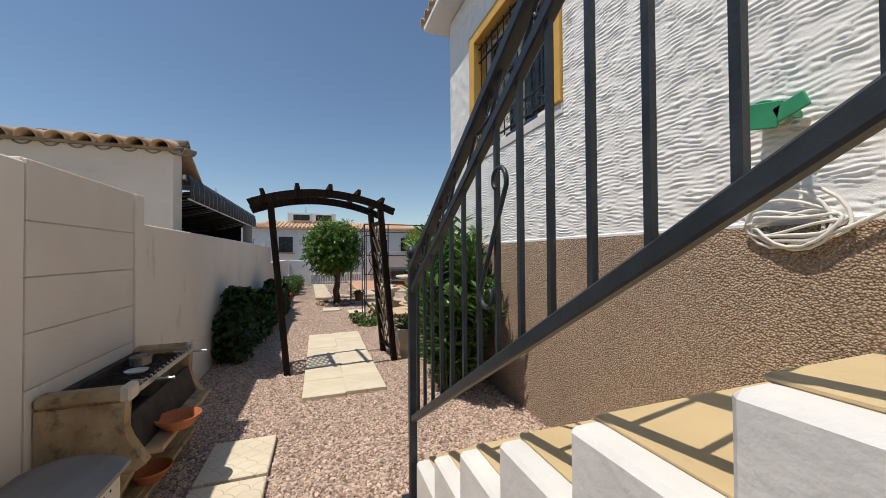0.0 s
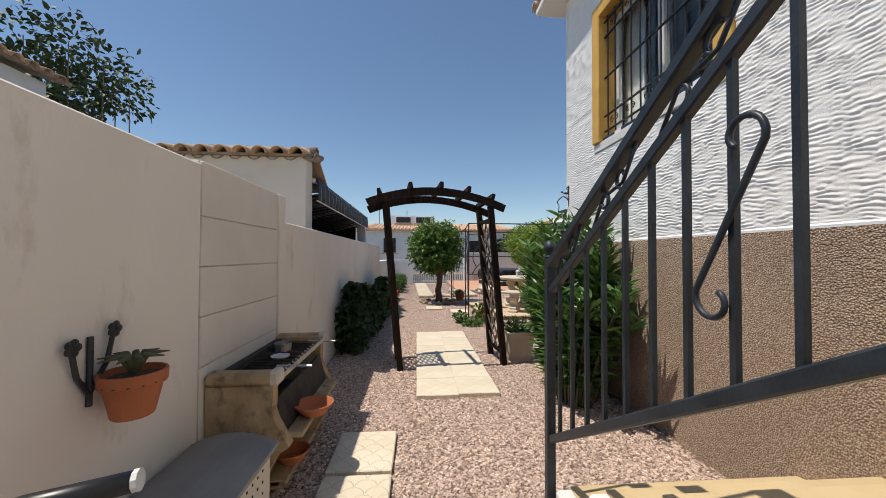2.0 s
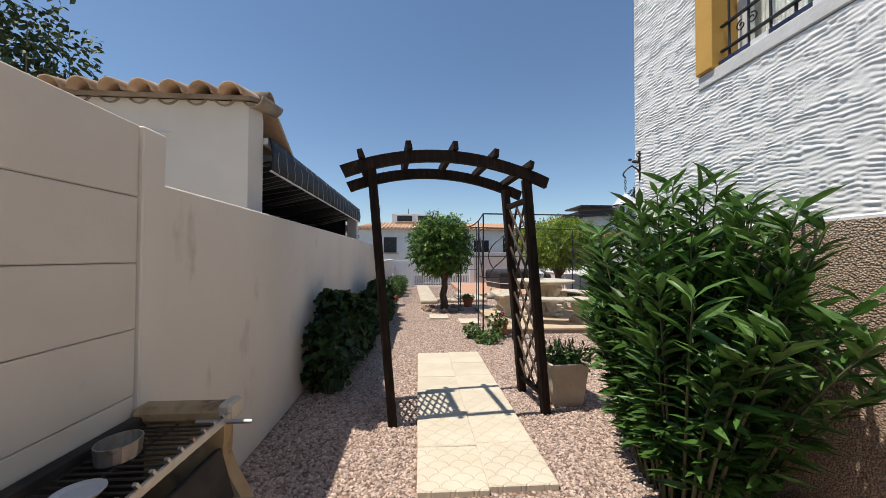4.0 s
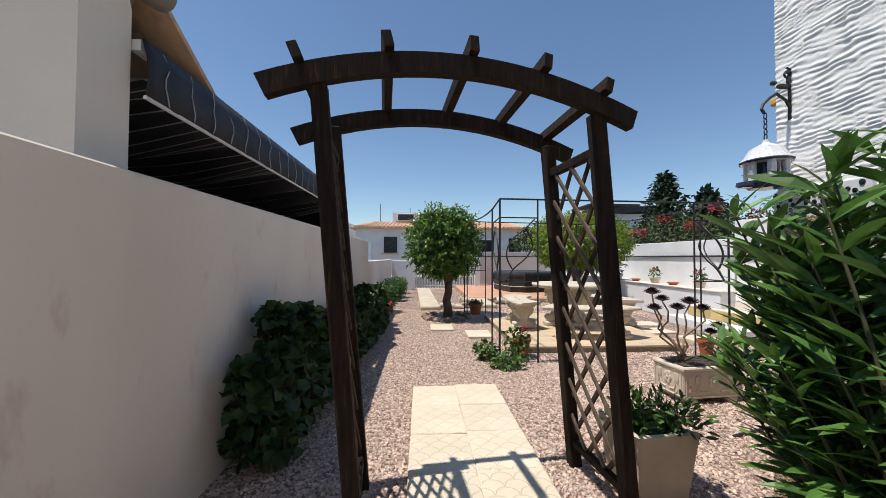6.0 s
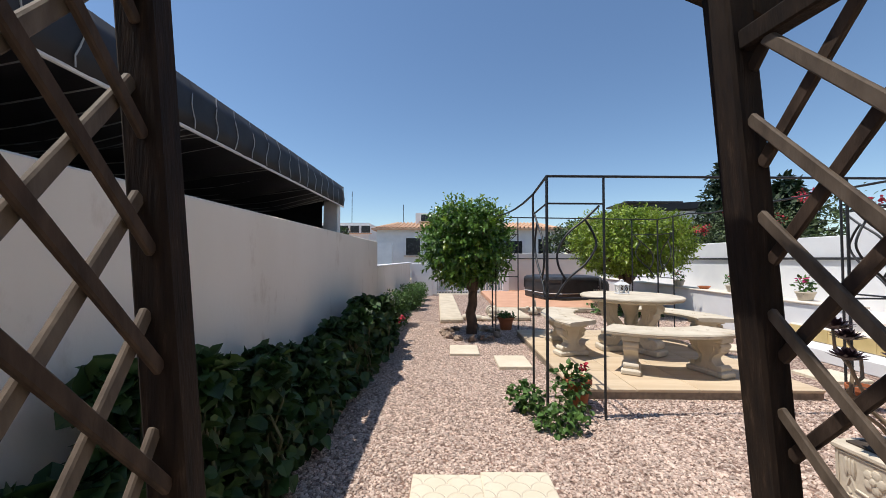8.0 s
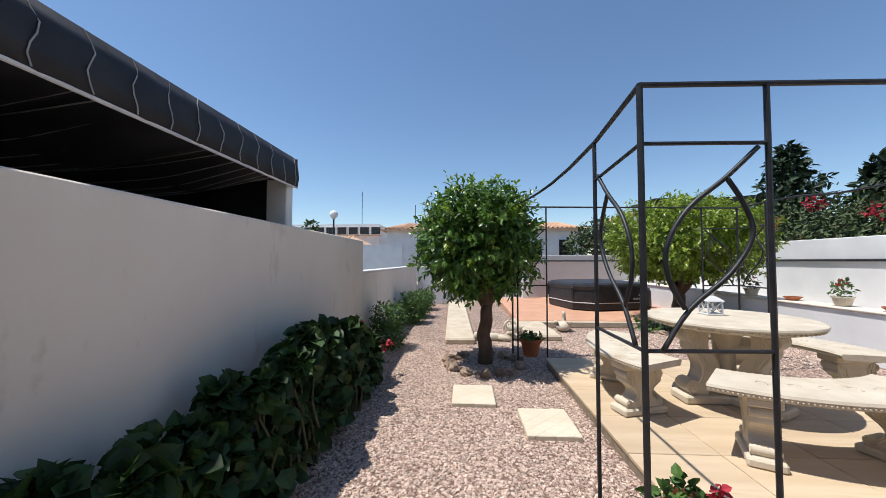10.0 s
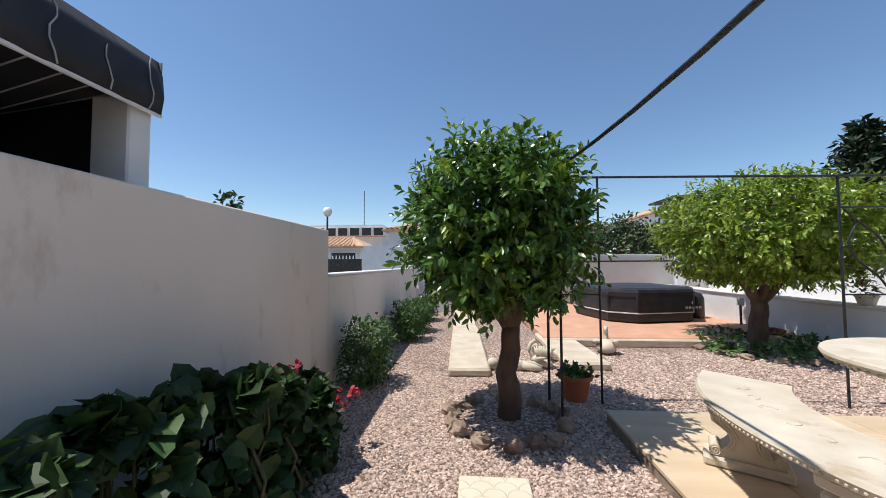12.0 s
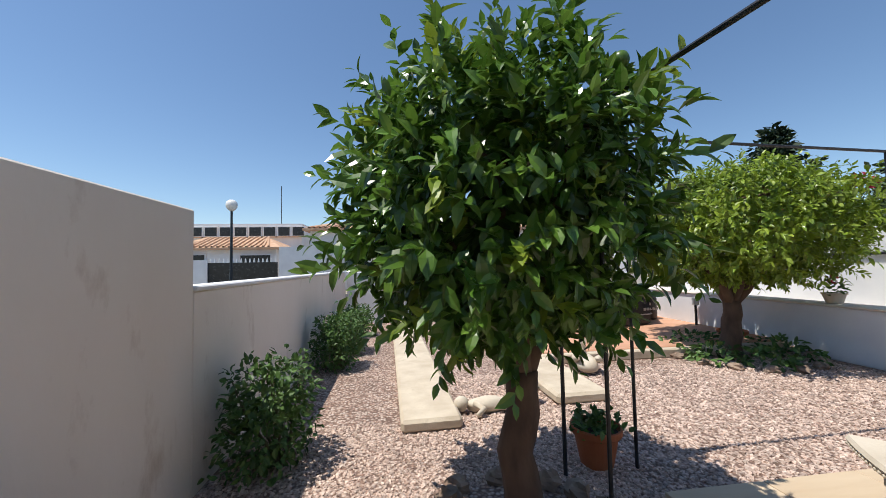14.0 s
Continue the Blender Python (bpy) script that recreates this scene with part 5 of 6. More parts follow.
for k in range(8):
    p = octo(0.978, 0.373)[k]
    part("strap", Shape().box((0.05, 0.05, 0.28), pose(p[0] * 0.99, p[1] * 0.99, 0.42, 0, 0, 45 * k), 0.006), M_TUB, tub)
pump = thing("spa_pump", "grey pump unit beside the spa tub", "pump", pose(4.62, 14.6, 0.132))
part("body", Shape().lathe([(0.16, 0), (0.18, 0.03), (0.18, 0.4), (0.14, 0.5), (0.05, 0.53), (0, 0.53)], 18), M_TUB, pump, smooth=True)

# ---- concrete strips beside the tree ----
for x, y0, y1, w in ((-0.155, 10.79, 15.9, 0.48), (1.3, 11.1, 12.95, 0.52)):
    structure("concrete_strip", Shape().box((w, y1 - y0, 0.10), pose(x, (y0 + y1) / 2, 0.05, 0, 0, 1.5), 0.025), M_CONCRETE, "raised strip of old yellowed concrete", "path")

# ---- gate ----
gate = thing("gate", "white metal garden gate with upright bars", "gate")
for z in (0.12, 1.0):
    part("rail", Shape().box((2.6, 0.04, 0.05), pose(0.65, 16.75, z), 0.004), M_ALU, gate)
for i in range(24):
    part("bar", Shape().box((0.045, 0.025, 1.08), pose(-0.6 + 0.109 * i, 16.75, 0.58), 0.004), M_ALU, gate)
for x in (-0.66, 1.98):
    structure("gate_pier", Shape().box((0.22, 0.24, 1.3), pose(x, 16.78, 0.65), 0.01), M_WHITE, "white gate pier", "pier")


# ---- plants ----
RNG = np.random.default_rng(11)


def limb(s, a, b, r0, r1, bend=0.06, seed=0, n=7):
    a, b = Vector(a), Vector(b)
    pts = []
    for i in range(n):
        u = i / (n - 1)
        p = a.lerp(b, u) + Vector((noise.noise(Vector((u * 3, seed, 0))), noise.noise(Vector((u * 3, seed, 7))), 0)) * bend * math.sin(math.pi * u) * 3
        pts.append(p)
    s.tube(pts, [r0 + (r1 - r0) * i / (n - 1) for i in range(n)], 9)


def twig_leaves(rng, centre, radii, count, length, flat=0.0, rise=0.25):
    """Short twigs all over a squarish crown, each with leaves set alternately along it."""
    centre, radii = np.array(centre, float), np.array(radii, float)
    d = rng.normal(size=(count, 3))
    d /= np.linalg.norm(d, axis=1)[:, None]
    box = d / (np.abs(d) ** 3.2).sum(1)[:, None] ** (1 / 3.2)
    d = d * 0.45 + box * 0.55
    lump = np.array([noise.noise(Vector(q * 2.4) + Vector(centre)) + 0.6 * noise.noise(Vector(q * 5.5) + Vector(centre * 2)) for q in d])
    rad = (0.66 + 0.26 * rng.random(count) ** 0.7) * (1 + 0.17 * lump)
    start = centre + d * rad[:, None] * radii
    if flat:
        low = centre[2] - radii[2] * flat
        start[:, 2] = np.where(start[:, 2] < low, low + (start[:, 2] - low) * 0.3, start[:, 2])
    way = d + rng.normal(size=(count, 3)) * 0.55
    way[:, 2] += rise
    way /= np.linalg.norm(way, axis=1)[:, None]
    reach = length * (1.2 + 1.7 * rng.random(count))
    P, W, N, L = [], [], [], []
    turn = rng.random(count) * 6.28
    for j in range(9):
        u = (j + 0.5) / 9
        side = np.cross(way, np.stack([np.cos(turn + 2.4 * j), np.sin(turn + 2.4 * j), 0.3 + 0 * turn], 1))
        w = way * (0.35 + 0.7 * u) + side * (1.15 - 0.5 * u) + rng.normal(size=(count, 3)) * 0.28
        w[:, 2] -= 0.32 * (1 - 0.6 * u)
        P.append(start + way * (reach * u)[:, None])
        W.append(w)
        N.append(way * 0.35 + d * 0.4 + rng.normal(size=(count, 3)) * 0.35 + np.array([0, 0, 0.75]))
        L.append(length * (0.55 + 0.55 * rng.random(count)) * (1.08 - 0.4 * u ** 3))
    L = np.concatenate(L)
    return leaf_arrays(np.concatenate(P), np.concatenate(W), np.concatenate(N), L, L * 0.47, 0.16)


def citrus(base, height, crown_c, crown_r, count, leaf_len, material, label, trunk_r, seed, clumps, fruit=0, flat=0.0):
    t = thing("citrus_tree", label, "tree")
    s = Shape()
    x, y = base
    fork = height
    limb(s, (x, y, -0.02), (x + 0.03, y, fork), trunk_r * 1.35, trunk_r, 0.03, seed, 9)
    rr = random.Random(seed)
    tips = []
    for k in range(6):
        a = k * 1.05 + rr.random() * 0.5
        e = Vector(crown_c) + Vector((math.cos(a) * crown_r[0] * 0.6, math.sin(a) * crown_r[1] * 0.6, rr.uniform(-0.1, 0.5) * crown_r[2]))
        limb(s, (x + 0.03, y, fork - 0.06), e, trunk_r * 0.68, trunk_r * 0.16, 0.05, seed + k)
        for j in range(3):
            f = Vector(e) + Vector((rr.uniform(-1, 1) * crown_r[0], rr.uniform(-1, 1) * crown_r[1], rr.uniform(-0.2, 0.8) * crown_r[2])) * 0.35
            limb(s, e, f, trunk_r * 0.17, trunk_r * 0.05, 0.03, seed + k * 3 + j, 5)
    part("trunk", s, M_TRUNK, t, "brown forked trunk and limbs", smooth=True)
    core = np.array(crown_r) * 0.80
    pairs = [crown_leaves(RNG, crown_c, core, count // 4, leaf_len * 1.1, leaf_len * 0.6, 0.45, 0.10, 0.35, 0.55, 0.0, flat)]
    pairs.append(twig_leaves(RNG, crown_c, crown_r, count // 8, leaf_len, flat))
    v, f = joined(pairs)
    part("crown", leaves_mesh("crown", material, v, f), material, t, "dense crown of glossy leaves")
    v, f = joined([twig_leaves(RNG, crown_c, np.array(crown_r) * 1.02, count // 90, leaf_len, flat, 0.6), twig_leaves(RNG, np.array(crown_c) + np.array((0, 0, crown_r[2] * 0.55)), np.array(crown_r) * (0.6, 0.6, 0.5), clumps // 5, leaf_len, 0.0, 1.6)])
    part("young_shoots", leaves_mesh("young_shoots", M_LEMON, v, f), M_LEMON, t, "pale yellow-green young shoots")["kind"] = "stuff"
    for k in range(fruit):
        a = rr.uniform(0, 6.28)
        c = Vector(crown_c) + Vector((math.cos(a) * crown_r[0] * 0.9, math.sin(a) * crown_r[1] * 0.9, rr.uniform(-0.3, 0.75) * crown_r[2]))
        part("fruit", Shape().blob(c, (0.034, 0.034, 0.036), k, 0.02, 10), M_LEAF, t, "green unripe orange", smooth=True)
    return t


citrus((0.23, 9.73), 0.76, (0.15, 9.78, 1.57), (0.70, 0.70, 0.665), 7200, 0.104, M_LEAF, "clipped orange tree with glossy dark leaves in a stone ring", 0.074, 3, 70, 5, 0.8)
citrus((4.15, 12.35), 0.72, (4.28, 12.4, 1.70), (1.33, 1.3, 0.80), 12000, 0.102, M_LEMON, "broad lemon tree with yellow-green leaves", 0.10, 8, 80, 0, 0.7)

ring = thing("stone_ring", "ring of rough brown stones round the orange tree", "stone edging")
rr = random.Random(2)
for i in range(15):
    a = i * 2 * math.pi / 15 + rr.uniform(-0.1, 0.1)
    r = 0.42 + rr.uniform(-0.03, 0.05)
    part("stone", Shape().blob((0.22 + r * math.cos(a), 9.70 + r * math.sin(a), 0.035), (rr.uniform(0.055, 0.09), rr.uniform(0.05, 0.08), rr.uniform(0.045, 0.075)), i, 0.3, 9), M_ROCK, ring)
tagged(part("pebble_bed", Shape().lathe([(0, 0.03), (0.3, 0.028), (0.4, 0.01), (0.41, -0.01)], 24, pose(0.22, 9.70, 0)), M_GRAVEL), "pale pebbles round the orange tree trunk", "pebbles", "", "stuff")
ring2 = thing("stone_ring", "ring of small stones round the lemon tree", "stone edging")
for i in range(16):
    a = i * 2 * math.pi / 16
    part("stone", Shape().blob((4.15 + 0.85 * math.cos(a), 12.3 + 0.8 * math.sin(a), 0.03), (0.08, 0.07, 0.05), i + 30, 0.3, 7), M_ROCK, ring2)
v, f = joined([crown_leaves(RNG, (4.15 + 0.6 * math.cos(a), 12.3 + 0.55 * math.sin(a), 0.08), (0.3, 0.3, 0.13), 130, 0.09, 0.05) for a in np.linspace(0, 6.28, 8)[:-1]])
tagged(part("ground_plants", leaves_mesh("ground_plants", M_SHRUB, v, f), M_SHRUB), "low green plants under the lemon tree", "ground cover", "", "stuff")


def shrub(name, label, category, clumps, leaf_len, leaf_w, count, material, flowers=(), group="", stems=True, droop=0.2, up=False, flower_mat=None):
    t = thing(name, label, category, None, group)
    pairs = [crown_leaves(RNG, c, r, count, leaf_len, leaf_w, 0.35, 0.2, droop, 0.4) for c, r in clumps]
    v, f = joined(pairs)
    part("leaves", leaves_mesh("leaves", material, v, f), material, t)
    if stems:
        s = Shape()
        for k, (c, r) in enumerate(clumps):
            for j in range(4):
                limb(s, (c[0] * 0.98 + 0.02 * j, c[1], 0), (c[0] + (j - 1.5) * r[0] * 0.4, c[1] + (j % 2 - 0.5) * r[1], c[2] + r[2] * 0.5), 0.012, 0.004, 0.03, k * 5 + j, 5)
        part("stems", s, M_CANE, t)["kind"] = "stuff"
    if flowers:
        pr_ = [crown_leaves(RNG, c, (q, q, q * 0.8), n, 0.032, 0.03, 0.2, 0.1, 0.0) for c, q, n in flowers]
        v, f = joined(pr_)
        part("flowers", leaves_mesh("flowers", flower_mat or M_RED, v, f), flower_mat or M_RED, t, "bright red flower heads")["kind"] = "stuff"
    return t


rr = random.Random(21)
HEDGE = ((4.55, 0.72), (4.95, 0.92), (5.3, 0.72), (5.62, 0.74), (5.95, 0.54), (6.28, 0.66), (6.68, 0.58), (7.06, 0.70), (7.42, 0.84), (7.85, 0.90), (8.25, 0.80), (8.62, 0.68), (8.9, 0.52))
for k, (y, h) in enumerate(HEDGE):
    cx = WX + 0.20 + 0.014 * k * (0.5 if k < 7 else 0.8) + rr.uniform(-0.03, 0.03)
    cl = [((cx + 0.03, y + rr.uniform(-0.06, 0.06), h * 0.28), (0.21, 0.24, h * 0.28)), ((cx, y, h * 0.60), (0.19, 0.21, h * 0.30))]
    for j in range(3):
        cl.append(((cx + rr.uniform(-0.07, 0.13), y + rr.uniform(-0.16, 0.16), h * rr.uniform(0.80, 0.93)), (0.075, 0.08, 0.06)))
    fl = [((WX + 0.33 + 0.04 * (j % 2), y - 0.08 + 0.09 * j, h - 0.03 + 0.03 * (j % 2)), 0.034, 14) for j in range(4)] if y > 8.5 else []
    shrub("geranium_bush", "leafy dark green geranium bush against the wall" + (", red flowers" if fl else ""), "shrub", cl, 0.082, 0.088, 165, M_GERANIUM, fl, "bushes along the wall")
for cy, cx, h, n in ((10.5, WX + 0.30, 0.68, 2), (12.7, WX + 0.36, 0.66, 2), (13.5, WX + 0.4, 0.6, 2), (14.8, WX + 0.4, 0.55, 2)):
    shrub("wall_shrub", "rounded fine-leaved green shrub against the low wall", "shrub", [((cx, cy, h * 0.33), (0.31, 0.36, h * 0.36)), ((cx + 0.02, cy + 0.03, h * 0.7), (0.28, 0.33, h * 0.34))], 0.045, 0.026, 1100, M_SHRUB, (), "shrubs along the low wall")
shrub("red_hibiscus", "sprawling red-flowered plant at the foot of the wall", "shrub", [((WX + 0.36, 8.98, 0.2), (0.25, 0.3, 0.17))], 0.06, 0.05, 260, M_GERANIUM,
      [((WX + 0.30 + 0.06 * k, 8.78 + 0.09 * k, 0.30 + 0.035 * (k % 3)), 0.036, 18) for k in range(6)] + [((WX + 0.26 + 0.05 * k, 8.86 + 0.06 * k, 0.36 + 0.03 * (k % 2)), 0.036, 18) for k in range(6)])


def oleander(cx, cy, rx, ry, h, n, seed):
    """Many upright canes with whorls of long narrow leaves."""
    t = thing("oleander", "tall oleander bush with long narrow leaves", "shrub")
    rng, s = np.random.default_rng(seed), Shape()
    P, W, N, L = [], [], [], []
    for k in range(n):
        a, q = rng.random() * 6.28, rng.random() ** 0.5
        bx, by = cx + 0.35 * q * rx * math.cos(a), cy + 0.35 * q * ry * math.sin(a)
        tx, ty = cx + q * rx * math.cos(a), cy + q * ry * math.sin(a)
        tz = h * (0.55 + 0.45 * rng.random()) * (1.04 - 0.25 * q * q)
        pts = [Vector((bx, by, 0)).lerp(Vector((tx, ty, tz)), u) + Vector((0, 0, 0.10 * math.sin(math.pi * u))) for u in (0, 0.25, 0.5, 0.75, 1)]
        s.tube(pts, [0.011, 0.009, 0.007, 0.005, 0.003], 5)
        steps_ = 13
        for j in range(steps_):
            u = 0.16 + 0.84 * j / (steps_ - 1)
            i0 = min(3, int(u * 4))
            p = pts[i0].lerp(pts[i0 + 1], u * 4 - i0)
            for m_ in range(4):
                b = rng.random() * 6.28
                P.append(p)
                W.append((math.cos(b), math.sin(b), 0.55 + 0.5 * rng.random() - (0.5 if u < 0.6 else 0)))
                N.append((rng.normal() * 0.4, rng.normal() * 0.4, 1))
                L.append(0.125 + 0.075 * rng.random())
    part("canes", s, M_CANE, t)["kind"] = "stuff"
    L = np.array(L)
    v, f = leaf_arrays(np.array([tuple(p) for p in P]), np.array(W), np.array(N), L, L * 0.20, 0.14)
    part("leaves", leaves_mesh("leaves", M_OLEANDER, v, f), M_OLEANDER, t)
    return t


oleander(1.06, 2.92, 0.40, 0.90, 1.70, 130, 6)
oleander(1.22, 3.42, 0.22, 0.36, 1.3, 36, 9)

# planter with dark rosettes
planter = thing("carved_planter", "cast-stone planter with carved tulips", "planter", pose(2.23, 5.44, 0, 0, 0, 5) @ Matrix.Diagonal((0.91, 0.76, 1, 1)))
part("trough", Shape().box((0.66, 0.46, 0.26), pose(0, 0, 0.18), 0.012), M_CAST, planter)
part("rim", Shape().box((0.69, 0.49, 0.035), pose(0, 0, 0.305), 0.01), M_CAST, planter)
part("soil", Shape().box((0.58, 0.38, 0.01), pose(0, 0, 0.328), 0.002), M_SOIL, planter)
for x in (-0.22, 0.22):
    part("foot", Shape().box((0.10, 0.40, 0.05), pose(x, -0.03, 0.025), 0.012), M_CAST, planter)
for face, (w, mm) in enumerate(((0.66, pose(0, -0.232, 0.175)), (0.46, pose(-0.332, 0, 0.175, 0, 0, -90)))):
    s = Shape()
    for z in (-0.105, 0.105):
        s.tube([(-w / 2 + 0.03, 0, z), (w / 2 - 0.03, 0, z)], 0.006, 5)
    for x in (-w / 2 + 0.03, w / 2 - 0.03):
        s.tube([(x, 0, -0.105), (x, 0, 0.105)], 0.006, 5)
    for k in range(5):
        a = k * 1.2566
        s.blob((0.035 * math.cos(a), 0, 0.035 * math.sin(a) + 0.02), (0.028, 0.012, 0.028), k, 0.05, 7)
    s.blob((0, -0.006, 0.02), (0.02, 0.012, 0.02), 2, 0.05, 7)
    for sg in (-1, 1):
        for q in (0.17, 0.25) if w > 0.5 else (0.13,):
            for d in (-0.02, 0.0, 0.02):
                s.blob((sg * q + d, 0, 0.04), (0.016, 0.012, 0.05), q * 10, 0.1, 7)
            s.tube([(sg * q, 0, 0.0), (sg * (q - 0.03), 0, -0.06), (sg * (q - 0.10), 0, -0.07)], 0.008, 5)
            s.tube([(sg * q, 0, -0.01), (sg * (q + 0.02), 0, -0.06), (sg * (q + 0.0), 0, -0.09)], 0.008, 5)
    part("carving", s, M_CAST, planter, m=mm)


def rosette_plant(name, label, base, heads):
    t = thing(name, label, "succulent")
    s = Shape()
    P, W, N, L = [], [], [], []
    for k, (h, r) in enumerate(heads):
        limb(s, base, h, 0.011, 0.007, 0.05, k, 7)
        for j in range(46):
            a, q = j * 2.4, (j / 46) ** 0.6
            P.append((h[0], h[1], h[2] + 0.012 * (1 - q)))
            W.append((math.cos(a) * q, math.sin(a) * q, 0.25 + 0.7 * (1 - q)))
            N.append((-math.cos(a) * 0.5, -math.sin(a) * 0.5, 1))
            L.append(r * (0.55 + 0.45 * q))
    part("stems", s, M_STEM, t, smooth=True)["kind"] = "stuff"
    L = np.array(L)
    v, f = leaf_arrays(np.array(P), np.array(W), np.array(N), L, L * 0.42, -0.1)
    part("rosettes", leaves_mesh("rosettes", M_AEONIUM, v, f), M_AEONIUM, t, "dark purple leaf rosettes")["kind"] = "stuff"
    return t


rosette_plant("aeonium", "dark purple aeonium on bare stems in the carved planter", (2.06, 5.43, 0.31), [((1.86, 5.52, 0.93), 0.10), ((2.0, 5.58, 0.86), 0.09), ((2.2, 5.48, 0.84), 0.11), ((1.80, 5.40, 0.80), 0.09), ((2.23, 5.36, 0.80), 0.09), ((1.93, 5.28, 0.82), 0.09)])
rosette_plant("aeonium", "small dark purple aeonium in the carved planter", (2.38, 5.44, 0.31), [((2.34, 5.40, 0.58), 0.08), ((2.46, 5.46, 0.62), 0.09), ((2.44, 5.36, 0.57), 0.07)])

sq = thing("square_planter", "grey square planter with a spiky plant", "planter", pose(0.92, 4.2, 0, 0, 0, 4))
s = Shape()
a0, a1, hh = 0.135, 0.175, 0.37
s.add([(-a0, -a0, 0), (a0, -a0, 0), (a0, a0, 0), (-a0, a0, 0), (-a1, -a1, hh), (a1, -a1, hh), (a1, a1, hh), (-a1, a1, hh), (-a1 + 0.03, -a1 + 0.03, hh), (a1 - 0.03, -a1 + 0.03, hh), (a1 - 0.03, a1 - 0.03, hh), (-a1 + 0.03, a1 - 0.03, hh), (-a1 + 0.03, -a1 + 0.03, hh - 0.05), (a1 - 0.03, -a1 + 0.03, hh - 0.05), (a1 - 0.03, a1 - 0.03, hh - 0.05), (-a1 + 0.03, a1 - 0.03, hh - 0.05)],
      [(3, 2, 1, 0)] + [(i, (i + 1) % 4, 4 + (i + 1) % 4, 4 + i) for i in range(4)] + [(4 + i, 4 + (i + 1) % 4, 8 + (i + 1) % 4, 8 + i) for i in range(4)] + [(8 + i, 8 + (i + 1) % 4, 12 + (i + 1) % 4, 12 + i) for i in range(4)])
part("tub", s, M_CONCRETE, sq)
part("soil", Shape().box((0.28, 0.28, 0.01), pose(0, 0, hh - 0.05)), M_SOIL, sq)
v, f = joined([crown_leaves(RNG, (0.92 + dx, 4.2 + dy, 0.40), (0.13, 0.13, 0.12), 230, 0.06, 0.017, 0.1, 0.2, -0.3) for dx, dy in ((-0.08, 0), (0.07, 0.02), (0.16, -0.06))])
pl = thing("spiky_plant", "dark spiky-leaved plant in the square planter", "plant")
part("leaves", leaves_mesh("leaves", M_SHRUB, v, f), M_SHRUB, pl)

# pot and sprawling geranium at the gazebo post
pg = pot("terracotta_pot", "terracotta pot beside the gazebo post", pose(0.98, 6.82, 0), 0.115, 0.24)
shrub("potted_geranium", "sprawling green geranium with few red flowers", "plant", [((0.70, 6.55, 0.12), (0.30, 0.20, 0.12)), ((0.90, 6.74, 0.24), (0.15, 0.13, 0.13)), ((0.68, 6.35, 0.07), (0.20, 0.16, 0.08)), ((0.48, 6.7, 0.12), (0.14, 0.13, 0.10))], 0.05, 0.042, 170, M_SHRUB, [((0.96, 6.64, 0.40), 0.03, 14)], stems=False)
p2 = pot("terracotta_pot", "terracotta pot with succulents by the gazebo post", pose(0.90, 10.2, 0), 0.15, 0.24)
v, f = crown_leaves(RNG, (0.9, 10.2, 0.25), (0.15, 0.15, 0.07), 200, 0.05, 0.03, 0.2, 0.2, -0.2)
pl = thing("succulent", "grey-green succulents in a terracotta pot", "plant")
part("leaves", leaves_mesh("leaves", M_SHRUB, v, f), M_SHRUB, pl)
pot("terracotta_pot", "orange terracotta pot near the gazebo corner", pose(3.45, 6.78, 0), 0.10, 0.2)
pot("terracotta_pot", "low terracotta pot by the planter wall", pose(4.75, 12.9, 0), 0.19, 0.2)

# garden ornaments
def ornament(name, shape, label, category):
    return tagged(part(name, shape, M_CAST, None, "", True), label, category)


def swan(x, y, turn, k=1.0):
    m = pose(x, y, 0, 0, 0, turn)
    s = Shape()
    body = Shape().blob((0, 0, 0.09), (0.21, 0.13, 0.10), 3, 0.05, 12)
    s.add([Vector(p) * k for p in body.v], body.f, m)
    s.tube([(0.15 * k, 0, 0.10 * k), (0.23 * k, 0, 0.19 * k), (0.20 * k, 0, 0.29 * k), (0.13 * k, 0, 0.33 * k), (0.08 * k, 0, 0.29 * k)], [0.05 * k, 0.038 * k, 0.03 * k, 0.032 * k, 0.012 * k], 10, True, m)
    for sg in (-1, 1):
        s.tube([(0.1 * k, 0.11 * sg * k, 0.10 * k), (-0.05 * k, 0.13 * sg * k, 0.16 * k), (-0.2 * k, 0.08 * sg * k, 0.20 * k)], [0.03 * k, 0.045 * k, 0.008 * k], 8, True, m)
    return s


ornament("swan_ornament", swan(1.85, 12.0, 70), "pale cast-stone swan ornament on gravel", "ornament")
ornament("swan_ornament", swan(0.86, 11.55, 200, 0.8), "small pale cast-stone swan ornament", "ornament")
s = swan(0.80, 11.25, 120, 0.75)
for i in range(8):
    s.tube([(0.80, 11.22, 0.05), (0.72 + 0.025 * i, 11.16, 0.20), (0.70 + 0.03 * i, 11.2, 0.26)], [0.03, 0.022, 0.006], 6)
ornament("shell_ornament", s, "pale cast-stone shell ornament", "ornament")
s = Shape()
s.blob((0.42, 11.10, 0.06), (0.19, 0.08, 0.07), 1, 0.1, 12)
s.blob((0.19, 11.10, 0.08), (0.065, 0.06, 0.065), 2, 0.05, 10)
s.tube([(0.3, 11.05, 0.1), (0.36, 10.98, 0.07), (0.3, 10.95, 0.03)], [0.03, 0.028, 0.02], 8)
s.tube([(0.55, 11.08, 0.06), (0.68, 11.02, 0.05), (0.76, 11.05, 0.03)], [0.05, 0.04, 0.02], 8)
s.tube([(0.55, 11.12, 0.06), (0.68, 11.14, 0.06), (0.78, 11.12, 0.03)], [0.05, 0.04, 0.02], 8)
ornament("reclining_statue", s, "small pale reclining statue lying on the gravel", "statue")
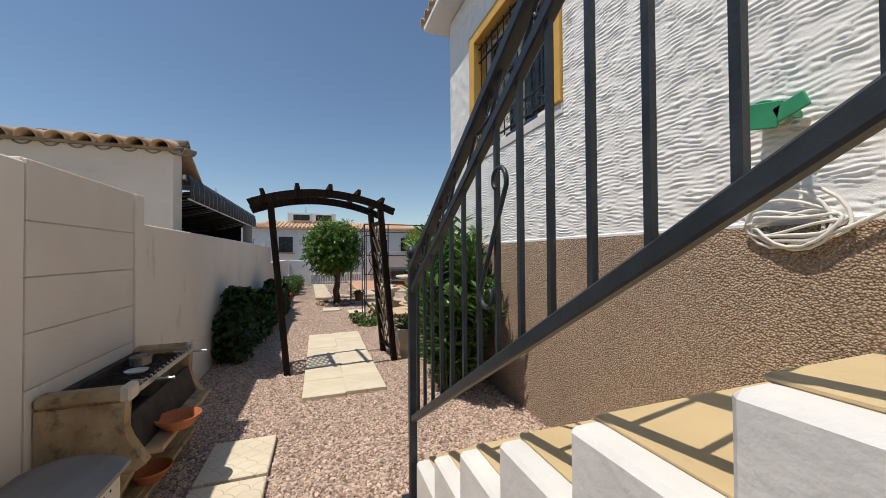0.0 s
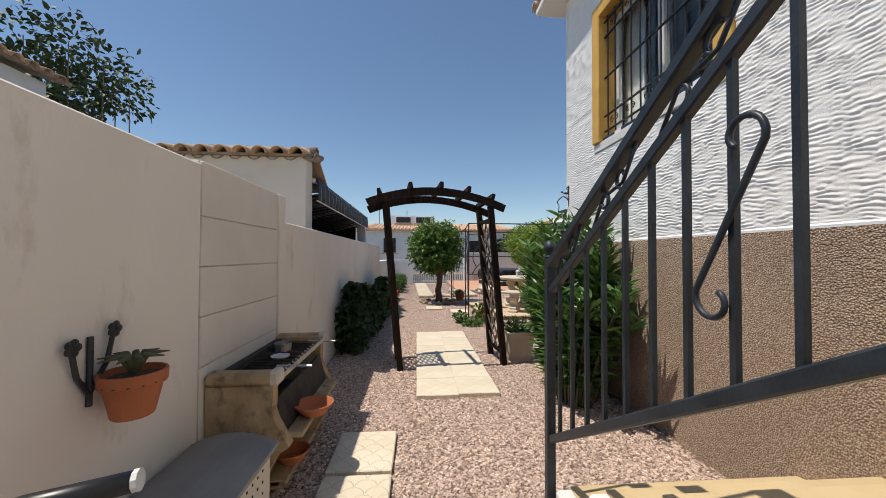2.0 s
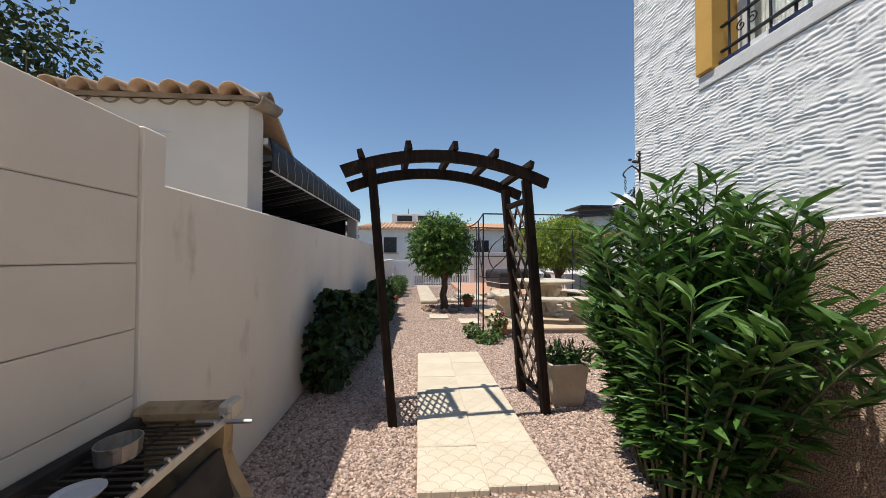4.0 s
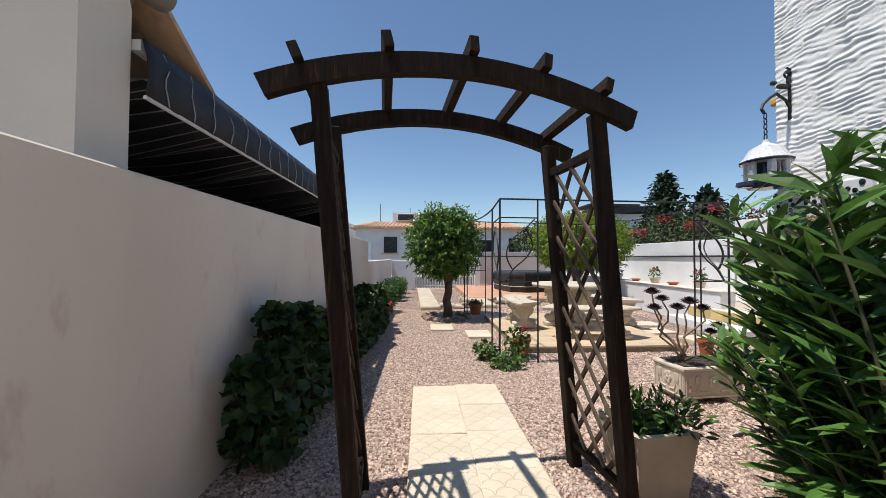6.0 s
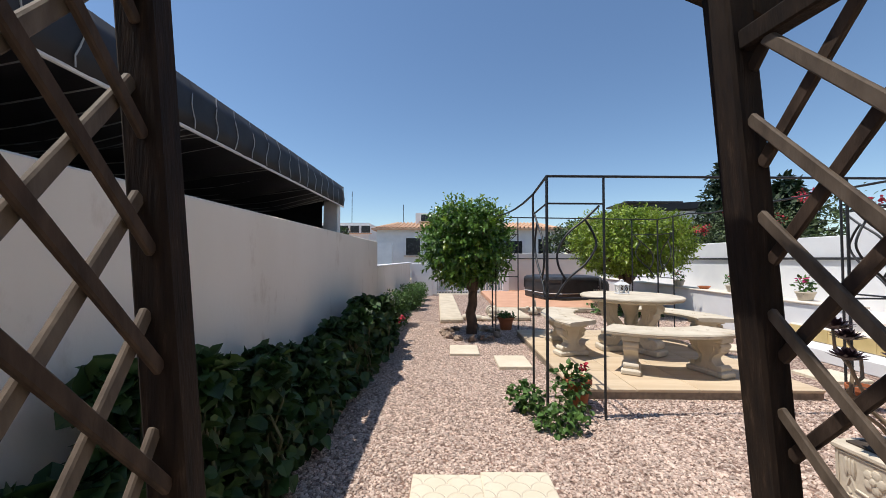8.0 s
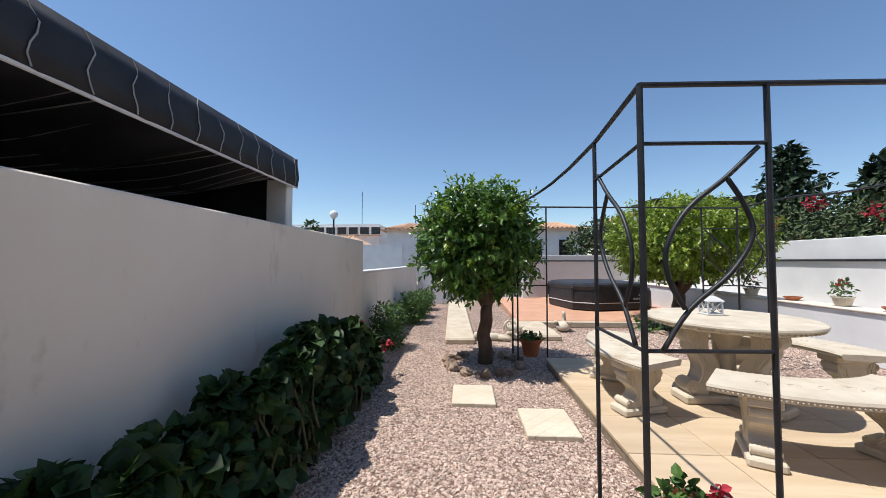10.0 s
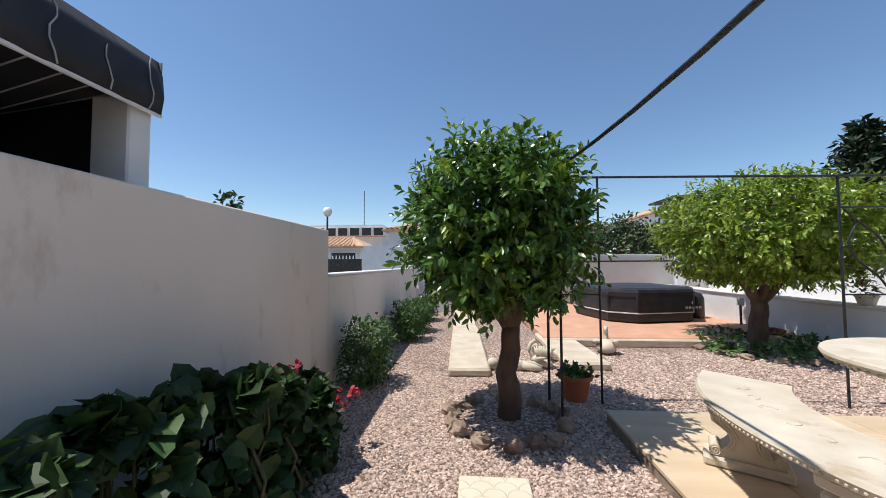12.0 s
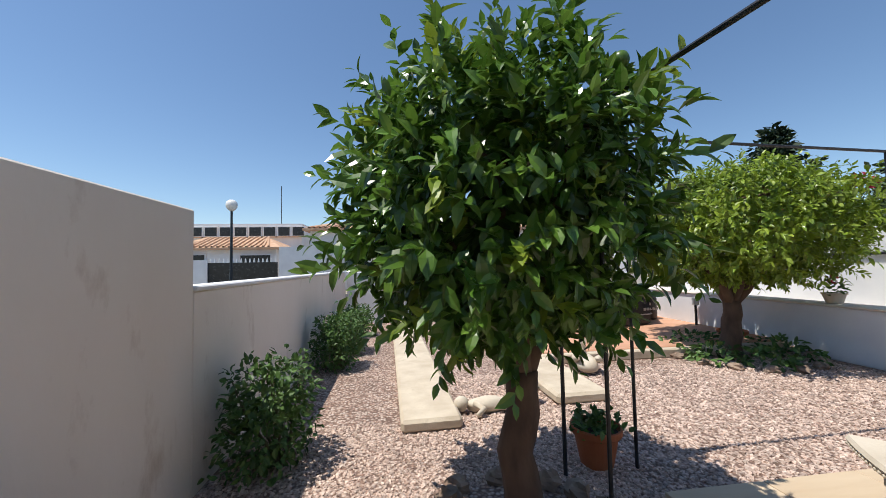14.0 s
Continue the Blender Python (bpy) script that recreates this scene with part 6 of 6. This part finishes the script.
for i, y in enumerate((9.0, 9.75, 10.35, 11.1, 11.9)):
    if i % 2 == 0:
        pb = thing("ledge_planter", "small tan planter standing on the planter ledge", "planter", pose(5.2, y, 0.693))
        part("body", Shape().lathe([(0.07, 0), (0.08, 0.01), (0.11, 0.11), (0.125, 0.12), (0.12, 0.135), (0.09, 0.13), (0, 0.12)], 18), M_CAST, pb)
        v, f = crown_leaves(RNG, (5.2, y, 0.693 + 0.24), (0.12, 0.12, 0.14), 90, 0.06, 0.03, 0.2, 0.2, -0.2)
        pt = thing("ledge_plant", "small green plant in a ledge planter", "plant")
        part("leaves", leaves_mesh("leaves", M_SHRUB, v, f), M_SHRUB, pt)
        v, f = crown_leaves(RNG, (5.18, y, 1.0), (0.07, 0.07, 0.05), 20, 0.035, 0.03, 0.2, 0.2, 0.0)
        part("flowers", leaves_mesh("flowers", M_RED if i else M_MAGENTA, v, f), M_RED, pt)
    else:
        pot("terracotta_dish", "shallow terracotta dish on the planter ledge", pose(5.2, y, 0.693), 0.11, 0.06, rim=0.02)
solar = thing("meter_box", "small grey box on a post by the planter wall", "meter box", pose(4.93, 13.75, 0.13))
part("post", Shape().tube([(0, 0, 0), (0, 0, 0.4)], 0.02, 8), M_BLACK, solar)
part("box", Shape().box((0.1, 0.06, 0.14), pose(0, 0, 0.42), 0.008), M_PALE, solar)
irrigation = tagged(part("irrigation_hose", Shape().tube([(1.9, 4.7, 0.012), (2.6, 4.9, 0.012), (3.3, 5.9, 0.012), (3.6, 6.5, 0.012), (4.4, 7.0, 0.012), (5.0, 6.4, 0.012)], 0.011, 6), M_RUBBER), "black irrigation hose lying on the gravel", "hose")
gx_, gy_ = 3.0, 4.9
v, f = joined([crown_leaves(RNG, (3.6 + 0.3 * k, 5.2 + 0.25 * (k % 2), 0.16), (0.24, 0.22, 0.16), 160, 0.07, 0.05) for k in range(5)])
pl = thing("garden_plants", "low green plants along the house foot", "plants")
part("leaves", leaves_mesh("leaves", M_SHRUB, v, f), M_SHRUB, pl)

# lantern at the house corner
bl = thing("bird_lantern", "glazed blue and white hanging lantern on an iron bracket", "lantern")
LX, LY, LZ = 1.38, 3.93, 1.62
at_corner = Matrix.Translation((LX, LY, LZ)) @ Matrix.Scale(0.86, 4) @ Matrix.Translation((-LX, -LY, -LZ))
back = at_corner.inverted()
s = Shape().tube([back @ Vector(p) for p in ((HX + 0.005, 3.93, 2.02), (1.49, 3.93, 2.07), (1.44, 3.93, 2.10), (1.40, 3.93, 2.075), (1.37, 3.93, 2.045), (1.36, 3.93, 2.02), (1.375, 3.93, 2.0))], 0.0085, 6)
s.tube([back @ Vector((HX - 0.004, 3.93, 1.97)), back @ Vector((HX - 0.004, 3.93, 2.2))], 0.009, 6)
part("bracket", s, M_BLACK, bl, "black iron wall bracket")
for k in range(5):
    zc = 1.985 - 0.026 * k
    pts = [(LX + 0.008 * math.cos(u * 0.7) * (k % 2), LY + 0.008 * math.cos(u * 0.7) * (1 - k % 2), zc + 0.016 * math.sin(u * 0.7)) for u in range(10)]
    part("chain_link", Shape().tube([back @ Vector(p) for p in pts], 0.003, 5), M_BLACK, bl)
s = Shape()
for p, r in (((1.47, 3.925, 2.135), (0.045, 0.014, 0.016)), ((1.42, 3.925, 2.15), (0.020, 0.014, 0.014)), ((1.50, 3.925, 2.165), (0.014, 0.010, 0.03)), ((1.505, 3.925, 2.21), (0.03, 0.010, 0.012))):
    s.blob(back @ Vector(p), r, 2, 0.1, 7)
s.tube([back @ Vector((1.495 + p[0], 3.925, 2.20 + p[1])) for p in spiral(0, 0, 0.006, 0.03, 0, 8, 18)], 0.006, 5)
part("gecko", s, M_BLACK, bl, "black iron gecko ornament")
mm = pose(LX, LY, LZ)
part("dish", Shape().lathe([(0.0, 0), (0.08, 0.002), (0.11, 0.03), (0.112, 0.045), (0.09, 0.045), (0, 0.04)], 6, mm), M_NAVY, bl)
for k in range(6):
    a = k * math.pi / 3
    part("column", Shape().tube([(LX + 0.085 * math.cos(a), LY + 0.085 * math.sin(a), LZ + 0.04), (LX + 0.085 * math.cos(a), LY + 0.085 * math.sin(a), LZ + 0.15)], 0.02, 8), M_PORCELAIN, bl)
part("inner_cup", Shape().lathe([(0.05, 0.04), (0.055, 0.1), (0.05, 0.15)], 12, mm), M_NAVY, bl)
part("roof", Shape().lathe([(0.115, 0.15), (0.12, 0.165), (0.10, 0.19), (0.075, 0.235), (0.03, 0.26), (0.015, 0.27), (0.012, 0.285), (0, 0.29)], 12, mm), M_PORCELAIN, bl, smooth=False)
part("roof_edge", Shape().tube([(LX + 0.118 * math.cos(u * math.pi / 6), LY + 0.118 * math.sin(u * math.pi / 6), LZ + 0.157) for u in range(13)], 0.008, 6), M_NAVY, bl)
part("perch", Shape().lathe([(0.03, 0), (0.045, 0.01), (0.04, 0.03), (0, 0.035)], 12, pose(LX - 0.13, LY, LZ + 0.005)), M_NAVY, bl)


bl.matrix_basis = at_corner

# ---- beyond the walls ----
def hanging_flowers(name, label, clumps, reds, leaf, count, mat_leaf, mat_flower, n=60, q=0.14):
    t = thing(name, label, "shrub")
    v, f = joined([crown_leaves(RNG, c, r, count, leaf, leaf * 0.55, 0.4, 0.3, 0.2, 0.4) for c, r in clumps])
    part("leaves", leaves_mesh("leaves", mat_leaf, v, f), mat_leaf, t)
    v, f = joined([crown_leaves(RNG, c, (q * 1.6, q * 1.6, q), n, 0.06, 0.055, 0.2, 0.2, 0.1) for c in reds])
    part("flowers", leaves_mesh("flowers", mat_flower, v, f), mat_flower, t, "red papery flowers")["kind"] = "stuff"
    s = Shape()
    for k, (c, r) in enumerate(clumps):
        limb(s, (c[0], c[1], 0), c, 0.03, 0.008, 0.08, k, 5)
    part("stems", s, M_STEM, t)["kind"] = "stuff"
    return t


rr = random.Random(77)
cl, reds = [], []
for k in range(16):
    y = 7.6 + 0.5 * k
    cl.append(((7.5 + rr.uniform(-0.2, 0.5), y, 1.75 + rr.uniform(0, 0.35)), (0.6, 0.5, 0.6 + rr.uniform(0, 0.25))))
    if k % 2 == 0:
        reds.append((7.0 + rr.uniform(0, 0.2), y + rr.uniform(-0.2, 0.2), 2.3 + rr.uniform(-0.15, 0.3)))
for k in range(5):
    cl.append(((7.3, 8.2 + 0.1 * k, 2.4 + 0.2 * k), (0.14, 0.14, 0.2)))
hanging_flowers("bougainvillea", "mass of bougainvillea with red flowers over the boundary wall", cl, reds, 0.09, 420, M_FARLEAF, M_RED)
hanging_flowers("bougainvillea", "airy bougainvillea with magenta flowers above the neighbour's roofs", [((-7.75 + rr.uniform(-1.2, 1.3), 6.9 + rr.uniform(-1, 1), 3.95 + rr.uniform(-0.7, 1.5)), (0.5, 0.5, 0.6)) for k in range(26)],
                [(-8.4, 6.1, 4.3), (-8.1, 6.2, 4.0), (-8.7, 6, 4.4), (-7.0, 6.6, 3.4), (-7.9, 6.1, 3.7)], 0.13, 170, M_FARLEAF, M_MAGENTA, 40, 0.12)
vine = thing("succulent", "fleshy green plant growing behind the wall", "plant")
v, f = crown_leaves(RNG, (WX - 0.34, 9.2, 1.73), (0.09, 0.09, 0.06), 50, 0.055, 0.04, 0.2, 0.2, -0.2)
part("leaves", leaves_mesh("leaves", M_GERANIUM, v, f), M_GERANIUM, vine)
part("stem", Shape().tube([(WX - 0.34, 9.2, 0), (WX - 0.34, 9.2, 1.72)], 0.012, 6), M_STEM, vine)


def conifer(x, y, h, r, name="conifer", label="dark conifer behind the boundary wall"):
    t = thing(name, label, "tree")
    part("trunk", Shape().tube([(x, y, 0), (x, y, h * 0.9)], [0.14, 0.03], 8), M_TRUNK, t)
    pairs = []
    for k in range(26):
        z = h * (0.3 + 0.68 * k / 26)
        w = r * (1.05 - k / 26) * rr.uniform(0.7, 1.1)
        a = k * 2.4
        pairs.append(crown_leaves(RNG, (x + w * 0.6 * math.cos(a), y + w * 0.6 * math.sin(a), z), (w * 0.7 + 0.1, w * 0.7 + 0.1, 0.28), 110, 0.22, 0.09, 0.3, 0.3, 0.1))
    v, f = joined(pairs)
    part("crown", leaves_mesh("crown", M_PINE, v, f), M_PINE, t)


conifer(9.6, 16.0, 4.7, 1.5)
conifer(8.8, 13.0, 3.4, 1.0)


def broad_tree(x, y, h, r, label, m_=M_FARLEAF):
    t = thing("broadleaf_tree", label, "tree")
    s = Shape()
    limb(s, (x, y, 0), (x, y, h * 0.5), 0.12, 0.08, 0.05, 3)
    pairs = []
    for k in range(16):
        a, q = k * 2.4, (k / 16) ** 0.5
        c = (x + r * q * math.cos(a), y + r * q * math.sin(a), h * (0.55 + 0.35 * (1 - q * q) * rr.uniform(0.7, 1.1)))
        limb(s, (x, y, h * 0.45), c, 0.06, 0.02, 0.05, k)
        pairs.append(crown_leaves(RNG, c, (r * 0.42, r * 0.42, r * 0.36), 170, 0.17, 0.10, 0.4, 0.3, 0.2, 0.4))
    part("trunk", s, M_TRUNK, t)
    v, f = joined(pairs)
    part("crown", leaves_mesh("crown", m_, v, f), m_, t)


broad_tree(7.2, 24.0, 3.4, 1.6, "dark leafy tree behind the end wall")
broad_tree(9.6, 25.0, 3.2, 1.5, "leafy tree behind the end wall")
broad_tree(12.0, 19.0, 3.6, 1.8, "olive-green tree beyond the boundary wall")


def far_house(name, label, x0, x1, y0, y1, h, windows, roof=None, upper=None):
    t = thing(name, label, "house")
    part("wall", Shape().box((x1 - x0, y1 - y0, h), pose((x0 + x1) / 2, (y0 + y1) / 2, h / 2)), M_WHITE, t)
    if roof:
        s = Shape()
        o, rh = 0.35, roof
        xm = (y0 + y1) / 2
        s.add([(x0 - o, y0 - o, h), (x1 + o, y0 - o, h), (x1 + o, y1 + o, h), (x0 - o, y1 + o, h), (x0 + 1.0, xm, h + rh), (x1 - 1.0, xm, h + rh), (x0 - o, y0 - o, h - 0.12), (x1 + o, y0 - o, h - 0.12), (x1 + o, y1 + o, h - 0.12), (x0 - o, y1 + o, h - 0.12)],
              [(0, 1, 5, 4), (1, 2, 5), (2, 3, 4, 5), (3, 0, 4), (6, 7, 1, 0), (7, 8, 2, 1), (8, 9, 3, 2), (9, 6, 0, 3), (9, 8, 7, 6)])
        rf_ = part("roof", s, M_TILE_FAR, t, "terracotta tiled roof")
        for i in range(int((x1 - x0) / 0.3)):
            part("roof_tile", Shape().tube([(x0 + 0.3 * i, y0 - o, h + 0.03), (min(max(x0 + 0.3 * i, x0 + 1.0), x1 - 1.0), xm, h + rh + 0.02)], 0.07, 6, False), M_TILE_FAR, rf_)
    for (wx, wz, ww, wh) in windows:
        w = part("window", Shape().box((ww + 0.16, 0.10, wh + 0.16), pose(wx, y0 - 0.02, wz), 0.01), M_WHITE, t)
        part("pane", Shape().box((ww, 0.06, wh), pose(wx, y0 - 0.055, wz)), M_INK, w)
        part("sill", Shape().box((ww + 0.3, 0.2, 0.06), pose(wx, y0 - 0.10, wz - wh / 2 - 0.08)), M_TILE_FAR, w)
    return t


far_house("far_house", "white house with terracotta roof across the street", -5.2, 8.2, 29, 37, 3.5, [(-2.6, 2.2, 1.0, 1.2), (0.2, 2.2, 1.4, 1.2), (4.6, 1.9, 1.2, 1.4), (6.8, 2.2, 0.9, 1.1)], 0.8)
far_house("far_house", "white roof room of the house across the street", -2.7, 1.2, 32, 36, 5.0, [(-1.6, 4.6, 1.3, 0.5), (0.2, 4.6, 1.3, 0.5)])
far_house("far_house", "white flat-roofed house with a glazed upper gallery", -16.0, -6.9, 34, 42, 4.4, [(-13.8 + 0.95 * i, 3.85, 0.75, 0.6) for i in range(8)])
far_house("far_house", "low white house with tiled roof behind a street wall", -12.6, -7.2, 29.5, 33, 2.5, [(-11.4, 1.7, 0.8, 0.8), (-8.3, 1.7, 1.6, 0.7)], 0.7)
far_house("far_house", "white house with air conditioner beyond the end wall", 14.2, 21.5, 35, 42, 5.2, [(16.0, 3.6, 1.2, 1.2), (19.0, 3.4, 1.2, 1.4)], 0.6)
per = thing("roof_pergola", "dark roof pergola on a distant house", "pergola")
part("roof", Shape().box((5.0, 4.0, 0.15), pose(18.2, 37, 6.4)), M_CANVAS, per)
for x in (15.9, 20.5):
    part("post", Shape().box((0.12, 0.12, 2.0), pose(x, 36, 5.35)), M_BLACK, per)
pe2 = thing("dark_canopy_roof", "dark flat roof seen above the lemon tree", "roof")
part("roof", Shape().box((5.0, 3.0, 0.35), pose(12.6, 25.0, 4.3, 0, -4, 0)), M_CANVAS, pe2)
part("wall", Shape().box((4.4, 2.5, 4.1), pose(12.8, 25.2, 2.05)), M_WHITE, pe2)
structure("street_wall", Shape().box((3.2, 0.25, 1.75), pose(-11.0, 26.6, 0.875)), M_WHITE, "white street wall across the road", "wall")
structure("street_wall_pier", Shape().box((2.4, 0.25, 2.35), pose(-4.9, 26.6, 1.175)), M_WHITE, "white wall pier beside the dark gate", "wall")
bg = thing("street_gate", "dark solid gate topped with short white spikes", "gate")
part("panel", Shape().box((3.2, 0.08, 1.6), pose(-7.8, 26.6, 0.8)), M_INK, bg)
for i in range(16):
    part("spike", Shape().lathe([(0.05, 1.6), (0.03, 1.75), (0.0, 1.82)], 8, pose(-9.3 + 0.2 * i, 26.6, 0)), M_WHITE, bg)
lamp = thing("street_lamp", "slim street lamp with a white globe", "street lamp", pose(-5.74, 20.52, 0))
part("pole", Shape().tube([(0, 0, 0), (0, 0, 3.25)], [0.055, 0.035], 10), M_IRON, lamp)
part("globe", Shape().lathe([(0.05, 3.2), (0.12, 3.26), (0.17, 3.34), (0.18, 3.42), (0.155, 3.51), (0.09, 3.57), (0, 3.59)], 20), M_GLOBE, lamp, smooth=True)
for x, y, h in ((-8.9, 36, 7.5), (-4.4, 38, 6.6), (-1.5, 40, 6.5)):
    mast = thing("aerial", "thin aerial mast on a distant roof", "aerial")
    part("mast", Shape().tube([(x, y, 0), (x, y, h)], 0.03, 6), M_BLACK, mast)

# ---- loose gravel ----
def gravel(x0, x1, y0, y1, n, size, seed):
    rng = np.random.default_rng(seed)
    px, py = rng.uniform(x0, x1, n), rng.uniform(y0, y1, n)
    ok = ~((px > DX0 - 0.02) & (px < DX1 + 0.02) & (py > DY0 - 0.02) & (py < DY1 + 0.02))
    for sx, sy in spots:
        ok &= ~((np.abs(px - sx) < 0.215) & (np.abs(py - sy) < 0.275))
    ok &= ~((px > 0.22) & (py < 1.28))
    ok &= ~((px > -0.42) & (px < 0.14) & (py > 10.9))
    px, py = px[ok], py[ok]
    n = len(px)
    r = size * (0.55 + 0.8 * rng.random(n))
    e = np.array([[1, 0, 0], [-0.5, 0.86, 0], [-0.5, -0.86, 0], [0.45, 0.5, 0.8], [-0.7, 0.0, 0.75], [0.3, -0.6, 0.7]])
    a = rng.random(n) * 6.28
    c, s_ = np.cos(a)[:, None], np.sin(a)[:, None]
    jit = 1 + 0.3 * rng.normal(size=(n, 6))
    vx = (e[None, :, 0] * c - e[None, :, 1] * s_) * r[:, None] * jit
    vy = (e[None, :, 0] * s_ + e[None, :, 1] * c) * r[:, None] * jit
    vz = np.where(e[None, :, 2] > 0, e[None, :, 2] * r[:, None] * 0.75 * (0.7 + 0.5 * rng.random((n, 6))), -0.003)
    v = np.stack([vx + px[:, None], vy + py[:, None], vz], 2).reshape(-1, 3)
    f = np.array([[0, 3, 5], [0, 1, 3], [1, 4, 3], [1, 2, 4], [2, 5, 4], [2, 0, 5], [3, 4, 5]])[None] + np.arange(n)[:, None, None] * 6
    return v, f.reshape(-1, 3)


v, f = joined([gravel(WX + 0.02, 1.45, 1.0, 6.5, 52000, 0.0125, 1), gravel(WX + 0.02, 1.1, 6.5, 11.0, 34000, 0.0125, 2), gravel(1.1, 4.9, 3.9, 7.2, 22000, 0.015, 3), gravel(0.2, 4.9, 9.7, 12.05, 16000, 0.016, 4)])
st_ = part("gravel_stones", leaves_mesh("gravel_stones", M_STONES, v, f), M_STONES)
tagged(st_, "loose pink and white gravel stones", "gravel", "", "stuff")
